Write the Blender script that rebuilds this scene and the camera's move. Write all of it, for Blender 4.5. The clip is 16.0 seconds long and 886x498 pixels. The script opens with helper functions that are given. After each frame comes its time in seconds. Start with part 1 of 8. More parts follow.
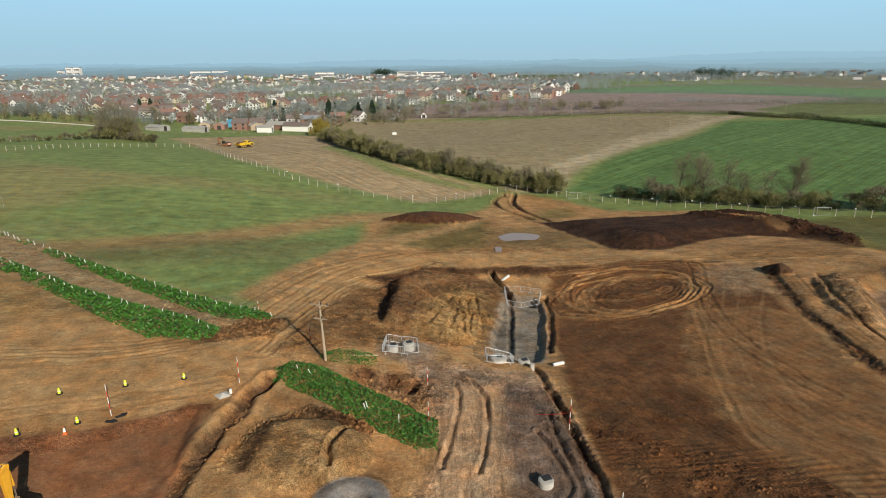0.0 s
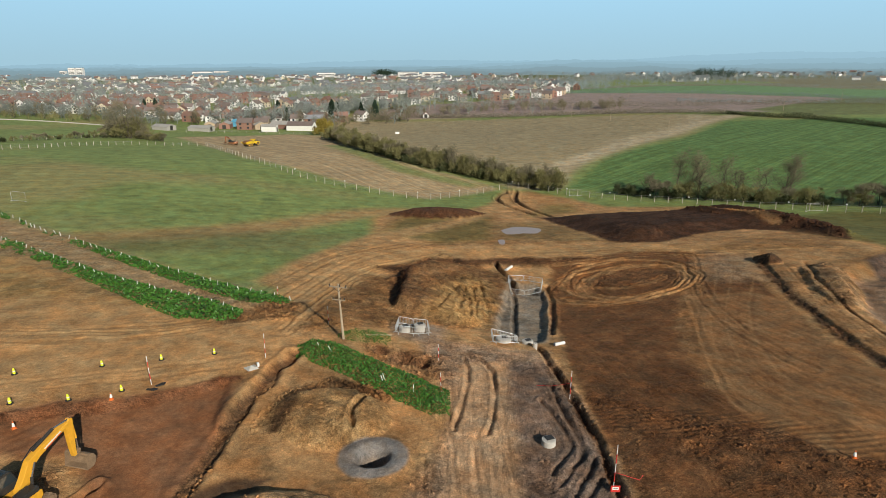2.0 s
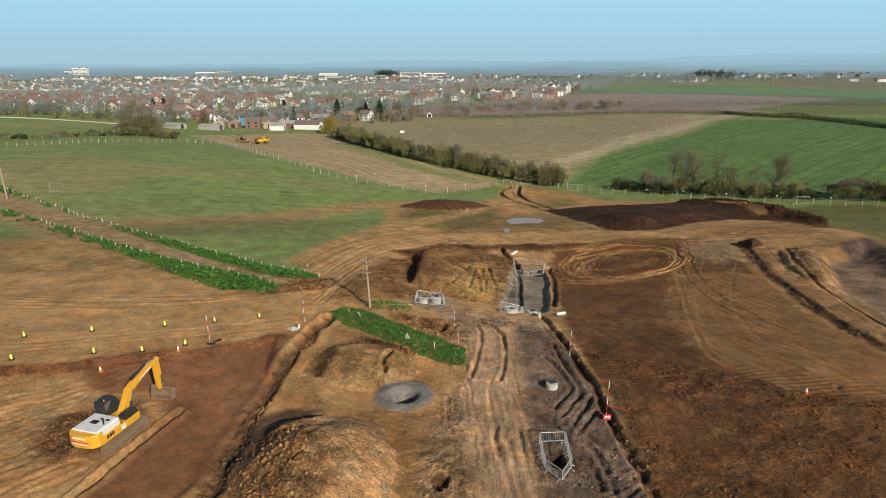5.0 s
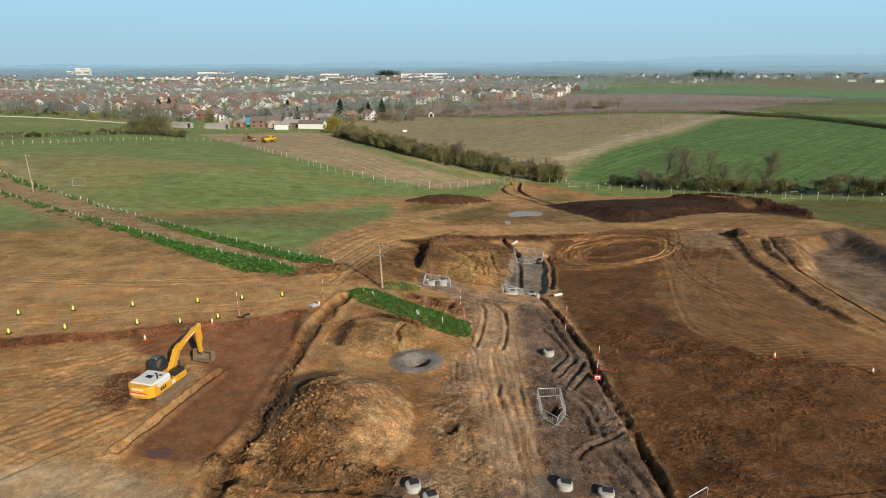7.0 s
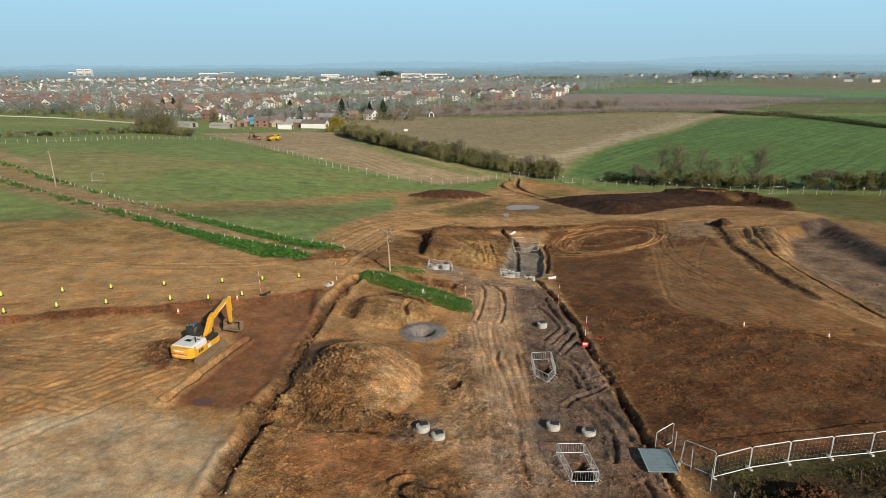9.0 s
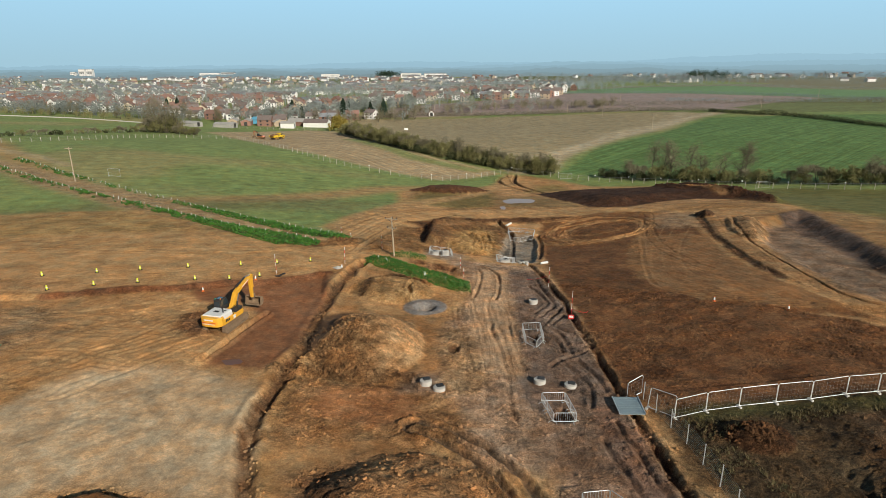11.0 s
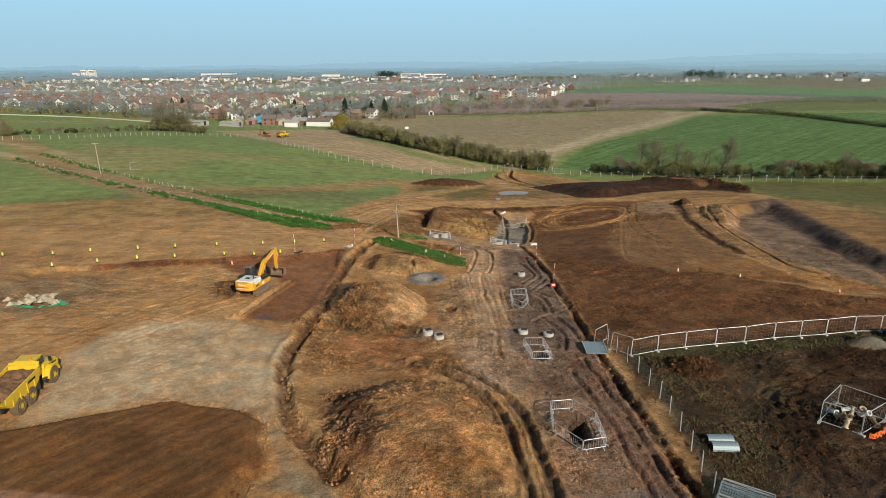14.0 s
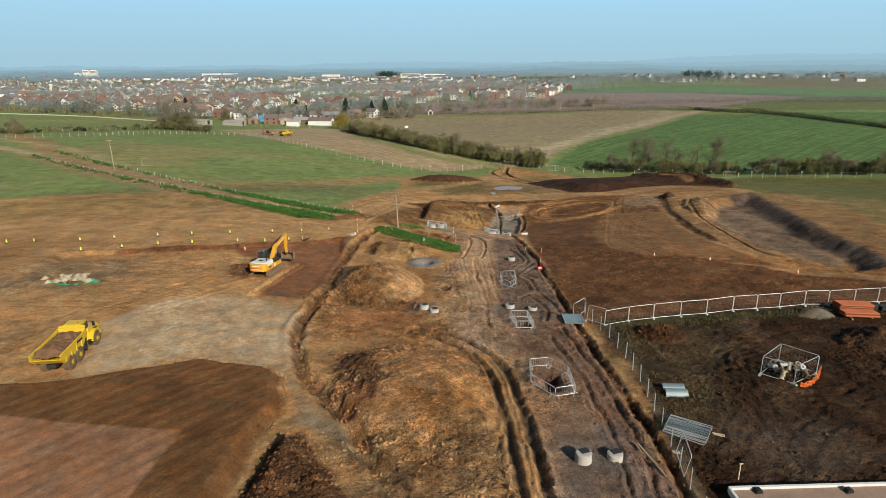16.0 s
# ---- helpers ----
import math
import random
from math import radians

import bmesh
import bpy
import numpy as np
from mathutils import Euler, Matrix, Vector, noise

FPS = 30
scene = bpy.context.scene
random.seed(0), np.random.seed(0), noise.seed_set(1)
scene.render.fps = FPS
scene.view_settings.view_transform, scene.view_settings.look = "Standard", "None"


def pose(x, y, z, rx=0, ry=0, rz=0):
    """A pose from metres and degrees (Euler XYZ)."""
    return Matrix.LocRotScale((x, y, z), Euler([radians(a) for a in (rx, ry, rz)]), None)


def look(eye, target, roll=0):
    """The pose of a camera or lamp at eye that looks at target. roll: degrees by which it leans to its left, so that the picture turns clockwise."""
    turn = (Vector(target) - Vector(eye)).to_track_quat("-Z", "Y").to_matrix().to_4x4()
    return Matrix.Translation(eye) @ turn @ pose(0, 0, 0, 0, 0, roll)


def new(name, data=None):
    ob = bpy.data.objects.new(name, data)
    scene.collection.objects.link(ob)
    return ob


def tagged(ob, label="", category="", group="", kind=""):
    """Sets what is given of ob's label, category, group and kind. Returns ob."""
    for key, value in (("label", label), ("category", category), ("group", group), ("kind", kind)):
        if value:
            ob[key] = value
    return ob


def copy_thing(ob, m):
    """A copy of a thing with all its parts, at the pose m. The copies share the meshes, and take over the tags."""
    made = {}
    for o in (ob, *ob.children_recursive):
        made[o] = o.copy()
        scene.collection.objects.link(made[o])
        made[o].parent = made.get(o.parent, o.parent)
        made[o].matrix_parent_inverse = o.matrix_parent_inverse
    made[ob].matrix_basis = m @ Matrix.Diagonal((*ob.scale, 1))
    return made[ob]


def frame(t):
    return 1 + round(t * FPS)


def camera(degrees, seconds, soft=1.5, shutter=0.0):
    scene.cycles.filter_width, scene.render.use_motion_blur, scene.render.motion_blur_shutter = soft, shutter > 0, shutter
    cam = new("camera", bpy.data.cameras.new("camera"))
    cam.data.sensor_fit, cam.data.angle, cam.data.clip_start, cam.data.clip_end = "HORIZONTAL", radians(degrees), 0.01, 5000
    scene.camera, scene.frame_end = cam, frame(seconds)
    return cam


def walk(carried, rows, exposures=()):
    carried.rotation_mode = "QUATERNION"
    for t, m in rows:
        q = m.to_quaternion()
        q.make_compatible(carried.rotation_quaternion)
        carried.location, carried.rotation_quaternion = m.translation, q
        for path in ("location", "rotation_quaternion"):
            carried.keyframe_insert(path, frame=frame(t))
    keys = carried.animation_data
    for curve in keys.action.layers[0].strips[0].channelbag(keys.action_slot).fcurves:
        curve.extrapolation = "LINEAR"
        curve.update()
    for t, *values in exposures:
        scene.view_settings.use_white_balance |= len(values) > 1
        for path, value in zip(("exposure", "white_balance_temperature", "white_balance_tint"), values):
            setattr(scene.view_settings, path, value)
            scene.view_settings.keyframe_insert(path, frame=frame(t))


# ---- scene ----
cam = camera(73.0, 16.0, soft=0.6)
PATH = [
    (0, -8.40, -40.79, 33.35, 72.762, 0.193, -0.160),
    (1.5, -9.21, -44.79, 33.28, 72.792, 0.180, -0.130),
    (3.5, -10.64, -51.12, 33.33, 72.830, 0.110, -0.083),
    (7, -12.56, -64.16, 33.36, 72.898, 0.030, -0.020),
    (9, -13.07, -72.19, 33.36, 72.935, 0.095, -0.062),
    (12.5, -13.12, -86.79, 33.55, 72.935, 0.200, -0.120),
    (14.5, -12.97, -95.31, 33.71, 72.945, 0.200, -0.150),
    (16, -12.41, -101.92, 33.88, 72.945, 0.190, -0.151),
]
walk(cam, [(t, pose(x, y, z, rx, ry, rz)) for t, x, y, z, rx, ry, rz in PATH])

# ---- daylight: hazy low sun from behind and to the right ----
SUN_ELEV, SUN_ROT = radians(27), radians(149)
world = bpy.data.worlds.new("sky")
scene.world = world
world.use_nodes = True
wn, wl = world.node_tree.nodes, world.node_tree.links
wn.clear()
sky = wn.new("ShaderNodeTexSky")
sky.sky_type = "NISHITA"
sky.sun_disc = False
sky.sun_elevation, sky.sun_rotation = SUN_ELEV, SUN_ROT
sky.altitude, sky.air_density, sky.dust_density, sky.ozone_density = 60, 1.6, 0.6, 5.0
bg = wn.new("ShaderNodeBackground")
bg.inputs["Strength"].default_value = 0.030
wo = wn.new("ShaderNodeOutputWorld")
wl.new(sky.outputs[0], bg.inputs["Color"])
wl.new(bg.outputs[0], wo.inputs["Surface"])
sun_data = bpy.data.lights.new("sun", "SUN")
sun_data.energy, sun_data.angle, sun_data.color = 4.6, radians(0.6), (1.0, 0.92, 0.80)
sun_to = Vector((math.sin(SUN_ROT) * math.cos(SUN_ELEV), math.cos(SUN_ROT) * math.cos(SUN_ELEV), math.sin(SUN_ELEV)))
sun = new("sun", sun_data)
sun.matrix_world = look(sun_to * 200, (0, 0, 0))
scene.view_settings.exposure = 0.0

# ---- materials ----
def material(name, colour, rough=0.7, metal=0.0, vary=0.25, size=1.0, bump=0.0, bump_size=0.1, by_object=0.0, spec=0.3):
    """A surface with a base colour, two scales of variation and fine relief; by_object varies it from piece to piece."""
    m = bpy.data.materials.new(name)
    m.use_nodes = True
    n, l = m.node_tree.nodes, m.node_tree.links
    b = n["Principled BSDF"]
    b.inputs["Roughness"].default_value, b.inputs["Metallic"].default_value = rough, metal
    b.inputs["Specular IOR Level"].default_value = spec
    tc = n.new("ShaderNodeTexCoord")
    big, small = n.new("ShaderNodeTexNoise"), n.new("ShaderNodeTexNoise")
    big.inputs["Scale"].default_value, small.inputs["Scale"].default_value = 0.9 / size, 7.0 / size
    big.inputs["Detail"].default_value, small.inputs["Detail"].default_value = 4, 3
    for t in (big, small):
        l.new(tc.outputs["Object"], t.inputs["Vector"])
    mean = n.new("ShaderNodeMath")
    mean.operation = "ADD"
    l.new(big.outputs["Fac"], mean.inputs[0])
    l.new(small.outputs["Fac"], mean.inputs[1])
    rng = n.new("ShaderNodeMapRange")
    rng.inputs["From Min"].default_value, rng.inputs["From Max"].default_value = 0.6, 1.4
    rng.inputs["To Min"].default_value, rng.inputs["To Max"].default_value = 1 - vary, 1 + vary
    l.new(mean.outputs[0], rng.inputs["Value"])
    last = rng.outputs["Result"]
    if by_object:
        oi = n.new("ShaderNodeObjectInfo")
        r2 = n.new("ShaderNodeMapRange")
        r2.inputs["To Min"].default_value, r2.inputs["To Max"].default_value = 1 - by_object, 1 + by_object
        l.new(oi.outputs["Random"], r2.inputs["Value"])
        mm = n.new("ShaderNodeMath")
        mm.operation = "MULTIPLY"
        l.new(last, mm.inputs[0])
        l.new(r2.outputs["Result"], mm.inputs[1])
        last = mm.outputs[0]
    sc = n.new("ShaderNodeVectorMath")
    sc.operation = "SCALE"
    sc.inputs[0].default_value = colour
    l.new(last, sc.inputs["Scale"])
    l.new(sc.outputs[0], b.inputs["Base Color"])
    if bump:
        tex = n.new("ShaderNodeTexNoise")
        tex.inputs["Scale"].default_value, tex.inputs["Detail"].default_value = 1 / bump_size, 5
        l.new(tc.outputs["Object"], tex.inputs["Vector"])
        bp = n.new("ShaderNodeBump")
        bp.inputs["Distance"].default_value, bp.inputs["Strength"].default_value = bump, 0.9
        l.new(tex.outputs["Fac"], bp.inputs["Height"])
        l.new(bp.outputs["Normal"], b.inputs["Normal"])
    return m


def ground_material():
    m = bpy.data.materials.new("earth_and_grass")
    m.use_nodes = True
    n, l = m.node_tree.nodes, m.node_tree.links
    b = n["Principled BSDF"]
    b.inputs["Specular IOR Level"].default_value = 0.15
    at = n.new("ShaderNodeAttribute")
    at.attribute_name = "earth"
    cl = n.new("ShaderNodeAttribute")
    cl.attribute_name = "clod"
    l.new(at.outputs["Alpha"], b.inputs["Roughness"])
    geo = n.new("ShaderNodeNewGeometry")
    vals = []
    for scale, detail, swing in ((0.30, 6, 0.26), (2.4, 6, 0.36), (9.0, 5, 0.62)):
        t = n.new("ShaderNodeTexNoise")
        t.inputs["Scale"].default_value, t.inputs["Detail"].default_value, t.inputs["Roughness"].default_value = scale, detail, 0.62
        l.new(geo.outputs["Position"], t.inputs["Vector"])
        r = n.new("ShaderNodeMapRange")
        r.inputs["From Min"].default_value, r.inputs["From Max"].default_value = 0.3, 0.7
        r.inputs["To Min"].default_value, r.inputs["To Max"].default_value = 1 - swing, 1 + swing
        l.new(t.outputs["Fac"], r.inputs["Value"])
        vals.append((t, r))
    # trodden ground is more even than loose earth
    loose = n.new("ShaderNodeMapRange")
    loose.inputs["From Max"].default_value = 0.12
    loose.inputs["To Min"].default_value = 0.38
    l.new(cl.outputs["Fac"], loose.inputs["Value"])
    for i in (1, 2):
        off, k = n.new("ShaderNodeMath"), n.new("ShaderNodeMath")
        off.operation, k.operation = "SUBTRACT", "MULTIPLY_ADD"
        off.inputs[1].default_value = k.inputs[2].default_value = 1.0
        l.new(vals[i][1].outputs["Result"], off.inputs[0])
        l.new(off.outputs[0], k.inputs[0])
        l.new(loose.outputs["Result"], k.inputs[1])
        vals[i] = (vals[i][0], k)
    mul = None
    for _, r in vals:
        if mul is None:
            mul = r.outputs[0]
        else:
            k = n.new("ShaderNodeMath")
            k.operation = "MULTIPLY"
            l.new(mul, k.inputs[0])
            l.new(r.outputs[0], k.inputs[1])
            mul = k.outputs[0]
    # fine streaks left by blades, wheels and tracks along four working directions
    dr = n.new("ShaderNodeAttribute")
    dr.attribute_name = "drag"
    split = n.new("ShaderNodeSeparateColor")
    l.new(dr.outputs["Color"], split.inputs[0])
    drawn = None
    for i, (deg, long, wide) in enumerate(((88, 2.2, 0.22), (106, 5.0, 0.30), (55, 3.2, 0.30), (17, 3.6, 0.36))):
        mp = n.new("ShaderNodeMapping")
        mp.vector_type = "TEXTURE"
        mp.inputs["Rotation"].default_value = (0, 0, radians(deg))
        mp.inputs["Scale"].default_value = (long, wide, 1.0)
        l.new(geo.outputs["Position"], mp.inputs["Vector"])
        t = n.new("ShaderNodeTexNoise")
        t.inputs["Scale"].default_value, t.inputs["Detail"].default_value, t.inputs["Roughness"].default_value = 1.0, 4, 0.6
        t.inputs["Distortion"].default_value = 0.25
        l.new(mp.outputs[0], t.inputs["Vector"])
        r = n.new("ShaderNodeMapRange")
        r.inputs["From Min"].default_value, r.inputs["From Max"].default_value = 0.34, 0.66
        r.inputs["To Min"].default_value, r.inputs["To Max"].default_value = -1.0, 1.0
        l.new(t.outputs["Fac"], r.inputs["Value"])
        k = n.new("ShaderNodeMath")
        k.operation = "MULTIPLY_ADD"
        l.new(r.outputs["Result"], k.inputs[0])
        l.new(split.outputs[i] if i < 3 else dr.outputs["Alpha"], k.inputs[1])
        if drawn is None:
            k.inputs[2].default_value = 0.0
        else:
            l.new(drawn, k.inputs[2])
        drawn = k.outputs[0]
    tint = n.new("ShaderNodeMath")
    tint.operation = "MULTIPLY_ADD"
    tint.inputs[1].default_value, tint.inputs[2].default_value = 0.10, 1.0
    l.new(drawn, tint.inputs[0])
    k = n.new("ShaderNodeMath")
    k.operation = "MULTIPLY"
    l.new(mul, k.inputs[0])
    l.new(tint.outputs[0], k.inputs[1])
    mul = k.outputs[0]
    # drill rows and harvest lines over the fields, along three directions
    fr = n.new("ShaderNodeAttribute")
    fr.attribute_name = "rows"
    rsplit = n.new("ShaderNodeSeparateColor")
    l.new(fr.outputs["Color"], rsplit.inputs[0])
    for i, (deg, long, wide) in enumerate(((38, 70.0, 1.5), (127, 60.0, 1.3), (14, 90.0, 2.4))):
        mp = n.new("ShaderNodeMapping")
        mp.vector_type = "TEXTURE"
        mp.inputs["Rotation"].default_value = (0, 0, radians(deg))
        mp.inputs["Scale"].default_value = (long, wide, 1.0)
        flat = n.new("ShaderNodeVectorMath")
        flat.operation = "MULTIPLY"
        flat.inputs[1].default_value = (1, 1, 0)
        l.new(geo.outputs["Position"], flat.inputs[0])
        l.new(flat.outputs[0], mp.inputs["Vector"])
        t = n.new("ShaderNodeTexNoise")
        t.inputs["Scale"].default_value, t.inputs["Detail"].default_value, t.inputs["Roughness"].default_value = 1.0, 3, 0.6
        l.new(mp.outputs[0], t.inputs["Vector"])
        r = n.new("ShaderNodeMapRange")
        r.inputs["From Min"].default_value, r.inputs["From Max"].default_value = 0.32, 0.68
        r.inputs["To Min"].default_value, r.inputs["To Max"].default_value = -0.27, 0.27
        l.new(t.outputs["Fac"], r.inputs["Value"])
        k = n.new("ShaderNodeMath")
        k.operation = "MULTIPLY_ADD"
        k.inputs[2].default_value = 1.0
        l.new(r.outputs["Result"], k.inputs[0])
        l.new(rsplit.outputs[i], k.inputs[1])
        k2 = n.new("ShaderNodeMath")
        k2.operation = "MULTIPLY"
        l.new(mul, k2.inputs[0])
        l.new(k.outputs[0], k2.inputs[1])
        mul = k2.outputs[0]
    # dark speckles where the earth is loose
    spot = n.new("ShaderNodeTexNoise")
    spot.inputs["Scale"].default_value, spot.inputs["Detail"].default_value, spot.inputs["Roughness"].default_value = 3.1, 7, 0.72
    l.new(geo.outputs["Position"], spot.inputs["Vector"])
    r = n.new("ShaderNodeMapRange")
    r.inputs["From Min"].default_value, r.inputs["From Max"].default_value = 0.36, 0.47
    r.inputs["To Min"].default_value, r.inputs["To Max"].default_value = -2.4, 0.0
    l.new(spot.outputs["Fac"], r.inputs["Value"])
    k = n.new("ShaderNodeMath")
    k.operation = "MULTIPLY_ADD"
    k.inputs[2].default_value = 1.0
    l.new(r.outputs["Result"], k.inputs[0])
    l.new(cl.outputs["Fac"], k.inputs[1])
    lo = n.new("ShaderNodeMath")
    lo.operation = "MAXIMUM"
    lo.inputs[1].default_value = 0.5
    l.new(k.outputs[0], lo.inputs[0])
    k2 = n.new("ShaderNodeMath")
    k2.operation = "MULTIPLY"
    l.new(mul, k2.inputs[0])
    l.new(lo.outputs[0], k2.inputs[1])
    mul = k2.outputs[0]
    # red clay here, grey sand there
    hue = n.new("ShaderNodeTexNoise")
    hue.inputs["Scale"].default_value, hue.inputs["Detail"].default_value, hue.inputs["Roughness"].default_value = 0.42, 7, 0.65
    l.new(geo.outputs["Position"], hue.inputs["Vector"])
    r = n.new("ShaderNodeMapRange")
    r.inputs["From Min"].default_value, r.inputs["From Max"].default_value = 0.36, 0.64
    l.new(hue.outputs["Fac"], r.inputs["Value"])
    mixc = n.new("ShaderNodeMix")
    mixc.data_type = "RGBA"
    mixc.inputs[6].default_value, mixc.inputs[7].default_value = (1.10, 0.96, 0.84, 1), (0.93, 1.02, 1.12, 1)
    l.new(r.outputs["Result"], mixc.inputs[0])
    dye = n.new("ShaderNodeVectorMath")
    dye.operation = "MULTIPLY"
    l.new(at.outputs["Color"], dye.inputs[0])
    l.new(mixc.outputs[2], dye.inputs[1])
    sc = n.new("ShaderNodeVectorMath")
    sc.operation = "SCALE"
    l.new(dye.outputs[0], sc.inputs[0])
    l.new(mul, sc.inputs["Scale"])
    l.new(sc.outputs[0], b.inputs["Base Color"])
    # relief: soft unevenness everywhere, crumbs where the earth is loose
    soft_n, vor = n.new("ShaderNodeTexNoise"), n.new("ShaderNodeTexVoronoi")
    soft_n.inputs["Scale"].default_value, soft_n.inputs["Detail"].default_value = 3.4, 6
    soft_n.inputs["Roughness"].default_value = 0.62
    vor.inputs["Scale"].default_value, vor.inputs["Randomness"].default_value = 5.2, 1.0
    warp = n.new("ShaderNodeVectorMath")
    warp.operation = "MULTIPLY_ADD"
    warp.inputs[1].default_value = (0.8, 0.8, 0.8)
    l.new(vals[1][0].outputs["Color"], warp.inputs[0])
    l.new(geo.outputs["Position"], warp.inputs[2])
    l.new(geo.outputs["Position"], soft_n.inputs["Vector"])
    l.new(warp.outputs[0], vor.inputs["Vector"])

    def mad(a, k, c):
        q = n.new("ShaderNodeMath")
        q.operation = "MULTIPLY_ADD"
        for s, v in zip(q.inputs, (a, k, c)):
            if isinstance(v, float):
                s.default_value = v
            else:
                l.new(v, s)
        return q.outputs[0]

    amp = mad(cl.outputs["Fac"], 1.5, 0.014)
    crumb = mad(cl.outputs["Fac"], -0.75, 0.0)
    height = mad(vor.outputs["Distance"], crumb, 0.0)
    height = mad(soft_n.outputs["Fac"], amp, height)
    height = mad(drawn, 0.014, height)
    bp = n.new("ShaderNodeBump")
    bp.inputs["Distance"].default_value = 1.0
    l.new(height, bp.inputs["Height"])
    l.new(bp.outputs["Normal"], b.inputs["Normal"])
    return m


M_GROUND = ground_material()

# ---- the lie of the land ----
SWELLS = [(0, 0, 60, -6.0), (-45, 10, 60, 2.2), (45, -10, 60, 2.4), (-110, 80, 90, 1.2), (20, 150, 70, -8.9), (100, 110, 70, -5.8),
          (-30, 90, 60, -3.9), (-100, 240, 100, -3.2), (-130, 400, 150, -9.1), (100, 260, 100, -2.4), (200, 290, 120, 1.7)]
SWELLS += [(0, -80, 90, 1.5), (-280, 430, 150, -1.0), (60, 60, 50, 0.7), (0, 350, 120, -6.2), (0, 1500, 700, 0.5), (300, 900, 400, 2.7),
           (-300, 900, 400, -11.1), (-900, 1500, 700, 0.9), (900, 1500, 700, 4.5), (-200, 150, 100, 3.1), (400, 350, 200, 2.2)]
SWELLS += [(-24, 22, 16, 0.9), (4, 45, 22, -3.2), (26, -6, 20, 1.6), (-12, 112, 30, 0.5), (70, 66, 25, 1.1), (-55, 0, 30, 0.5), (14, -42, 22, 0.5)]


def land(x, y):
    """Height of the undisturbed ground."""
    z = 3.2 + 0.0 * x
    for cx, cy, r, h in SWELLS:
        z = z + h * np.exp(-((x - cx) ** 2 + (y - cy) ** 2) / r ** 2)
    return z


def lattice(ix, iy, seed):
    h = (ix * 374761393 + iy * 668265263 + seed * 974634521) & 0x7FFFFFFF
    h = ((h ^ (h >> 13)) * 1274126177) & 0x7FFFFFFF
    return ((h ^ (h >> 16)) & 0xFFFF) / 65535.0


def grain(x, y, size, seed=0):
    """Smooth value noise, 0 to 1."""
    u, v = x / size, y / size
    iu, iv = np.floor(u).astype(np.int64), np.floor(v).astype(np.int64)
    fu, fv = u - iu, v - iv
    fu, fv = fu * fu * (3 - 2 * fu), fv * fv * (3 - 2 * fv)
    a = lattice(iu, iv, seed) * (1 - fu) + lattice(iu + 1, iv, seed) * fu
    b = lattice(iu, iv + 1, seed) * (1 - fu) + lattice(iu + 1, iv + 1, seed) * fu
    return a * (1 - fv) + b * fv


def fbm(x, y, size, octaves=4, seed=0):
    total, amp, norm = 0.0, 1.0, 0.0
    for k in range(octaves):
        total = total + amp * grain(x + 17.3 * k, y - 9.1 * k, size / 2 ** k, seed + k)
        norm += amp
        amp *= 0.55
    return total / norm - 0.5


def step(a, b, v):
    w = np.clip((v - a) / (b - a), 0, 1)
    return w * w * (3 - 2 * w)


def line_dist(x, y, pts):
    """Distance to a polyline, and how far along it."""
    best, along, run = np.full(x.shape, 1e9), np.zeros(x.shape), 0.0
    for (ax, ay), (bx, by) in zip(pts, pts[1:]):
        dx, dy = bx - ax, by - ay
        ln = math.hypot(dx, dy)
        u = np.clip(((x - ax) * dx + (y - ay) * dy) / ln ** 2, 0, 1)
        d = np.hypot(x - ax - u * dx, y - ay - u * dy)
        nearer = d < best
        best, along = np.where(nearer, d, best), np.where(nearer, run + u * ln, along)
        run += ln
    return best, along


def area_dist(x, y, pts):
    """Signed distance to a polygon, negative inside."""
    d, _ = line_dist(x, y, list(pts) + [pts[0]])
    inside = np.zeros(x.shape, bool)
    for (ax, ay), (bx, by) in zip(pts, list(pts[1:]) + [pts[0]]):
        cross = (ay > y) != (by > y)
        with np.errstate(divide="ignore", invalid="ignore"):
            at = (bx - ax) * (y - ay) / (by - ay if by != ay else 1e-9) + ax
        inside ^= cross & (x < at)
    return np.where(inside, -d, d)


def spline(pts, step_len=1.5):
    """A rounded polyline through the points."""
    out = []
    n = len(pts)
    for i in range(n - 1):
        p0, p1, p2, p3 = pts[max(i - 1, 0)], pts[i], pts[i + 1], pts[min(i + 2, n - 1)]
        k = max(2, int(math.hypot(p2[0] - p1[0], p2[1] - p1[1]) / step_len))
        for j in range(k):
            t = j / k
            out.append(tuple(0.5 * (2 * b + (c - a) * t + (2 * a - 5 * b + 4 * c - d) * t * t + (3 * b - a - 3 * c + d) * t ** 3)
                             for a, b, c, d in zip(p0, p1, p2, p3)))
    return out + [tuple(pts[-1])]


def ease_axis(lo, hi, core_lo, core_hi, fine, growth, biggest, below=None):
    mid = list(np.arange(core_lo, core_hi, fine))
    up, down, s = [core_hi], [core_lo], fine
    while up[-1] < hi:
        s = min(s * growth, biggest)
        up.append(up[-1] + s)
    s = fine
    while down[-1] > lo:
        s = min(s * (below or growth), biggest)
        down.append(down[-1] - s)
    return np.array(down[:0:-1] + mid + up)


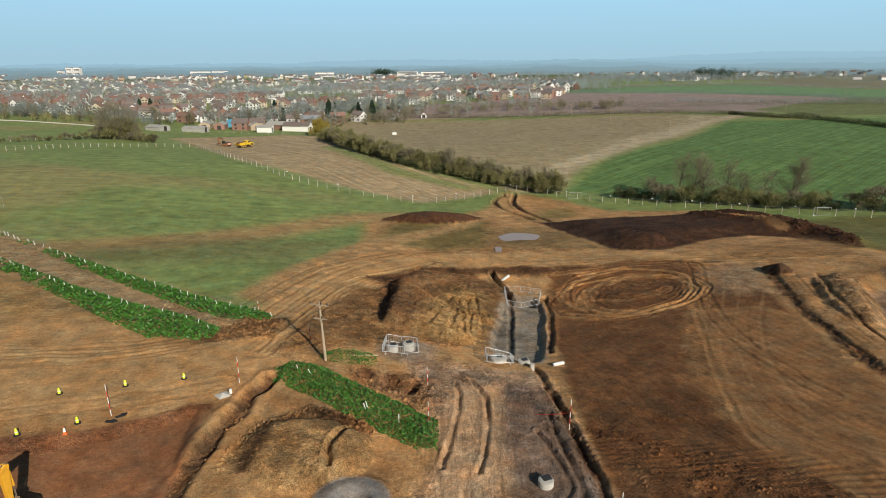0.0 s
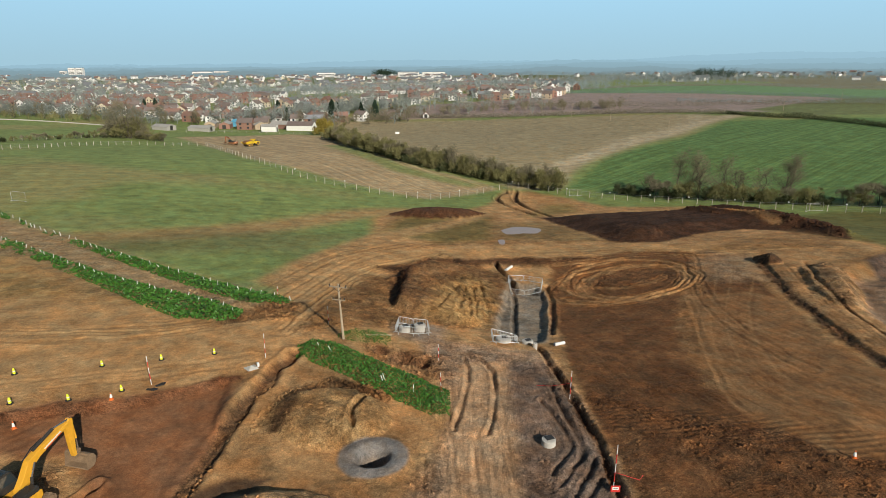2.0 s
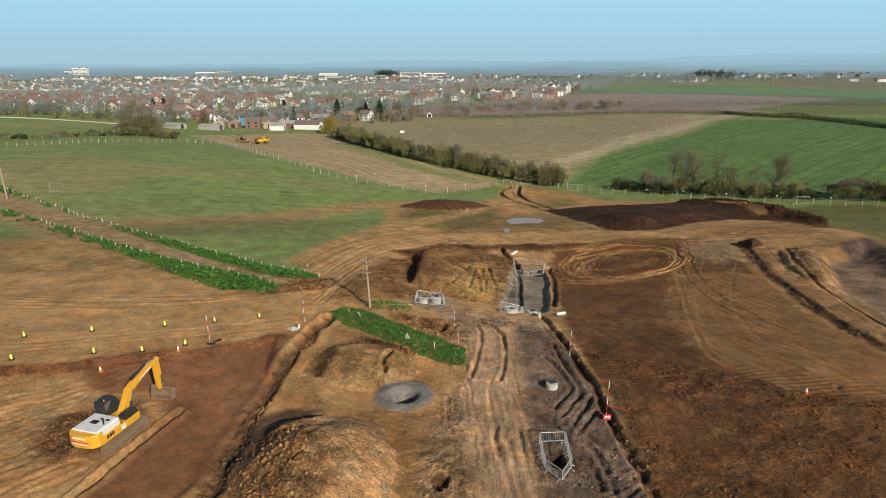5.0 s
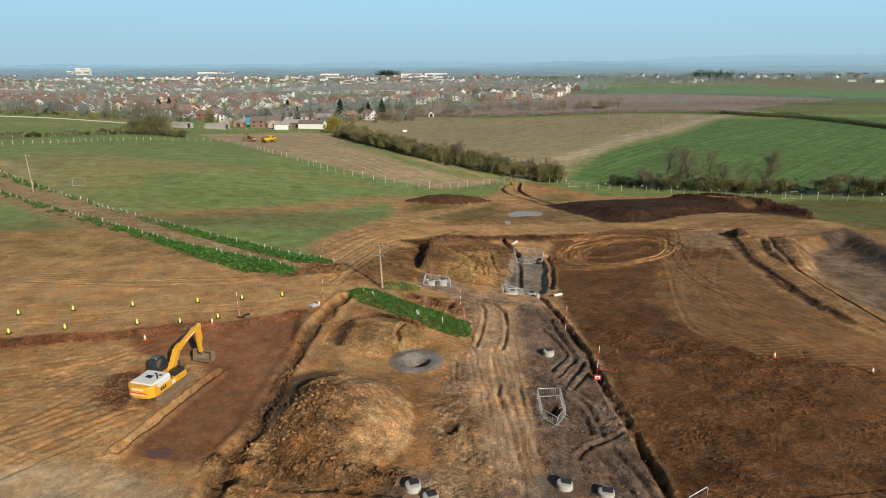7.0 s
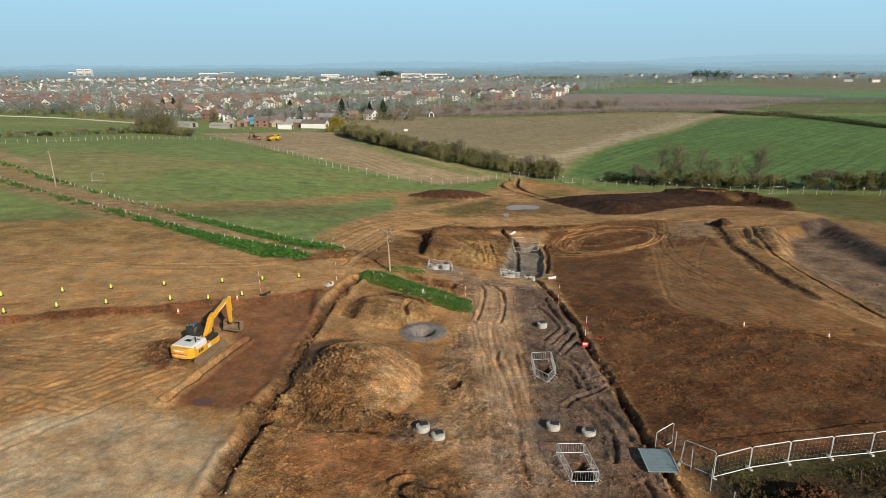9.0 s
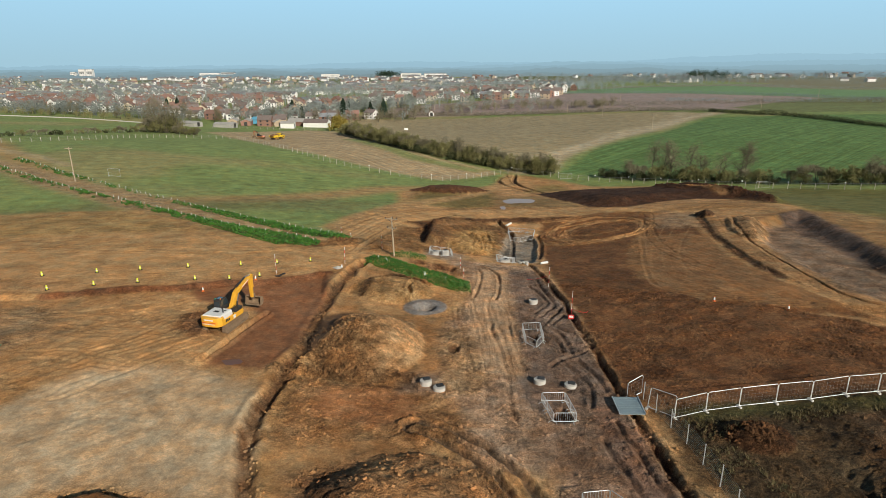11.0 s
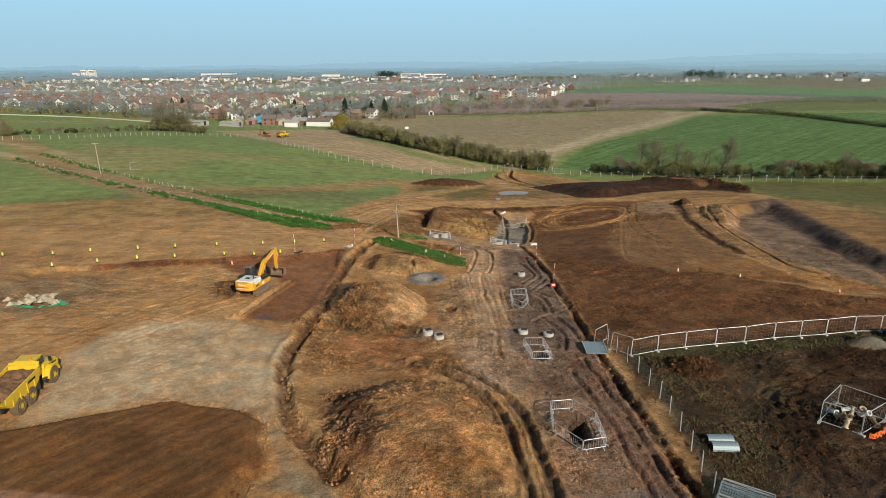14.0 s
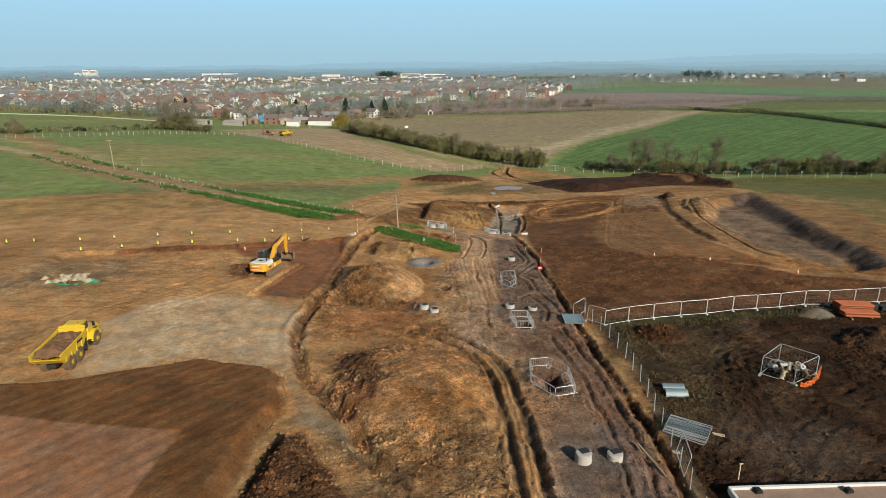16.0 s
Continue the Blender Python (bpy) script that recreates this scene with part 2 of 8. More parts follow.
GX = ease_axis(-3800, 3800, -50, 46, 0.19, 1.03, 260)
GY = ease_axis(-420, 4900, -67, 62, 0.19, 1.02, 260, 1.08)
X, Y = [a.ravel() for a in np.meshgrid(GX, GY)]
Z = land(X, Y)
NEAR = (np.abs(X) < 260) & (Y < 420) & (Y > -130)
COL = np.zeros((X.size, 3))
CLOD = np.zeros(X.size)          # height of loose clods, metres
ROUGH = np.full(X.size, 0.95)
WX, WY = X + 1.6 * fbm(X, Y, 4.0, 3, 5), Y + 1.6 * fbm(X, Y, 4.0, 3, 9)   # ragged borders


def paint(w, colour, clod=None, rough=None):
    """Lay a surface over the ground; w is a weight for every point, or (points, weights)."""
    at, w = w if isinstance(w, tuple) else (slice(None), w)
    COL[at] += (np.array(colour) - COL[at]) * w[:, None]
    if clod is not None:
        CLOD[at] += (clod - CLOD[at]) * w
    if rough is not None:
        ROUGH[at] += (rough - ROUGH[at]) * w


def zone(pts, colour, soft=1.0, clod=None, rough=None, strength=1.0, ragged=True):
    lo, hi = np.min(pts, 0) - soft - 4, np.max(pts, 0) + soft + 4
    m = np.flatnonzero((X > lo[0]) & (X < hi[0]) & (Y > lo[1]) & (Y < hi[1]))
    d = area_dist(WX[m] if ragged else X[m], WY[m] if ragged else Y[m], pts)
    paint((m, strength * (1 - step(-soft, soft, d))), colour, clod, rough)
    return m


def band(pts, half, colour, soft=0.8, clod=None, strength=1.0):
    pts = spline(pts)
    lo, hi = np.min(pts, 0) - half - 4, np.max(pts, 0) + half + 4
    m = np.flatnonzero((X > lo[0]) & (X < hi[0]) & (Y > lo[1]) & (Y < hi[1]))
    d, _ = line_dist(WX[m], WY[m], pts)
    paint((m, strength * (1 - step(half - soft, half + soft, d))), colour, clod)


def lift(pts, h, slope, ragged=0.6):
    """Raise (or sink) a polygon, with a sloping edge inside it."""
    lo, hi = np.min(pts, 0) - 2, np.max(pts, 0) + 2
    m = np.flatnonzero((X > lo[0]) & (X < hi[0]) & (Y > lo[1]) & (Y < hi[1]))
    xs, ys = X[m] + ragged * (WX[m] - X[m]), Y[m] + ragged * (WY[m] - Y[m])
    Z[m] += h * step(0, slope, -area_dist(xs, ys, pts))


def mound(cx, cy, rx, ry, turn, h, power=1.6, rough=0.3, seed=3):
    m = np.flatnonzero((np.abs(X - cx) < 1.6 * max(rx, ry)) & (np.abs(Y - cy) < 1.6 * max(rx, ry)))
    c, s = math.cos(radians(turn)), math.sin(radians(turn))
    dx, dy = X[m] - cx, Y[m] - cy
    u, v = (c * dx + s * dy) / rx, (-s * dx + c * dy) / ry
    r = np.hypot(u, v) * (1 + rough * 1.4 * fbm(X[m], Y[m], 5.0, 3, seed))
    p = np.clip(1 - r ** power, 0, 1)
    Z[m] += h * p * (1 + rough * fbm(X[m], Y[m], 2.2, 4, seed + 7))
    return m, step(0.0, 0.12, p)


def groove(pts, offsets, width, depth, shoulder=0.35, wobble=0.35):
    """Wheel ruts or a ditch along a line, with pushed-up shoulders."""
    pts = spline(pts)
    span = max(offsets) + 3 * width + 1
    lo, hi = np.min(pts, 0) - span, np.max(pts, 0) + span
    m = np.flatnonzero((X > lo[0]) & (X < hi[0]) & (Y > lo[1]) & (Y < hi[1]))
    fine = 0.95 * min(width, 0.5)
    d, s = line_dist(X[m] + wobble * fbm(X[m], Y[m], 3.0, 2, 21) + fine * fbm(X[m], Y[m], 0.9, 2, 25),
                     Y[m] + wobble * fbm(X[m], Y[m], 3.0, 2, 23) + fine * fbm(X[m], Y[m], 0.9, 2, 27), pts)
    fade = np.clip((0.35 + 1.3 * (fbm(X[m], Y[m], 5.0, 3, 31) + 0.5)) * (0.72 + 0.55 * (fbm(X[m], Y[m], 1.3, 2, 37) + 0.5)), 0.1, 1.6)
    cut = np.zeros(m.size)
    for o in offsets:
        q = (d - o) / width
        cut = np.maximum(cut, np.exp(-q ** 4))
        Z[m] += fade * depth * shoulder * np.exp(-((np.abs(q) - 1.7) / 0.6) ** 2)
    Z[m] -= fade * depth * cut
    return m, np.clip(cut * fade, 0, 1)


# colours of the ground, as dry surfaces
PASTURE, WORN, STUBBLE, TAN = (0.205, 0.264, 0.086), (0.37, 0.27, 0.13), (0.345, 0.285, 0.165), (0.40, 0.235, 0.105)
SAND, BROWN, DARK, RED = (0.45, 0.27, 0.12), (0.225, 0.108, 0.042), (0.100, 0.048, 0.024), (0.235, 0.113, 0.055)
TRACK, STONE, MUD, CROP = (0.40, 0.268, 0.172), (0.225, 0.19, 0.16), (0.20, 0.107, 0.053), (0.055, 0.115, 0.022)

# far country first: pasture, ploughland and crops in large fields; colours raised for haze
COL[:] = PASTURE
patch = fbm(X, Y, 60, 4, 41)
paint(step(0.02, 0.22, patch) * 0.45, WORN)
far = step(500, 700, Y)
cell = lattice(np.floor((X + 0.35 * Y) / 190).astype(np.int64), np.floor((Y - 0.2 * X) / 240).astype(np.int64), 77)
paint(far * (cell > 0.55), (0.215, 0.20, 0.12))
paint(far * (cell < 0.25), (0.13, 0.15, 0.055))
zone([(-90, 430), (39, 395), (141, 347), (165, 316), (101, 254), (45, 195), (33, 160), (15, 172), (-4, 188), (-22, 200), (-44, 235), (-60, 275), (-87, 345)], STUBBLE, 2.5, 0.06)
zone([(-90, 440), (20, 416), (80, 392), (145, 358), (190, 330), (290, 340), (430, 320), (600, 330), (600, 400), (420, 400), (326, 420), (312, 478), (245, 566), (125, 615), (60, 540), (-50, 505)], (0.315, 0.25, 0.22), 4)
zone([(125, 615), (245, 566), (312, 478), (326, 420), (420, 400), (800, 420), (800, 600), (450, 610), (370, 750), (260, 740), (150, 700)], (0.165, 0.275, 0.125), 4)
zone([(35, 160), (60, 204), (99, 232), (150, 293), (188, 285), (420, 240), (420, 30), (190, 70), (120, 112), (50, 150)], (0.122, 0.205, 0.066), 2.0, 0.03)
zone([(200, 300), (330, 280), (600, 260), (600, 420), (330, 460), (190, 350)], (0.165, 0.19, 0.075), 3)
band([(20, 165), (42, 196), (70, 225), (101, 254), (140, 300), (165, 318)], 7.5, STUBBLE, 5, strength=0.9)
band([(20, 165), (42, 196), (70, 225), (101, 254), (140, 300), (165, 318)], 5.0, (0.50, 0.42, 0.28), 3.5, strength=0.75)
band([(150, 335), (120, 285), (70, 236)], 5, (0.46, 0.385, 0.25), 3, strength=0.6)
zone([(-157, 292), (-108, 340), (-87, 335), (-56, 265), (-40, 222), (-20, 188), (1, 170), (10, 158), (-4, 144), (-15, 134), (-41, 147), (-84, 182), (-120, 236)], (0.43, 0.325, 0.185), 2.5, 0.05)
zone([(-60, 258), (-40, 216), (-22, 184), (4, 163), (0, 158), (-28, 176), (-50, 214), (-70, 258)], PASTURE, 3, strength=0.8)
# left pasture: paler worn bands
band([(-150, 150), (-110, 135), (-70, 130), (-40, 128)], 6, WORN, 5, strength=0.25)
band([(-75, 60), (-60, 70), (-46, 84), (-32, 104), (-18, 112)], 5, TAN, 4, strength=0.8)
band([(-210, 178), (-184, 150), (-150, 112), (-125, 86)], 5, TAN, 3, strength=0.75)
zone([(-118, 33), (-90, 40), (-60, 52), (-45, 60), (-35, 60), (-28, 80), (-60, 74), (-80, 58)], (0.17, 0.155, 0.065), 5, strength=0.6)

band([(-230, 150), (-174, 119), (-137, 93), (-114, 77)], 2.6, (0.47, 0.35, 0.20), 1.4, 0.03)
band([(-200, 152), (-160, 127), (-146, 117), (-127, 101)], 2.2, (0.43, 0.33, 0.185), 1.6, 0.03, 0.8)
band([(-118, 78), (-94, 60), (-82, 50)], 2.6, (0.42, 0.285, 0.15), 2.2, 0.03, 0.8)
zone([(-150, 106), (-112, 80), (-85, 64), (-52, 44), (-30, 33), (-35, 22), (-60, 30), (-80, 45), (-118, 71), (-152, 98)], (0.36, 0.25, 0.13), 2.5, 0.08)
# ---- the stripped site ----
SITE = [(-260, -130), (-240, 5), (-150, 26), (-118, 33), (-92, 42), (-78, 46), (-52, 29), (-36, 23), (-29.5, 33), (-37, 42), (-36, 54), (-31, 66), (-25, 80), (-27, 100),
        (-24, 106), (-5, 118), (4, 130), (12, 153), (20, 155), (31, 146), (40, 130), (75, 122), (84, 100), (72, 72), (82, 52), (120, 34), (170, -20), (200, -130)]
zone(SITE, TAN, 2.2, 0.05)
sand_mix = step(-0.1, 0.25, fbm(X, Y, 14, 4, 51))
in_site = np.zeros(X.size)
in_site[NEAR] = 1 - step(-2, 2, area_dist(X[NEAR], Y[NEAR], SITE))
paint(in_site * sand_mix * 0.55, SAND)
paint(in_site * step(0.05, 0.3, fbm(X, Y, 22, 4, 57)) * 0.5, BROWN)
zone([(-140, 22), (-92, 42), (-78, 45), (-52, 28), (-60, 18), (-100, 8), (-140, 6)], (0.259, 0.186, 0.072), 6, strength=0.65)
# green and worn ground north of the haul road
zone([(-24, 84), (-20, 104), (-6, 106), (3, 112), (3, 96), (1, 80), (-10, 76)], (0.151, 0.127, 0.04), 3, 0.05, strength=0.8)
zone([(14, 78), (4, 80), (4, 100), (16, 104), (22, 92), (26, 76)], (0.205, 0.142, 0.06), 3, strength=0.8)
zone([(14, 112), (22, 134), (31, 136), (30, 122)], (0.173, 0.147, 0.048), 3, strength=0.7)
zone([(60, 60), (70, 54), (82, 52), (120, 20), (130, -30), (62, -26), (60, 20)], (0.238, 0.147, 0.064), 5, strength=0.7)
zone([(67, 82), (68, 64), (71, 53), (78, 50), (81, 44), (80, 30), (77, 14), (84, -6), (150, -10), (150, 75), (120, 95), (98, 108), (78, 104)], (0.15, 0.142, 0.046), 3.0, strength=0.92)
zone([(76, 48), (92, 44), (110, 20), (84, 4), (79, 18)], (0.25, 0.185, 0.085), 6.0, strength=0.6)
zone([(-130, 12), (-98, 10.3), (-76, 10), (-62, 9.5), (-58, -1), (-70, -2), (-90, 0), (-130, -2)], (0.27, 0.138, 0.062), 2.5, 0.05, strength=0.7)
# haul road
HAUL = [(-100, 6), (-62, 10), (-43, 17), (-33.5, 24), (-29, 37), (-25.8, 52), (-17, 65), (2.6, 71.5), (26, 69), (40, 64), (56, 62), (68, 60)]
band(HAUL, 4.2, (0.432, 0.265, 0.12), 2.0, 0.02)
band([(-36, 42), (-31, 60), (-24, 77), (-8, 98), (6, 126), (14, 154)], 3.0, (0.389, 0.245, 0.112), 2.0, 0.05, 0.85)
zone([(-100, 2), (-62, -2), (-31, 11), (-27, 20), (-36, 23), (-60, 30), (-95, 20)], (0.416, 0.255, 0.116), 3, 0.02, strength=0.85)
zone([(-54, -34), (-50, -25), (-40, -23.5), (-33, -26), (-28.5, -36), (-28.6, -46), (-38, -42), (-50, -47)], (0.47, 0.345, 0.21), 1.3, 0.02)
zone([(-80, -26), (-76, -12), (-62, -9), (-58, -17), (-64, -25)], (0.292, 0.201, 0.112), 3, 0.12, strength=0.8)
# scraped red ground where the digger works
REDCUT = [(-50, 1), (-30.5, 10), (-29.2, -4), (-30.2, -16), (-32.5, -23), (-38.5, -22.5), (-37.5, -13), (-37, -8), (-40, -4), (-47, -4)]
m = np.flatnonzero((X > -78) & (X < -27) & (Y > -32) & (Y < 14))
Z[m] -= 0.55 * step(0, 1.2, -area_dist(WX[m], WY[m], [(-75, -7), (-64, -4.5), (-49, 0.8), (-41, 4.8), (-31, 10), (-29.5, 0), (-30, -16), (-34, -28), (-45, -30), (-75, -30)])) * step(-24, -6, Y[m])
zone(REDCUT, RED, 0.8, 0.015)
band([(-66, -5.6), (-49, 0.2), (-40, 4.5), (-31, 9.6)], 0.7, (0.184, 0.0833, 0.04), 0.5, 0.15)
zone([(-46.5, -9), (-43, -5.5), (-40.5, -6), (-39.5, -11), (-43, -16), (-46, -14)], MUD, 1.2, 0.25)
for pts in ([(-62, -30), (-55, -16), (-47, -5)], [(-56, -27), (-47, -17), (-43.5, -8)], [(-50, -30), (-45, -22), (-41, -16)], [(-70, -12), (-60, -11), (-50, -6)], [(-66, -26), (-56, -22), (-46, -24)]):
    groove(pts, (0.95,), 0.28, 0.07, 0.5, 1.0)
groove([(-39.4, -22), (-38, -14), (-36.4, -7)], (0.0,), 0.35, 0.45, 0.8)
zone([(-37.5, 22.5), (-29.5, 26), (-29, 33), (-34, 34)], (0.22, 0.12, 0.052), 1.2, 0.24)
# central pipe run: rutted track, grey stone lane
zone([(-13, 24), (-8, 6), (-12, -8), (-13, -25), (-11, -40), (-4, -40), (-4, -68), (4.6, -68), (4.4, -20), (4.2, 5), (3.0, 22)], TRACK, 1.6, 0.13)
zone([(-30, -24), (-14, -24), (-10, -33), (-13, -36), (-24, -36), (-29.5, -36)], (0.345, 0.186, 0.08), 1.5, 0.14)
zone([(-26, -26.5), (-18, -26), (-15, -31), (-19, -34), (-25, -32)], (0.356, 0.162, 0.068), 1.0, 0.07, strength=0.8)
zone([(-3.2, 18), (3.2, 18), (4.0, 0), (4.0, -12), (0, -24), (2, -34), (3.2, -62), (-4, -68), (-4.5, -30), (-4.2, -10), (-3, 6)], (0.27, 0.172, 0.112), 2.0, 0.11, strength=0.85)
zone([(0.6, -20), (4.4, -20), (4.8, -45), (5.0, -70), (0.2, -70), (1.2, -54), (0.6, -40)], (0.215, 0.125, 0.083), 1.4, 0.09, strength=0.9)
zone([(-5, -22), (3, -22), (3, -29), (-5, -28)], STONE, 1.3, 0.05, strength=0.8)
zone([(-3.5, -56), (3, -56), (3, -66), (-3.5, -66)], (0.16, 0.13, 0.11), 1.3, 0.05, strength=0.7)
zone([(-17.5, -22.5), (-11.5, -22.5), (-11.5, -27), (-17.5, -27)], STONE, 1.0, 0.05, strength=0.6)
zone([(-17, 29.5), (-9, 29.5), (-9.5, 23.5), (-16, 23.5)], STONE, 1.2, 0.06, strength=0.7)
for pts, dep in (([(-6.8, 18.6), (-6.7, 14), (-7.4, 8.5), (-8.4, 2.5)], 0.22), ([(-5.2, 19), (-3.9, 14.5), (-4.1, 8.5), (-5.2, 2)], 0.24),
                 ([(-9.4, 0), (-9.0, -10), (-8.4, -20), (-8.8, -30)], 0.08), ([(-6.4, 2), (-6.9, -8), (-6.2, -20), (-6.6, -32)], 0.12), ([(-4.2, -2), (-4.6, -12), (-4.1, -22)], 0.08),
                 ([(-6.6, -7), (-6.9, -12)], 0.12), ([(-11.4, -2), (-10.6, -14), (-9.8, -21)], 0.10)):
    groove(pts, (0.0,), 0.27, dep, 0.55, 0.6)
# paler sand on the worn lane, damp grey ground beside the ditch
zone([(-7.8, 17), (-1.6, 18), (-2.6, 0.3), (-3.2, -10), (-4.4, -23), (-7.9, -23), (-10.6, -19), (-9.4, -3)], (0.46, 0.30, 0.175), 0.8, 0.05)
zone([(-1.2, 18), (2.6, 18), (4.3, 0), (4.4, -5), (3.9, -19), (2.4, -30), (-4.4, -30), (-3.6, -20), (-2.8, -5)], (0.21, 0.145, 0.105), 0.8, 0.09)
zone([(-13.1, -10), (-10.2, -9), (-8.5, -23), (-9.5, -27), (-13.5, -27)], (0.40, 0.255, 0.135), 1.0, 0.14)
# turning ruts sweeping towards the ditch
for pts in ([(2.2, 11.8), (2.7, 1.4), (2.4, -2.3), (-0.1, -5.6)], [(0.6, 8.4), (1.9, 2.6), (1.7, -0.8), (-0.4, -4.2)], [(3.6, 6), (3.8, 0.5), (3.4, -3.1), (0.4, -7.5)], [(4.1, -4.4), (0.8, -8.9)],
            [(0.0, -8.1), (1.9, -12.3), (1.8, -17.5)], [(-1.1, -8.8), (0.7, -12.6), (1.0, -17)], [(0.2, -19.1), (1.4, -22.6), (2.0, -26.4), (1.1, -30.1)], [(2.0, -19.1), (3.0, -23), (3.4, -27)],
            [(0.6, -7.8), (2.9, -11.0), (4.4, -12.4)], [(3.8, -17.0), (0.1, -19.3), (-1.0, -20.6)], [(0.8, -36), (1.6, -44), (2.2, -54), (1.4, -66)], [(2.7, -33), (3.5, -44), (4.0, -54), (3.4, -66)]):
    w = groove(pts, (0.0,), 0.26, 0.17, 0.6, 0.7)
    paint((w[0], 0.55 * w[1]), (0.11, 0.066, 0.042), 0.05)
for pts in ([(-8.4, 16), (-8.8, 4), (-8.2, -8), (-7.8, -22)], [(-6.0, 1), (-5.8, -8), (-5.6, -20), (-6.4, -33)], [(-3.8, 16), (-3.4, 6), (-3.6, -6), (-4.2, -20)], [(-10.6, -3), (-10.2, -12), (-10.6, -24)]):
    w = groove(pts, (0.0,), 0.22, 0.07, 0.6, 0.9)
    paint((w[0], 0.35 * w[1]), (0.20, 0.12, 0.066))
wet = groove([(-15.5, -33.6), (-12.6, -35.2), (-7.9, -41.0), (-6.2, -49.7), (-5.7, -58), (-5.6, -68)], (0.95,), 0.38, 0.30, 0.8, 0.45)
paint(wet, (0.13, 0.0833, 0.048), rough=0.5)
# ditches beside the run
DITCH_L = [(-26.4, 16), (-28.2, 9), (-29.2, 1.7), (-29.6, -8.9), (-29.6, -15), (-30.2, -25.7), (-30.4, -34.6), (-27.9, -43.7), (-25, -48.9), (-22, -53.3), (-19.3, -58.5), (-17, -62.4), (-15.2, -66.5), (-12, -74)]
DITCH_R = [(2.6, 24), (3.2, 19), (3.8, 11), (4.3, 3.6), (4.5, -6.6), (4.6, -20.4), (4.7, -28.3), (4.8, -42.5), (5.3, -52.6), (5.4, -63.6), (5.6, -80)]
# shade inside the ditches is painted with darker earth
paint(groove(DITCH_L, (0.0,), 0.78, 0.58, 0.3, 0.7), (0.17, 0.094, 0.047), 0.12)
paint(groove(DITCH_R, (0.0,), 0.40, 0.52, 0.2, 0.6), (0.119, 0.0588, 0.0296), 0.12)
band([(p[0] + 1.6, p[1]) for p in DITCH_L[3:12]], 0.8, (0.389, 0.245, 0.104), 0.9, 0.08, 0.4)
# spoil heaps along the run
lump = mound(-21.6, -14.8, 7.4, 8.2, 0, 3.3, 1.5, 0.35, 3)
paint(lump, (0.45, 0.275, 0.135), 0.11)
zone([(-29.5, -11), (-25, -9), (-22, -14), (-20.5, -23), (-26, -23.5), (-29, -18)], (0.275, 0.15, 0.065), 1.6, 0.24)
# left flank painted dark for the heap's shadow side
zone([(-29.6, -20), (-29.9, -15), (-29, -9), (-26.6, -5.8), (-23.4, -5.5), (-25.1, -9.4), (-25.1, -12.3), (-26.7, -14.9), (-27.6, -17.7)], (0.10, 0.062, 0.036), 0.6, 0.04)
lump = mound(-15.6, -48.2, 8.6, 10.6, 12, 2.5, 1.7, 0.25, 13)
paint(lump, (0.39, 0.21, 0.092), 0.15)
zone([(-25, -41), (-20, -38.5), (-19.5, -46), (-18, -53), (-21, -54)], MUD, 1.6, 0.2)
zone([(-14, -53), (-9, -48), (-8, -52), (-11, -56), (-15, -58)], (0.389, 0.206, 0.08), 1.5)
zone([(-22, -57), (-8, -57), (-7, -68), (-16, -70)], (0.335, 0.201, 0.096), 1.6, 0.22)
lump = mound(-20.2, 3.6, 5.8, 5.2, 0, 1.25, 4.0, 0.2, 23)
paint(lump, (0.367, 0.225, 0.1), 0.12)
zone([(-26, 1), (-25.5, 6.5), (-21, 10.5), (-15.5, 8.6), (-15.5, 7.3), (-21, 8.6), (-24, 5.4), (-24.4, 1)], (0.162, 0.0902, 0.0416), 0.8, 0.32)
groove([(-17.2, 6.6), (-18.3, 3.6), (-18.0, 1.2)], (0.0,), 0.3, 0.55, 0.4)
lift([(-31, -23.2), (-16.5, -23.4), (-15.5, -26), (-22, -25.6), (-31, -25.4)], -0.35, 0.4, 0.9)
band([(-31, -22.6), (-24, -22.9), (-17, -23.2)], 0.9, (0.2, 0.11, 0.05), 0.5, 0.3, 0.8)
# gravel ring round a shaft
r = np.hypot(X + 15.6, (Y + 2.0) * 1.08) * (1 + 0.10 * fbm(X, Y, 2.5, 3, 33))
flat = 1 - step(3.1, 3.9, r)
level = float(land(np.array([-15.6]), np.array([-2.0]))[0])
Z += flat * (level + 0.10 * np.exp(-((r - 2.4) / 0.7) ** 2) - Z)
paint(1 - step(2.9, 3.3, r), (0.205, 0.195, 0.185), 0.03)
q = np.hypot(X + 15.7, (Y + 1.9) * 1.05) * (1 + 0.3 * fbm(X, Y, 1.6, 3, 35))
Z -= 1.7 * (1 - step(0.7, 1.85, q))
paint((1 - step(0.8, 1.5, q)) * 0.6, (0.24, 0.18, 0.13))
# open holes inside the barriers, their insides darkened in colour
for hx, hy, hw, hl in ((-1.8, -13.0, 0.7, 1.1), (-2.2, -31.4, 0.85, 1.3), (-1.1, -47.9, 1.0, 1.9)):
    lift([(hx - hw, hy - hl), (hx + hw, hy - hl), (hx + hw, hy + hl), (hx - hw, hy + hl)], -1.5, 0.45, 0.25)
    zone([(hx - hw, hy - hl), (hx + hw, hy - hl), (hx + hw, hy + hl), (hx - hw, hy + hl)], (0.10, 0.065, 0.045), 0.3)
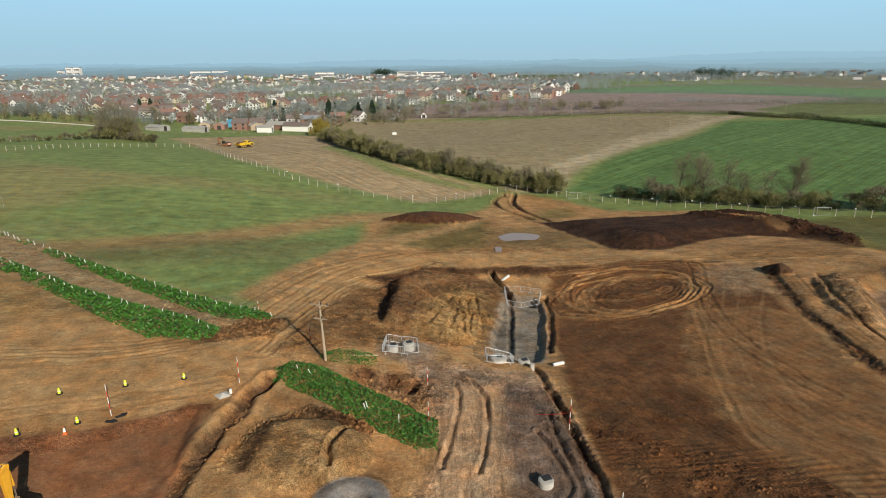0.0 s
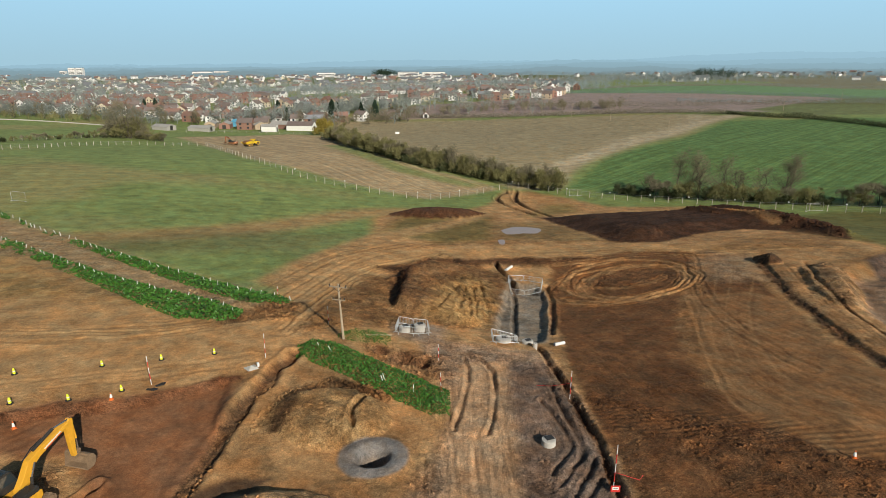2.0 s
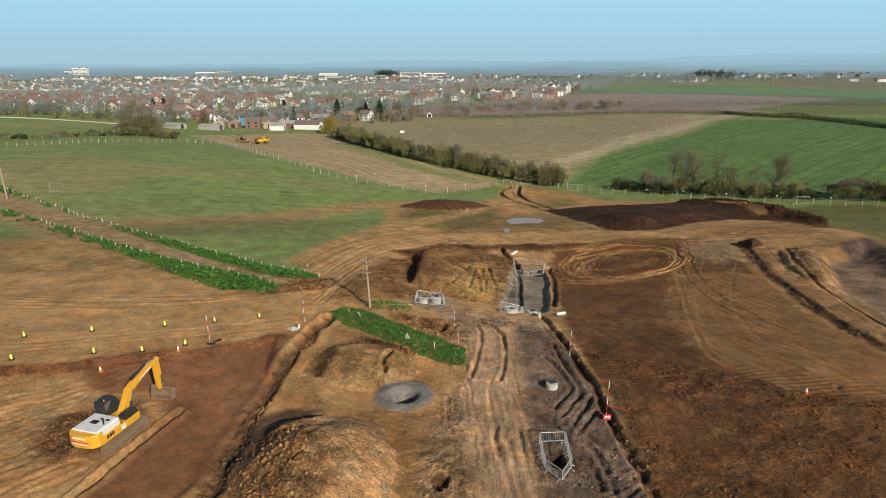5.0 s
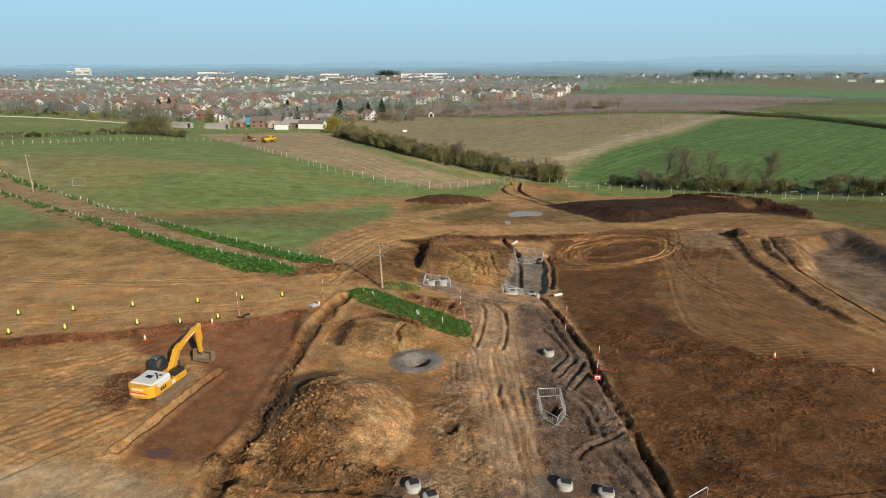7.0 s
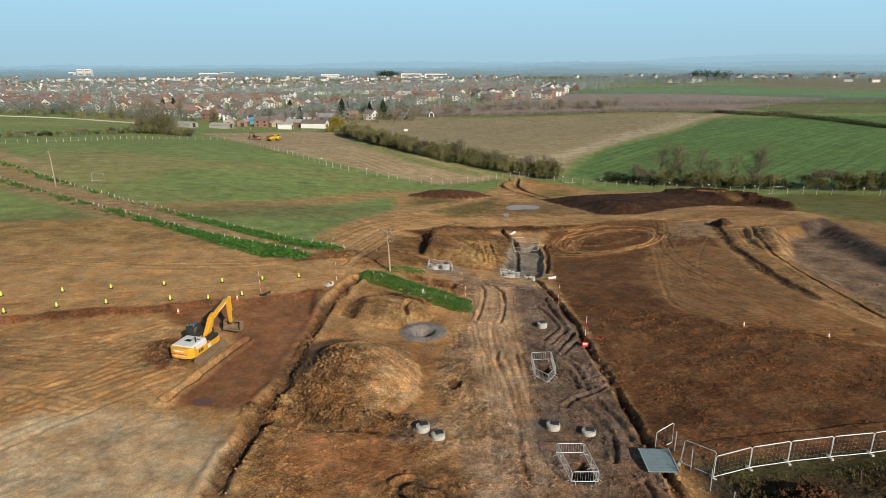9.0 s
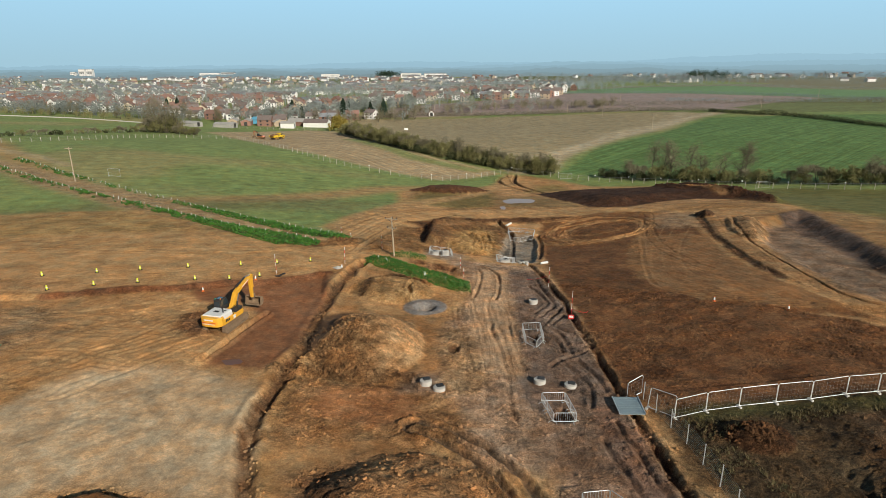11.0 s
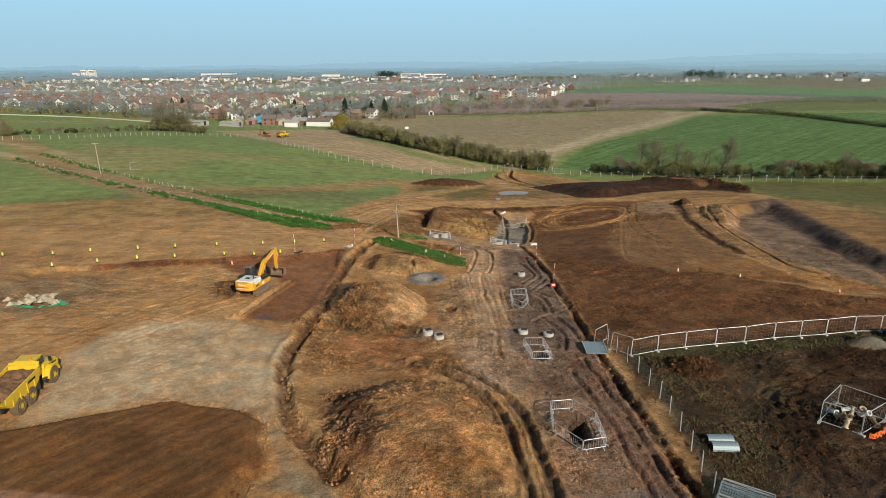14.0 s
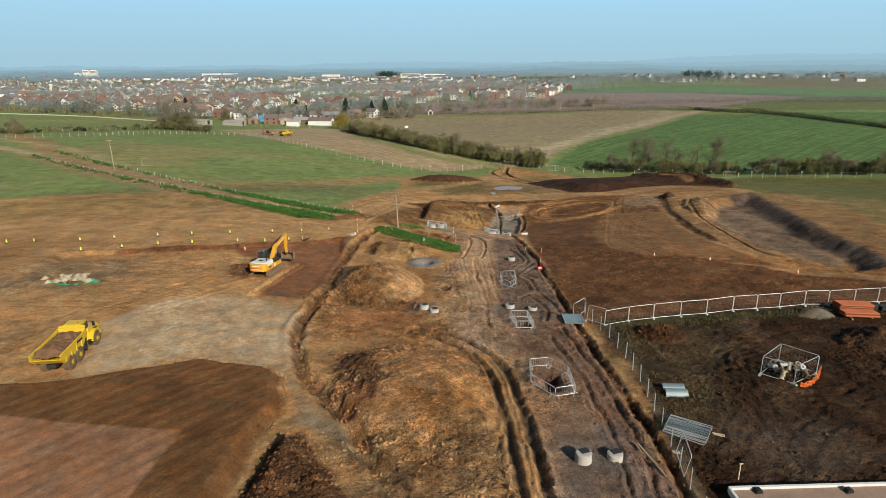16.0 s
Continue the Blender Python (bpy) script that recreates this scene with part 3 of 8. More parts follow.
# churned holes beside the green strip
for cx, cy, r in ((-14.2, 17.0, 1.5), (-12.0, 16.2, 1.2), (-17.0, 18.5, 1.0)):
    paint(mound(cx, cy, r, r * 1.2, 0, -0.9, 2.5, 0.3, 6), (0.13, 0.0686, 0.036), 0.2)
zone([(-19, 20), (-9.5, 19), (-9.5, 12), (-13, 13), (-17.5, 16)], MUD, 1.0, 0.28, strength=0.7)
paint(mound(-11.8, -15.8, 0.8, 1.2, 0, -0.5, 2.0, 0.3, 6), (0.14, 0.0784, 0.04), 0.2)
# the bank of spoil north of the run
m = zone([(-17.5, 36), (-18.5, 50), (-14, 62), (-3, 64), (2, 56), (0, 42), (-2.5, 30), (-12, 30)], (0.216, 0.122, 0.056), 1.5, 0.18)
side = step(0, 2.2, -area_dist(WX[m], WY[m], [(-17, 35), (-17.5, 50), (-13, 60.5), (-3, 62), (1.5, 55), (-0.5, 42), (-3.5, 31), (-12, 31)]))
Z[m] += 2.3 * side * np.clip((1.0 - X[m]) / 16, 0.15, 1)
zone([(-12, 32), (-9.5, 46), (-6, 54), (-1.2, 53), (-1.4, 40), (-3.5, 31)], (0.4, 0.245, 0.1), 2.0, 0.2)
# steep left face coloured dark, as it is turned from the sun
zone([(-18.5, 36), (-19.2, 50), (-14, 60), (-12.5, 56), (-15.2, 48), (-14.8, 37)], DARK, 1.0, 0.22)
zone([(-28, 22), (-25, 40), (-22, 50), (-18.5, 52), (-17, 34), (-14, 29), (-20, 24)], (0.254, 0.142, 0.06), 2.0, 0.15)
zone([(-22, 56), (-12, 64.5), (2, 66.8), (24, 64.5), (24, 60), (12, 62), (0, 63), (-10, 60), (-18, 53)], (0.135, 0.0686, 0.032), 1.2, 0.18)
for pts in ([(-7, 49), (-8.6, 42), (-10.4, 34)], [(-6, 48), (-6.6, 41), (-7.6, 33.5)], [(-4.6, 48), (-4.4, 41), (-4.4, 34)], [(-3.4, 50), (-2.6, 43), (-2.8, 36)], [(-9, 52), (-11, 46), (-13, 40)], [(-5.6, 43), (-5.2, 38), (-5.8, 33)]):
    groove(pts, (0.0,), 0.34, 0.2, 0.6, 0.9)
# grey stone pit at the head of the run
GREY = [(2.0, 54.5), (7.6, 53), (8.2, 46), (5.6, 31), (3.4, 25.5), (-0.4, 25.6), (-2.4, 30), (-0.6, 43)]
lift(GREY, -0.7, 0.9)
zone(GREY, (0.238, 0.201, 0.156), 0.7, 0.06)
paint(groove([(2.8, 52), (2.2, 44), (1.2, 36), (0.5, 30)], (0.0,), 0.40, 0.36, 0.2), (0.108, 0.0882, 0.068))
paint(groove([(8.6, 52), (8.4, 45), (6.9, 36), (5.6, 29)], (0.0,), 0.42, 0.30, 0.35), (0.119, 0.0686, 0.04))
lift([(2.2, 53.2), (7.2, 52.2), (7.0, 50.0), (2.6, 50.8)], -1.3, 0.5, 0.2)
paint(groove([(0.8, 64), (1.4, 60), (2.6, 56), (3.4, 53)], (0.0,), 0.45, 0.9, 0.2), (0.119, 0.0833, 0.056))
# broad stripped field to the right
FIELD = [(5.6, 22), (9.2, 52), (11, 61), (26, 66), (42, 61), (40.5, 42), (36, 18), (36.4, 0), (40, -14), (31.4, -9.6), (22.5, -5), (16.7, -2.5), (5, 0)]
zone(FIELD, (0.178, 0.086, 0.035), 0.8, 0.055)
DUG = [(5.2, 9), (9.4, 7), (16.7, -2), (22.5, -4.6), (31.8, -9.6), (41, -17), (60, -24), (60, -29), (8, -31), (5.2, -28)]
zone(DUG, (0.172, 0.084, 0.036), 0.6, 0.11)
zone([(5.2, -20), (14, -21), (30, -22), (60, -27), (60, -30), (8, -32), (5.2, -29)], (0.155, 0.075, 0.033), 2.2, 0.10, strength=0.8)
zone([(6, 8), (9.4, 9.5), (17, 0.5), (23, -2.6), (32, -7.6), (33, -10), (22.5, -5), (16, -2.8), (7, 3)], (0.167, 0.0804, 0.0344), 0.8, 0.12)
zone([(28, 39), (21.8, 20), (18.8, 8), (18.6, 2.6), (22.5, -4.2), (33, -9.2), (39, -10), (36.6, 4), (36.6, 18), (39, 34), (36, 38)], (0.275, 0.148, 0.064), 0.4, 0.025)
w = groove([(27.6, 38), (24.0, 25), (21.2, 15), (19.4, 8), (19.2, 3), (20.8, -1), (24, -4.3), (31, -9.4)], (0.0,), 0.3, 0.04, 0.8, 0.3)
paint((w[0], 0.25 * w[1]), (0.13, 0.063, 0.028))
zone([(40, -10), (42, -16), (58, -22), (70, -10), (60, 0), (50, -14)], (0.302, 0.162, 0.068), 2.0, 0.09)
comb = 0.5 + 0.5 * np.sin((0.96 * X + 0.28 * Y) * 2 * np.pi / 1.3 + 0.8 * fbm(X, Y, 14, 2, 61))
w = np.zeros(X.size)
m = np.flatnonzero((X > 4) & (X < 45) & (Y > -12) & (Y < 66))
w[m] = (1 - step(-1, 1, area_dist(X[m], Y[m], FIELD))) * (0.5 + fbm(X[m], Y[m], 5, 3, 63))
paint(w * 0.45 * comb ** 3, (0.135, 0.0686, 0.0296))
Z -= w * 0.05 * comb ** 2
comb = 0.5 + 0.5 * np.sin(Y * 2 * np.pi / 0.75 + 5 * fbm(X, Y, 6, 3, 65))
m = np.flatnonzero((X > 4) & (X < 45) & (Y > -12) & (Y < 12))
w = np.zeros(X.size)
w[m] = (1 - step(-1, 1, np.abs(line_dist(X[m], Y[m], [(6, 5), (16, 1), (23, -3), (33, -8)])[0] - 1.0) - 2.0))
paint(w * 0.5 * comb ** 2, (0.108, 0.0539, 0.024))
Z -= w * 0.07 * comb
for k, (rx, ry) in enumerate(((10.5, 9.0), (8.4, 6.8), (11.6, 10.0), (9.4, 7.9), (6.6, 4.6), (12.6, 8.6))):
    ox, oy, a0 = 1.6 * math.sin(2.3 * k), 1.3 * math.cos(3.1 * k), 1.9 * k
    ring = [(22.3 + ox + rx * math.cos(a) + 0.12 * ry * math.sin(a), 50.3 + oy + ry * math.sin(a)) for a in np.linspace(a0, a0 + (2 * math.pi if k % 2 else 4.6), 26)]
    band(ring, 0.42, (0.37, 0.21, 0.092), 0.4, 0.05, 0.75)
    groove(ring, (0.8,), 0.28, 0.09, 0.6, 1.3)
for k in range(7):
    o = 1.5 * k + 0.5 * (k % 3)
    w = groove([(40 + o, 62 - 0.4 * o), (32.2 + 0.9 * o, 43), (25.0 + 0.8 * o, 28), (20.6 + 0.75 * o, 13.5), (20.4 + 0.8 * o, 5.2), (24 + 0.9 * o, -0.4 + 0.2 * o)], (0.0,), 0.20, 0.022, 0.5, 0.25)
    paint((w[0], 0.3 * w[1]), (0.40, 0.235, 0.105) if k % 2 else (0.17, 0.085, 0.036))
for k in range(7):
    w = groove([(12, 60 + 0.9 * k), (26, 61.5 + 0.7 * k), (42, 58 + 1.0 * k), (58, 58 + 1.5 * k), (70, 54 + 2.0 * k)], (0.0,), 0.26, 0.05, 0.7, 0.8)
    paint((w[0], 0.4 * w[1]), (0.42, 0.26, 0.12) if k % 2 else (0.19, 0.10, 0.044))
zone([(14, 52), (20, 55.5), (31, 52), (30, 48), (20, 47)], (0.162, 0.0833, 0.0376), 1.5, 0.12, strength=0.7)
band([(40, 62), (34, 50), (27, 36), (22, 22), (19.4, 9)], 1.6, (0.356, 0.201, 0.088), 1.0, strength=0.6)
zone([(34, 44), (36, 54), (42, 60), (47, 54), (42, 42)], (0.324, 0.23, 0.14), 3, strength=0.7)
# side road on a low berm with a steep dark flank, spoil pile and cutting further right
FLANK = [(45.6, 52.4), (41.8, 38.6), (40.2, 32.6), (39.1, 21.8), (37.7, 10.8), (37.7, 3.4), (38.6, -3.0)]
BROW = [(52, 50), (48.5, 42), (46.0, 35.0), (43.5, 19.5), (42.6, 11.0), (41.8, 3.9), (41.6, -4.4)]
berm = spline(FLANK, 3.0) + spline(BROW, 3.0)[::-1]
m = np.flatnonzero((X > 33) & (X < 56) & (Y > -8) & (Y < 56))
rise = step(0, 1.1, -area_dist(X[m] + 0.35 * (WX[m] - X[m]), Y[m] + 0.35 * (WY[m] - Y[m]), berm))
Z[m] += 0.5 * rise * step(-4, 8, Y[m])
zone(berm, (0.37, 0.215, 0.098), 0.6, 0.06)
# shade on the flank is put into its earth colour
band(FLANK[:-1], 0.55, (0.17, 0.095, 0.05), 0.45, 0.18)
groove([(x + 2.0, y) for x, y in FLANK], (0.9,), 0.26, 0.04, 0.6, 0.3)
paint(groove(BROW + [(43.4, -8.4), (47, -11)], (0.0,), 0.28, 0.20, 0.5, 0.4), (0.17, 0.095, 0.046), 0.1)
CUT = [(46, 30), (52, 44), (61, 49), (70, 55), (66, 33), (62, 13), (61, 2), (60, -7), (57, -15), (50, -18), (44.5, -8), (43.5, 8)]
lift(CUT, -1.7, 4.6)
zone([(55, 43), (61.5, 44), (58.5, 16), (55.5, -3), (52, -12), (46, -8), (43.2, -3), (43.6, 11), (46.5, 26)], (0.23, 0.16, 0.106), 1.4, 0.07)
# left-facing wall of the cutting painted dark grey as in shade
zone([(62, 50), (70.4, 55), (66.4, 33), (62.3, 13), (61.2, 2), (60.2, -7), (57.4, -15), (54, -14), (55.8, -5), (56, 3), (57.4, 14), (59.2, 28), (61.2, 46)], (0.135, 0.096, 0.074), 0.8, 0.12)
paint(mound(49.8, 38.8, 10.5, 4.4, 66, 1.6, 1.5, 0.4, 43), (0.36, 0.225, 0.115), 0.2)
paint(mound(46.4, 51.6, 3.4, 1.8, 100, 1.3, 1.5, 0.4, 45), (0.13, 0.075, 0.042), 0.25)
for pts in ([(44, -11), (52, -15), (62, -18)], [(40, -9), (50, -13.6), (60, -14)], [(36, -8), (46, -13), (58, -20)], [(28, -5), (40, -11), (52, -17), (62, -22)]):
    w = groove(pts, (0.9,), 0.28, 0.10, 0.7, 0.9)
    paint((w[0], 0.45 * w[1]), (0.15, 0.08, 0.038), 0.08)
for k in range(5):
    groove([(112 - 4 * k, 44 - 3 * k), (92, 36 - 6 * k), (74, 28 - 9 * k)], (0.9,), 0.4, 0.15)
# dark topsoil stockpiles
lump = mound(-10.5, 110.5, 14, 6.0, 24, 1.9, 2.2, 0.2, 53)
paint(lump, DARK, 0.14)
STOCK = [(17, 111), (22, 92), (27, 74), (36, 72), (47, 79.5), (58, 84), (64, 79), (70, 65), (76, 78), (79, 98), (72, 116), (55, 118), (38, 116)]
lift(STOCK, 1.9, 9.0)
zone(STOCK, (0.066, 0.033, 0.018), 0.8, 0.16)
for pts in ([(57, 108), (64, 97), (69, 84)], [(64, 112), (71, 100), (74, 84), (72, 72)]):
    m = np.flatnonzero((X > 45) & (X < 85) & (Y > 60) & (Y < 125))
    d, _ = line_dist(X[m], Y[m], pts)
    Z[m] += 1.3 * np.exp(-(d / 2.4) ** 2) * (1 + 0.8 * fbm(X[m], Y[m], 3, 3, 71))
band([(58, 111), (64, 98), (66, 84)], 1.0, (0.27, 0.152, 0.068), 0.6, 0.05)
zone([(44, 66), (58, 76), (66, 78), (69, 66), (66, 58), (48, 60)], (0.292, 0.167, 0.072), 3, 0.08, strength=0.8)
# spread dark soil at the front
SPREAD = [(-95, -54), (-62, -51), (-50, -48.6), (-43, -45.6), (-38, -43.2), (-33, -44.4), (-28.6, -46.4), (-27.2, -54), (-28.6, -59.4), (-28.4, -66), (-29, -95), (-95, -95)]
lift(SPREAD, 1.0, 1.4)
zone(SPREAD, (0.178, 0.088, 0.034), 0.4, 0.03)
comb = 0.5 + 0.5 * np.sin((0.80 * X - 0.60 * Y) * 2 * np.pi / 1.7 + 0.5 * fbm(X, Y, 12, 2, 81))
w = np.zeros(X.size)
m = np.flatnonzero((X > -95) & (X < -26) & (Y < -44))
w[m] = 1 - step(-2.5, -0.5, area_dist(X[m], Y[m], SPREAD))
paint(w * 0.28 * comb ** 3, (0.105, 0.05, 0.022))
Z -= w * 0.045 * comb
zone([(-95, -54.4), (-51.2, -56.1), (-43.5, -57.3), (-34.4, -58.1), (-34.6, -66.5), (-37, -95), (-95, -95)], (0.31, 0.165, 0.092), 0.18, 0.004, ragged=False)
RIDGE = [(-26.8, -58.4), (-24.9, -57.2), (-22.4, -60.4), (-20.3, -63), (-18.4, -66), (-16, -74), (-27.4, -74), (-27.4, -65)]
lift(RIDGE, 1.3, 2.2)
zone(RIDGE, (0.165, 0.083, 0.038), 0.6, 0.26)
zone([(-27.5, -47), (-25.5, -52), (-21.5, -56.5), (-19, -61), (-21, -58.5), (-25.5, -55.5)], (0.324, 0.25, 0.16), 0.8, 0.05)
# compound beyond the steel fence
YARD = [(6.5, -31), (46, -28.5), (70, -30), (90, -100), (6, -100), (6.2, -64), (8, -45)]
zone(YARD, (0.054, 0.028, 0.013), 1.0, 0.17)
yard_w = step(7, 10, X) * step(-31, -34, Y) * step(0.04, 0.16, fbm(X, Y, 5.0, 4, 95))
paint(yard_w * 0.6, (0.12, 0.078, 0.044))
zone([(8, -34), (14, -34), (24, -32), (20, -44), (13, -55), (8, -58)], (0.085, 0.058, 0.030), 2.5, 0.14, strength=0.85)
zone([(8.5, -31), (45, -29), (45, -31), (22, -32.5), (10, -34)], (0.075, 0.078, 0.028), 1.2, 0.1, strength=0.7)
paint(mound(13.6, -36.6, 2.8, 2.4, 0, 0.9, 1.6, 0.4, 91), (0.085, 0.044, 0.021), 0.34)
paint(mound(37, -40.5, 4.5, 3.5, 20, 1.4, 1.6, 0.35, 92), (0.108, 0.0608, 0.0336), 0.3)
paint(mound(34.6, -32.4, 2.4, 1.5, 0, 1.0, 1.6, 0.15, 93), (0.162, 0.142, 0.108), 0.04)
zone([(11, -56), (20, -55), (24, -62), (12, -64)], (0.10, 0.074, 0.054), 2.5, 0.06, strength=0.6)
for pts in ([(9, -62), (15, -54), (20, -42), (28, -36)], [(13, -64), (20, -57), (30, -50), (40, -46)], [(20, -64), (28, -58), (36, -52), (48, -49)], [(16, -60), (17, -50), (17, -42), (22, -36)], [(30, -60), (34, -48), (44, -40)]):
    groove(pts, (0.95,), 0.3, 0.05, 0.6, 0.7)
for r, c in ((4.6, 23.2), (5.9, 23.9)):
    groove([(c + r * 1.15 * math.cos(a), -46.4 + r * math.sin(a)) for a in np.linspace(0.4, 5.6, 18)], (0.9,), 0.3, 0.07, 0.6, 1.0)
# wheel tracks over the open ground
Z_EVEN, COL_EVEN = Z.copy(), COL.copy()
for pts in ([(-100, 14), (-70, 14), (-48, 18), (-35, 24.5)], [(-100, 0), (-80, -2), (-60, 2), (-42, 9), (-31, 14)], [(-90, -30), (-70, -22), (-52, -10), (-44, 2)],
            [(-60, -36), (-50, -22), (-43, -14)], [(-31, 22), (-27, 40), (-24, 52), (-15, 62)], [(-34, 26), (-31.5, 38), (-28, 54), (-20, 67), (0, 74)],
            [(-36, 30), (-34, 44), (-29, 62), (-14, 86), (2, 116)], [(2, 72), (24, 70), (44, 64)], [(30, 68), (46, 70), (60, 72), (70, 62)]):
    groove(pts, (1.0,), 0.3, 0.06, 0.5, 1.0)
trk = random.Random(5)
for base, n, spread in (([(-100, -6), (-72, -9), (-58, -13), (-48, -12)], 3, 3.5), ([(-64, -46), (-58, -32), (-51, -18), (-47, -8)], 3, 3.0), ([(-54, -46), (-44, -36), (-38, -27)], 2, 2.5), ([(-34, -42), (-42, -34), (-52, -30), (-66, -30)], 2, 2.5), ([(-100, 20), (-66, 16), (-46, 20), (-33, 27)], 5, 3.2),
                        ([(-30, 20), (-27, 36), (-23, 52), (-10, 66)], 4, 1.4), ([(-34, 34), (-28, 58), (-14, 76), (6, 78)], 3, 2.5), ([(6, 70), (24, 68), (40, 63), (60, 61)], 4, 1.6), ([(34, 60), (30, 46), (26, 30), (28, 12)], 1, 2.0)):
    for k in range(n):
        dx, dy = trk.uniform(-spread, spread), trk.uniform(-spread, spread)
        w = groove([(x + dx + trk.uniform(-0.8, 0.8), y + dy + trk.uniform(-0.8, 0.8)) for x, y in base], (0.95,), 0.26, 0.05, 0.6, 0.8)
        COL[w[0]] *= (1 - 0.20 * w[1])[:, None]
arc = random.Random(9)
for k in range(16):
    cx, cy, r0, a0 = arc.uniform(-50, -34), arc.uniform(-41, -29), arc.uniform(3.0, 8.0), arc.uniform(0, 6.28)
    ring = [(cx + r0 * math.cos(a0 + 0.25 * j), cy + 1.3 * r0 * math.sin(a0 + 0.25 * j)) for j in range(arc.randint(5, 9))]
    w = groove(ring, (0.85,), 0.24, 0.03, 0.6, 0.3)
    inside = step(2.0, -1.0, area_dist(X[w[0]], Y[w[0]], [(-54, -34), (-50, -27), (-40, -25), (-32, -27), (-29, -36), (-29, -45), (-38, -41), (-50, -46)]))
    paint((w[0], 0.55 * w[1] * inside), (0.53, 0.40, 0.25) if k % 2 else (0.33, 0.225, 0.125))
for pts in ([(-53, -44), (-47, -36), (-45, -27)], [(-46, -43), (-40, -36), (-36, -29)], [(-54, -36), (-46, -33), (-38, -33), (-31, -37)], [(-38, -44), (-37, -36), (-41, -28)], [(-34, -43), (-33, -34), (-36, -26)]):
    groove(pts, (0.9,), 0.3, 0.06, 0.4, 0.9)
for pts in ([(12, 154), (8, 140), (16, 116)], [(16, 156), (14, 138), (20, 114)]):
    paint(groove(pts, (0.0,), 0.7, 0.6, 0.4), (0.14, 0.0784, 0.04))
# dry crust and damp patches with clear borders
crust = in_site * step(0.04, 0.075, fbm(X, Y, 4.5, 5, 161)) * step(0.0, 0.06, CLOD)
damp = in_site * step(0.07, 0.10, fbm(X, Y, 3.2, 5, 163)) * step(0.03, 0.07, CLOD)
COL *= (1 + 0.22 * crust - 0.24 * damp)[:, None]
# drag marks left by blades and tracks, along the working directions
def drag(x, y, deg, seed, wide=0.7, long=9.0):
    c, s = math.cos(radians(deg)), math.sin(radians(deg))
    return fbm((c * x + s * y) / long, (-s * x + c * y) / wide, 1.0, 3, seed)


left_w = 0.6 * in_site * step(-24, -34, X) * step(40, 20, Y)
yard_edge = np.full(X.size, 1e9)
yard_edge[NEAR] = area_dist(X[NEAR], Y[NEAR], [(-54, -34), (-50, -28), (-40, -25), (-32, -27), (-29, -36), (-29, -46), (-38, -42), (-50, -47)])
left_w *= 0.3 + 0.7 * step(-1.5, 2.5, yard_edge)
mid_w = in_site * step(-16, -11, X) * step(6, 3, X) * step(26, 18, Y)
right_w = in_site * step(4, 8, X) * step(46, 40, X) * step(-14, -6, Y) * step(64, 56, Y)
north = step(-14, 2, Y + 0.25 * (X + 40))
front_w = in_site * step(-24, -27, X) * step(-40, -46, Y)
streak = left_w * (1 - north) * drag(X, Y, 55, 141) + 0.7 * left_w * north * drag(X, Y, 17, 143, 0.9, 14) + 1.1 * mid_w * drag(X, Y, 88, 145, 0.45, 6) + 0.6 * right_w * drag(X, Y, 106, 147, 0.5, 9)
Z += 0.045 * streak * (1 - 0.85 * step(-24, -30, X))
COL *= (1 + 0.30 * streak)[:, None]
# traffic has pressed the open ground flat again, most of all on the pale turning area
pressed = 0.35 * step(-26, -32, X) * step(30, 20, Y) * in_site
pressed += 0.38 * (1 - step(-1.5, 3.0, yard_edge))
Z += pressed * (Z_EVEN - Z)
COL += (0.8 * pressed)[:, None] * (COL_EVEN - COL)
haul_w = in_site * step(22, 30, Y) * step(8, -4, X)
patchy = 0.45 + 1.6 * np.clip(fbm(X, Y, 8.0, 3, 149) + 0.15, 0, 0.6)
DRAG = np.stack([mid_w * 1.2 + haul_w * 0.5, right_w, np.maximum(left_w * (1 - north), front_w * 0.45), left_w * north], 1) * patchy[:, None]
rut_w = 0.6 * in_site * step(-28, -20, X) * step(-3, -9, X) * step(-20, -26, Y)
Z += 0.22 * rut_w * np.abs(fbm(X, Y, 2.4, 4, 151)) * 2
# loose clods and fine unevenness, thrown about in patches
CLOD *= 0.65 + 1.7 * np.clip(fbm(X, Y, 5.0, 3, 171) + 0.16, 0, 0.5)
nearby = step(150, 90, Y) * step(120, 80, np.abs(X))
Z += CLOD * nearby * (1.4 * fbm(X, Y, 2.2, 4, 101) + 1.5 * (0.3 - np.abs(fbm(X, Y, 1.0, 3, 103))) + 0.75 * step(0.06, 0.16, fbm(X, Y, 0.6, 2, 105)))
Z += 0.18 * fbm(X, Y, 9.0, 3, 107) * in_site
# tonal variation of dry and damp earth
tone = 1 + 0.34 * fbm(X, Y, 7.0, 5, 111) + (0.45 + 4.5 * CLOD) * fbm(X, Y, 1.0, 3, 113) * nearby
COL[:] = np.clip(COL * tone[:, None] * (1 + in_site[:, None] * np.array((0.06, 0.035, -0.01))), 0.005, 0.9)

nx, ny = GX.size, GY.size
idx = np.arange(nx * ny).reshape(ny, nx)
quads = np.stack([idx[:-1, :-1], idx[:-1, 1:], idx[1:, 1:], idx[1:, :-1]], -1).reshape(-1, 4)
me = bpy.data.meshes.new("ground")
me.vertices.add(X.size)
me.vertices.foreach_set("co", np.stack([X, Y, Z], 1).astype(np.float32).ravel())
me.loops.add(quads.size)
me.loops.foreach_set("vertex_index", quads.astype(np.int32).ravel())
me.polygons.add(len(quads))
me.polygons.foreach_set("loop_start", np.arange(0, quads.size, 4, dtype=np.int32))
me.polygons.foreach_set("use_smooth", np.ones(len(quads), bool))
me.update()
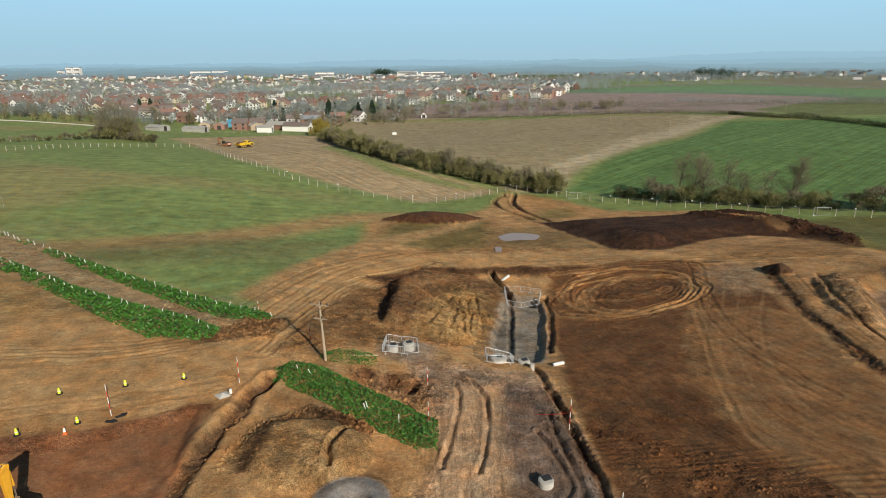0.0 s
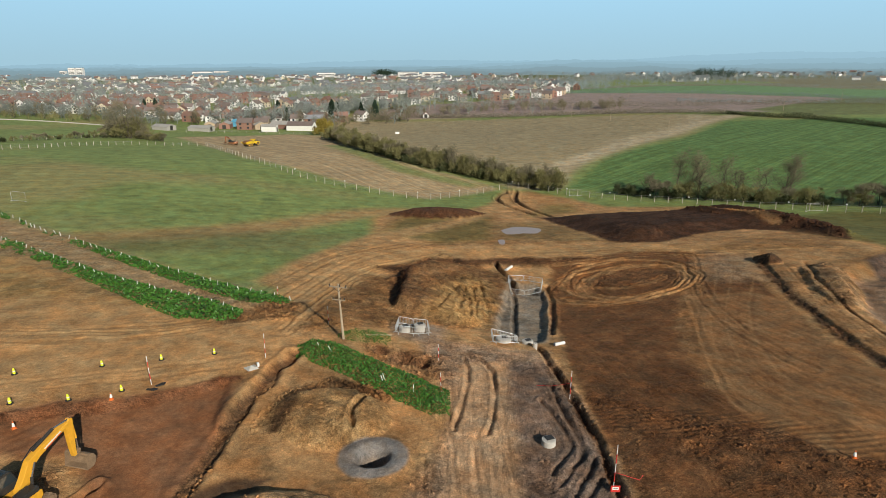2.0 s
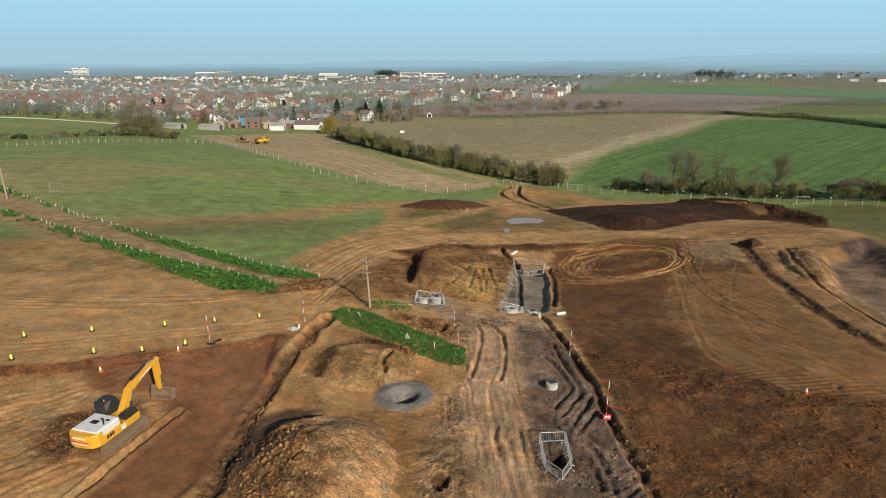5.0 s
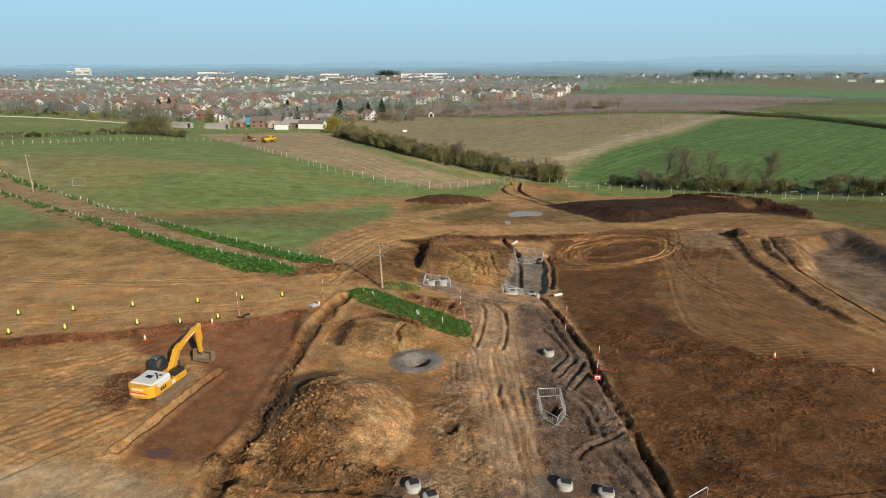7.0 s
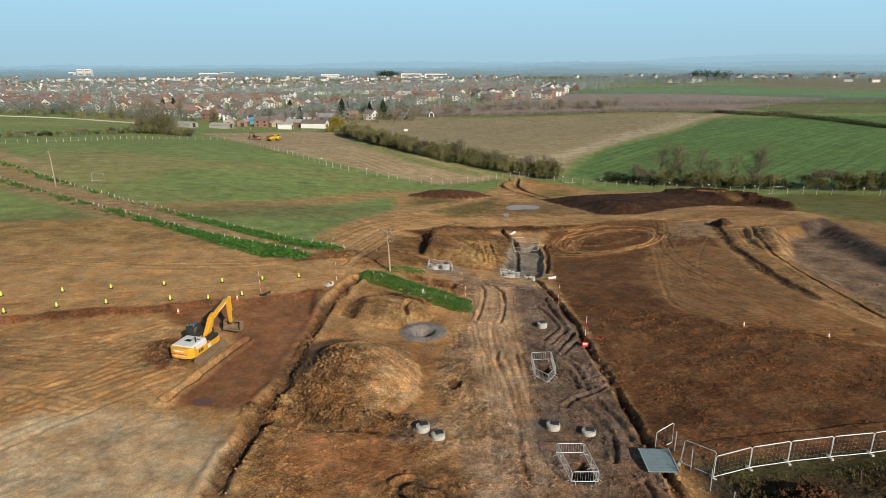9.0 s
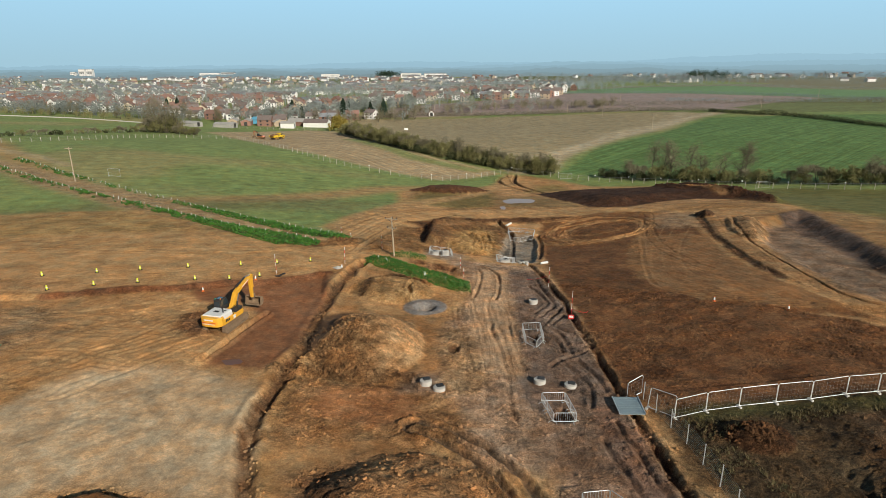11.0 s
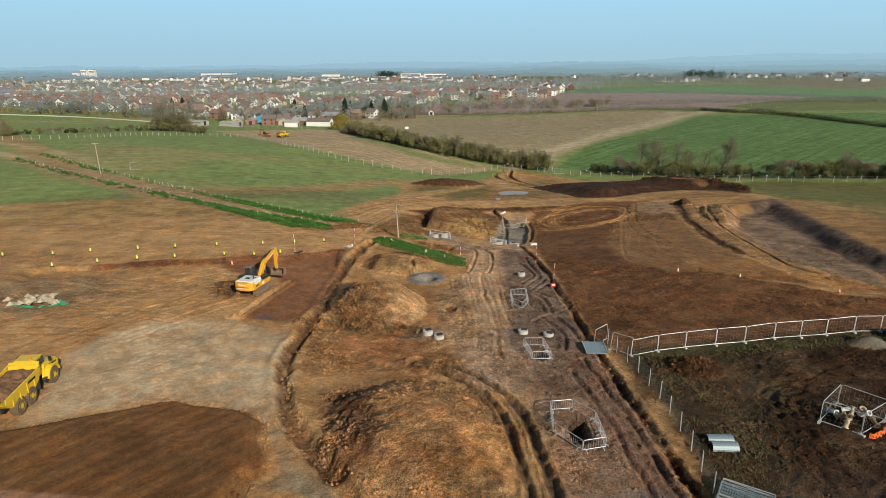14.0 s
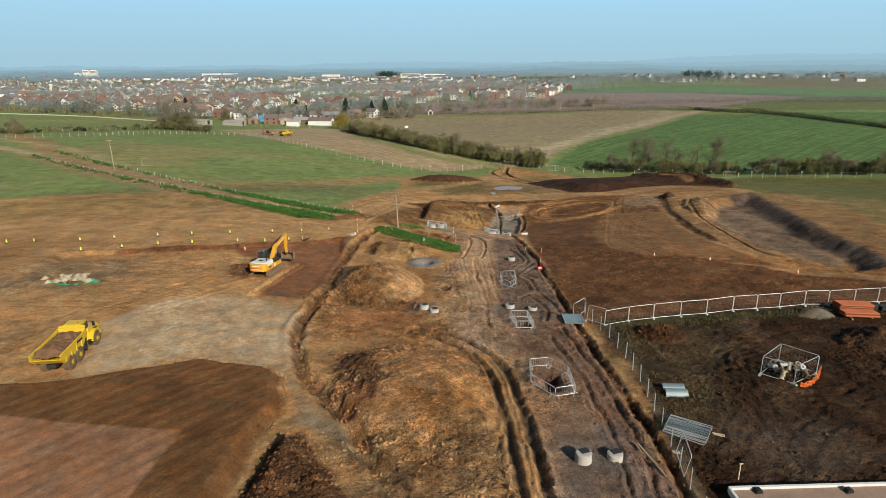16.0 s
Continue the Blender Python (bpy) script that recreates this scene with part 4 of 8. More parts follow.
att = me.attributes.new("earth", "FLOAT_COLOR", "POINT")
att.data.foreach_set("color", np.concatenate([COL, ROUGH[:, None]], 1).astype(np.float32).ravel())
att = me.attributes.new("drag", "FLOAT_COLOR", "POINT")
att.data.foreach_set("color", DRAG.astype(np.float32).ravel())
crop = 1 - step(-3, 3, area_dist(X, Y, [(35, 160), (60, 204), (99, 232), (150, 293), (188, 285), (420, 240), (420, 30), (190, 70), (120, 112), (50, 150)]))
reaped = 1 - step(-3, 3, area_dist(X, Y, [(-157, 292), (-108, 340), (-87, 335), (-56, 265), (-20, 188), (10, 158), (-15, 134), (-41, 147), (-84, 182), (-120, 236)]))
ROWS = np.stack([crop, reaped, 0.4 * np.clip(1 - in_site - crop - reaped, 0, 1) * step(40, 90, Y), np.ones(X.size)], 1)
att = me.attributes.new("rows", "FLOAT_COLOR", "POINT")
att.data.foreach_set("color", ROWS.astype(np.float32).ravel())
att = me.attributes.new("clod", "FLOAT", "POINT")
att.data.foreach_set("value", CLOD.astype(np.float32))
me.materials.append(M_GROUND)
ground = tagged(new("ground", me), "stripped brown earth, pasture and ploughed fields running to the horizon", "ground", kind="structure")
ZG = Z.reshape(ny, nx)


def ground_z(x, y):
    """Height of the finished ground at a place."""
    i = int(np.clip(np.searchsorted(GX, x) - 1, 0, nx - 2))
    j = int(np.clip(np.searchsorted(GY, y) - 1, 0, ny - 2))
    u, v = (x - GX[i]) / (GX[i + 1] - GX[i]), (y - GY[j]) / (GY[j + 1] - GY[j])
    return float(ZG[j, i] * (1 - u) * (1 - v) + ZG[j, i + 1] * u * (1 - v) + ZG[j + 1, i] * (1 - u) * v + ZG[j + 1, i + 1] * u * v)


# ---- building blocks ----
class Geo:
    """Vertices and faces gathered for one mesh."""

    def __init__(self):
        self.v, self.f = [], []

    def add(self, verts, faces, m=None):
        o = len(self.v)
        self.v += [tuple(m @ Vector(p)) for p in verts] if m is not None else [tuple(p) for p in verts]
        self.f += [tuple(o + i for i in fc) for fc in faces]
        return self

    def box(self, c, s, m=None):
        x, y, z = c
        a, b, d = s[0] / 2, s[1] / 2, s[2] / 2
        vs = [(x + i * a, y + j * b, z + k * d) for k in (-1, 1) for j in (-1, 1) for i in (-1, 1)]
        return self.add(vs, [(0, 2, 3, 1), (4, 5, 7, 6), (0, 1, 5, 4), (2, 6, 7, 3), (0, 4, 6, 2), (1, 3, 7, 5)], m)

    def prism(self, outline, lo, hi, axis="x", m=None):
        """A flat outline pushed along an axis. Outline in the two other axes, in order."""
        n = len(outline)
        put = {"x": lambda p, q: (q, p[0], p[1]), "y": lambda p, q: (p[0], q, p[1]), "z": lambda p, q: (p[0], p[1], q)}[axis]
        vs = [put(p, lo) for p in outline] + [put(p, hi) for p in outline]
        fs = [tuple(range(n - 1, -1, -1)), tuple(range(n, 2 * n))] + [(i, (i + 1) % n, n + (i + 1) % n, n + i) for i in range(n)]
        return self.add(vs, fs, m)

    def tube(self, pts, r, seg=6, m=None, r2=None, cap=True):
        pts = [Vector(p) for p in pts]
        r2 = r if r2 is None else r2
        vs, fs, n = [], [], len(pts)
        for i, p in enumerate(pts):
            d = (pts[min(i + 1, n - 1)] - pts[max(i - 1, 0)]).normalized()
            a = d.cross(Vector((0, 0, 1)) if abs(d.z) < 0.9 else Vector((1, 0, 0))).normalized()
            b = d.cross(a)
            rr = r + (r2 - r) * i / max(n - 1, 1)
            vs += [p + rr * (math.cos(2 * math.pi * k / seg) * a + math.sin(2 * math.pi * k / seg) * b) for k in range(seg)]
        for i in range(n - 1):
            fs += [(i * seg + k, i * seg + (k + 1) % seg, (i + 1) * seg + (k + 1) % seg, (i + 1) * seg + k) for k in range(seg)]
        if cap:
            fs += [tuple(range(seg - 1, -1, -1)), tuple(range((n - 1) * seg, n * seg))]
        return self.add(vs, fs, m)

    def lathe(self, profile, seg=20, m=None, axis="z"):
        """Radius and height pairs turned round an axis."""
        vs, fs, n = [], [], len(profile)
        for k in range(seg):
            a = 2 * math.pi * k / seg
            for r, h in profile:
                vs.append((r * math.cos(a), r * math.sin(a), h) if axis == "z" else (h, r * math.cos(a), r * math.sin(a)))
        for k in range(seg):
            for i in range(n - 1):
                a, b = k * n + i, ((k + 1) % seg) * n + i
                fs.append((a, b, b + 1, a + 1))
        return self.add(vs, fs, m)

    def lump(self, c, r, rnd, flat=0.7):
        """A small irregular clod or stone."""
        ax = [(1, 0, 0), (-1, 0, 0), (0, 1, 0), (0, -1, 0), (0, 0, 1), (0, 0, -1)]
        t = rnd.uniform(0, 6.28)
        vs = []
        for x, y, z in ax:
            k = r * rnd.uniform(0.6, 1.25)
            x, y = x * math.cos(t) - y * math.sin(t), x * math.sin(t) + y * math.cos(t)
            vs.append((c[0] + k * x, c[1] + k * y, c[2] + k * z * flat))
        return self.add(vs, [(0, 2, 4), (2, 1, 4), (1, 3, 4), (3, 0, 4), (2, 0, 5), (1, 2, 5), (3, 1, 5), (0, 3, 5)])

    def mesh(self, name, mat=None, smooth=False):
        me = bpy.data.meshes.new(name)
        me.from_pydata(self.v, [], self.f)
        if smooth:
            me.polygons.foreach_set("use_smooth", [True] * len(me.polygons))
            me.update()
        if mat:
            me.materials.append(mat)
        return me


def thing(name, at, rz, label, category, group="", kind=""):
    ob = new(name)
    ob.empty_display_size = 0.3
    ob.matrix_world = pose(*at, 0, 0, rz)
    return tagged(ob, label, category, group, kind)


def part(name, geo, mat, parent, label="", smooth=False, bevel=0.0):
    me = geo if isinstance(geo, bpy.types.Mesh) else geo.mesh(name, mat, smooth)
    ob = new(name, me)
    ob.parent = parent
    if label:
        ob["label"] = label
    if bevel:
        b = ob.modifiers.new("edges", "BEVEL")
        b.width, b.segments, b.limit_method = bevel, 2, "ANGLE"
    return ob


def solo(name, geo, mat, at, rz, label, category, group="", kind="", smooth=False):
    ob = new(name, geo if isinstance(geo, bpy.types.Mesh) else geo.mesh(name, mat, smooth))
    ob.matrix_world = pose(*at, 0, 0, rz)
    return tagged(ob, label, category, group, kind)


M_YELLOW = material("digger_yellow_paint", (0.78, 0.40, 0.035), 0.42, vary=0.12, size=2.0, spec=0.5)
M_LEMON = material("truck_yellow_paint", (0.74, 0.50, 0.03), 0.45, vary=0.12, size=2.0, spec=0.5)
M_WHITE = material("white_paint", (0.78, 0.78, 0.75), 0.45, vary=0.08)
M_BLACK = material("black_rubber", (0.022, 0.022, 0.022), 0.75, vary=0.2)
M_DARKSTEEL = material("dark_steel", (0.06, 0.058, 0.055), 0.55, 0.4, vary=0.25)
M_MUDSTEEL = material("muddy_track_steel", (0.24, 0.165, 0.10), 0.85, vary=0.3, size=0.5, bump=0.01, bump_size=0.05)
M_TYRE = material("dusty_tyre_rubber", (0.16, 0.11, 0.065), 0.9, vary=0.3, size=0.5)
M_GLASS = material("dark_cab_glass", (0.03, 0.045, 0.055), 0.08, vary=0.05, spec=0.8)
M_CHROME = material("bright_steel", (0.62, 0.62, 0.62), 0.25, 0.9, vary=0.08)
M_GALV = material("galvanised_steel", (0.56, 0.58, 0.58), 0.48, 0.35, vary=0.12, size=0.4)
M_MESHWIRE = material("dull_mesh_wire", (0.34, 0.33, 0.29), 0.7, 0.0, vary=0.12, size=0.4)
M_CONCRETE = material("pale_concrete", (0.52, 0.50, 0.45), 0.9, vary=0.16, size=0.6, bump=0.006, bump_size=0.05)
M_TIMBER = material("weathered_timber", (0.33, 0.26, 0.18), 0.85, vary=0.22, size=0.4, by_object=0.15)
M_NEWWOOD = material("pale_timber", (0.62, 0.50, 0.33), 0.8, vary=0.15, size=0.4)
M_ORANGE = material("orange_plastic", (0.75, 0.17, 0.03), 0.5, vary=0.12)
M_TERRACOTTA = material("orange_drain_pipe", (0.42, 0.125, 0.05), 0.5, vary=0.12)
M_RED = material("red_plastic", (0.62, 0.05, 0.04), 0.5, vary=0.1)
M_RUST = material("faded_orange_paint", (0.38, 0.16, 0.07), 0.6, vary=0.15, size=2.0)
M_HIVIS = material("lime_yellow_plastic", (0.75, 0.82, 0.05), 0.5, vary=0.1)
M_PLATE = material("blue_grey_sheet", (0.27, 0.34, 0.36), 0.45, 0.3, vary=0.12)
M_SOIL = material("loose_soil", (0.19, 0.105, 0.055), 0.95, vary=0.4, size=0.4, bump=0.06, bump_size=0.15)
M_STONE = material("buff_stone", (0.50, 0.42, 0.29), 0.9, vary=0.25, size=0.6, by_object=0.2)
M_CLOD = material("earth_clods", (0.185, 0.105, 0.058), 0.95, vary=0.45, size=3.0)
M_NET = material("green_net", (0.05, 0.36, 0.20), 0.7, vary=0.2)
M_LEAF = material("crop_leaves", (0.058, 0.165, 0.020), 0.55, vary=0.45, size=1.2, spec=0.35)
M_GRASSY = material("rough_grass", (0.13, 0.105, 0.045), 0.8, vary=0.4, size=2.0)
M_WATER = material("muddy_water", (0.33, 0.24, 0.20), 0.35, vary=0.1, spec=0.3)


# ---- heavy machines ----
def excavator(at, track_rz, house_rz, paint_mat, top_mat, label, reach=1.0, s=1.0):
    """Tracked digger; forward is +y. The house turns on the tracks."""
    root = thing("excavator", at, 0, label, "excavator")
    T = Matrix.Rotation(radians(track_rz), 4, "Z") @ Matrix.Scale(s, 4)
    H = Matrix.Rotation(radians(house_rz), 4, "Z") @ Matrix.Scale(s, 4)
    # running gear
    for side in (-1, 1):
        g, x = Geo(), side * 1.32
        r, half = 0.46, 2.05
        length = 4 * half + 2 * math.pi * r
        for k in range(46):
            d = length * k / 46
            if d < 2 * half:
                p, a = (-half + d, 2 * r), 0
            elif d < 2 * half + math.pi * r:
                u = (d - 2 * half) / r
                p, a = (half + r * math.sin(u), r + r * math.cos(u)), -u
            elif d < 4 * half + math.pi * r:
                p, a = (half - (d - 2 * half - math.pi * r), 0), math.pi
            else:
                u = (d - 4 * half - math.pi * r) / r
                p, a = (-half - r * math.sin(u), r - r * math.cos(u)), math.pi - u
            g.box((0, 0, 0), (0.62, 0.205, 0.07), T @ Matrix.Translation((x, p[0], p[1] + 0.03)) @ Matrix.Rotation(a, 4, "X"))
            g.box((0, 0, 0.05), (0.62, 0.03, 0.05), T @ Matrix.Translation((x, p[0], p[1] + 0.03)) @ Matrix.Rotation(a, 4, "X"))
        tr = part("track", g, M_MUDSTEEL, root, "mud-caked steel crawler track")
        part("track_frame", Geo().box((x, 0, r), (0.30, 4.0, 0.5), T), M_MUDSTEEL, tr)
        for y, rr in ((half, 0.40), (-half, 0.40)):
            part("sprocket" if y < 0 else "idler", Geo().lathe([(0.0, -0.2), (rr, -0.2), (rr, 0.2), (0.0, 0.2)], 16, T @ Matrix.Translation((x, y, r)), "x"), M_MUDSTEEL, tr)
        for k in range(6):
            part("roller", Geo().lathe([(0.0, -0.2), (0.15, -0.2), (0.15, 0.2), (0.0, 0.2)], 10, T @ Matrix.Translation((x, -1.5 + 0.6 * k, 0.2)), "x"), M_MUDSTEEL, tr)
    part("undercarriage", Geo().box((0, 0, 0.72), (2.2, 1.9, 0.42), T).lathe([(0.0, 0.9), (0.8, 0.9), (0.8, 1.15), (0.0, 1.15)], 20, T), M_MUDSTEEL, root)
    # turning house
    deck = part("upper_body", Geo().prism([(-2.4, 1.12), (1.55, 1.12), (1.75, 1.3), (1.75, 1.75), (-2.4, 1.75)], -1.45, 1.45, "x", H), paint_mat, root, bevel=0.04 * s)
    back = [(-1.45, -2.3), (-1.45, -2.75), (-1.1, -3.15), (-0.5, -3.32), (0.5, -3.32), (1.1, -3.15), (1.45, -2.75), (1.45, -2.3)]
    part("counterweight", Geo().prism(back, 1.12, 2.28, "z", H), paint_mat, root, "rounded counterweight with pale lettering bars", bevel=0.08 * s)
    part("engine_hood", Geo().prism([(-1.28, 1.75), (-1.28, 2.3), (-1.15, 2.42), (1.15, 2.42), (1.3, 2.3), (1.3, 1.75)], -2.75, -0.35, "y", H), top_mat, root, "white engine hood", bevel=0.05 * s)
    part("hood_badge", Geo().box((-0.1, -1.5, 2.432), (0.7, 0.5, 0.01), H), M_BLACK, deck)
    part("hood_vent", Geo().box((0.75, -1.0, 2.432), (0.35, 0.25, 0.012), H), M_BLACK, deck)
    for k in range(3):
        part("side_vent", Geo().box((1.456, -1.9 + 0.28 * k, 1.55), (0.012, 0.2, 0.34), H), M_DARKSTEEL, deck)
    part("side_badge", Geo().box((1.456, -0.2, 1.45), (0.012, 0.5, 0.42), H), M_WHITE, deck)
    for z, w, c in ((2.02, 1.25, M_WHITE), (1.68, 1.9, M_RED), (1.5, 1.7, M_WHITE)):
        part("lettering_bar", Geo().box((0, -3.33, z), (w, 0.015, 0.16 if z > 1.9 else 0.08), H), c, deck)
    part("exhaust", Geo().tube([(0.9, -1.6, 2.3), (0.9, -1.6, 2.95), (0.9, -1.75, 3.05)], 0.07, 8, H), M_DARKSTEEL, root)
    for x in (-1.4, 1.4):
        part("handrail", Geo().tube([(x, -0.3, 1.75), (x, -0.3, 2.75), (x, 0.8 if x > 0 else -0.1, 2.75), (x, 0.8 if x > 0 else -0.1, 1.75)], 0.025, 5, H), M_DARKSTEEL, root)
    part("toolbox", Geo().box((1.0, 0.9, 1.95), (0.75, 1.4, 0.4), H), M_DARKSTEEL, root, bevel=0.03 * s)
    part("walkway", Geo().box((0.2, -0.1, 1.78), (1.0, 0.9, 0.06), H), M_DARKSTEEL, root)
    cab_side = [(-0.1, 1.75), (1.6, 1.75), (1.62, 2.3), (1.28, 3.2), (1.1, 3.28), (0.0, 3.28), (-0.1, 3.15)]
    cab = part("cab", Geo().prism(cab_side, -1.45, -0.5, "x", H), M_DARKSTEEL, root, "dark glazed operator's cab", bevel=0.05 * s)
    part("rear_window", Geo().box((-0.975, -0.112, 2.75), (0.72, 0.015, 0.6), H), M_GLASS, cab)
    part("roof_hatch", Geo().box((-0.975, 0.55, 3.29), (0.62, 0.7, 0.04), H), M_GLASS, cab)
    part("windscreen", Geo().prism([(1.64, 2.3), (1.66, 2.3), (1.32, 3.18), (1.30, 3.18)], -1.38, -0.57, "x", H), M_GLASS, cab)
    part("side_window", Geo().prism([(0.05, 2.35), (1.5, 2.35), (1.2, 3.12), (0.05, 3.12)], -0.492, -0.487, "x", H), M_GLASS, cab)
    part("side_window", Geo().prism([(0.05, 2.35), (1.5, 2.35), (1.2, 3.12), (0.05, 3.12)], -1.463, -1.458, "x", H), M_GLASS, cab)
    part("beacon", Geo().lathe([(0.0, 0.0), (0.07, 0.0), (0.07, 0.14), (0.0, 0.16)], 10, H @ Matrix.Translation((-0.6, 0.2, 3.29))), M_ORANGE, cab)
    part("beacon", Geo().lathe([(0.0, 0.0), (0.07, 0.0), (0.07, 0.14), (0.0, 0.16)], 10, H @ Matrix.Translation((-1.3, 0.1, 3.29))), M_NET, cab)
    # boom, stick and ditching bucket
    R = 0.88 * reach

    def zb(z):
        return 1.75 + (z - 1.75) * 0.64

    def zs(z):
        return 1.6 + (z - 3.0) * 0.80

    boom_side = [(0.75, 1.75), (1.25, 1.65), (1.75, 2.3), (2.55 * R, 3.9), (3.3 * R, 4.55), (6.35 * R, 5.95), (6.5 * R, 6.2), (6.3 * R, 6.35), (3.6 * R, 5.55), (2.2 * R, 4.85), (1.3, 3.3), (0.75, 2.2)]
    boom = part("boom", Geo().prism([(y, zb(z)) for y, z in boom_side], -0.02, 0.50, "x", H), paint_mat, root, "cranked yellow boom", bevel=0.04 * s)
    part("lettering_bar", Geo().prism([(y * R, zb(z)) for y, z in ((3.75, 5.02), (5.5, 5.82), (5.42, 5.98), (3.67, 5.18))], 0.505, 0.515, "x", H), M_WHITE, boom)
    part("lettering_bar", Geo().prism([(y * R, zb(z)) for y, z in ((3.85, 4.88), (5.5, 5.62), (5.46, 5.7), (3.81, 4.96))], 0.505, 0.515, "x", H), M_RED, boom)
    for x in (-0.16, 0.64):
        part("boom_cylinder", Geo().tube([(x, 1.65, 1.7), (x, 2.05 * R, zb(3.05))], 0.11, 8, H), M_DARKSTEEL, boom)
        part("boom_ram", Geo().tube([(x, 2.05 * R, zb(3.05)), (x, 2.55 * R, zb(4.5))], 0.065, 8, H), M_CHROME, boom)
    part("stick_cylinder", Geo().tube([(0.24, 2.9 * R, zb(5.55)), (0.24, 5.0 * R, zb(6.55))], 0.12, 8, H), M_DARKSTEEL, boom)
    part("stick_ram", Geo().tube([(0.24, 5.0 * R, zb(6.55)), (0.24, 6.75 * R, zs(6.95))], 0.07, 8, H), M_CHROME, boom)
    part("hydraulic_hose", Geo().tube([(0.1, 2.0 * R, zb(4.9)), (0.1, 3.0 * R, zb(5.8)), (0.1, 4.0 * R, zb(6.1))], 0.045, 5, H), M_BLACK, boom)
    stick_side = [(6.05 * R, 6.55), (6.55 * R, 7.1), (6.85 * R, 6.95), (6.75 * R, 5.8), (6.6 * R, 3.6), (6.62 * R, 3.0), (6.3 * R, 3.0), (6.2 * R, 3.9), (6.1 * R, 5.7)]
    stick = part("stick", Geo().prism([(y, zs(z)) for y, z in stick_side], 0.05, 0.43, "x", H), paint_mat, root, bevel=0.03 * s)
    part("bucket_cylinder", Geo().tube([(0.24, 6.85 * R, zs(6.2)), (0.24, 6.95 * R, zs(4.6))], 0.09, 8, H), paint_mat, stick)
    part("bucket_ram", Geo().tube([(0.24, 6.95 * R, zs(4.6)), (0.24, 6.95 * R, zs(3.5))], 0.055, 8, H), M_CHROME, stick)
    part("bucket_link", Geo().prism([(y * R, zs(z)) for y, z in ((6.3, 3.1), (6.95, 3.5), (7.1, 3.4), (6.9, 2.75), (6.4, 2.75))], 0.08, 0.40, "x", H), M_MUDSTEEL, stick)
    g = Geo()
    arc = [(6.2 + 0.62 * math.cos(a), 2.45 + 0.62 * math.sin(a)) for a in np.linspace(radians(95), radians(-70), 9)]
    outer = [(6.0, 3.0)] + arc + [(5.75, 1.85)]
    inner = [(5.8, 1.9)] + [(6.2 + 0.56 * math.cos(a), 2.45 + 0.56 * math.sin(a)) for a in np.linspace(radians(-70), radians(95), 9)] + [(6.05, 2.93)]
    g.prism([(y * R + 0.55, z - 1.4) for y, z in outer + inner], -0.85, 1.35, "x", H)
    for x in (-0.87, 1.33):
        g.prism([(y * R + 0.55, z - 1.4) for y, z in outer], x, x + 0.04, "x", H)
    bucket = part("bucket", g, M_MUDSTEEL, root, "wide muddy ditching bucket")
    for k in range(3):
        part("rib", Geo().prism([(y * R + 0.55, z - 1.4) for y, z in outer[2:8]], -0.3 + 0.55 * k, -0.26 + 0.55 * k, "x", H), M_MUDSTEEL, bucket)
    return root


def wheel(parent, c, r, w, m=None):
    t = part("wheel", Geo().lathe([(0.32 * r, -w / 2), (0.86 * r, -w / 2), (0.97 * r, -0.36 * w), (r, -0.2 * w), (r, 0.2 * w), (0.97 * r, 0.36 * w), (0.86 * r, w / 2), (0.32 * r, w / 2)], 24, (m or Matrix()) @ Matrix.Translation(c), "x"), M_TYRE, parent, "dusty rubber tyre", smooth=False)
    side = 1 if c[0] > 0 else -1
    part("rim", Geo().lathe([(0.0, side * w * 0.36), (0.5 * r, side * w * 0.40), (0.52 * r, side * w * 0.52)], 18, (m or Matrix()) @ Matrix.Translation(c), "x"), M_LEMON, t, "yellow steel rim")
    lugs = Geo()
    for k in range(22):
        a = 2 * math.pi * k / 22
        for sx in (-1, 1):
            lugs.box((sx * w * 0.24, 0, r), (w * 0.42, 0.08, 0.07), (m or Matrix()) @ Matrix.Translation(c) @ Matrix.Rotation(a + 0.07 * sx, 4, "X"))
    part("tread", lugs, M_TYRE, t)


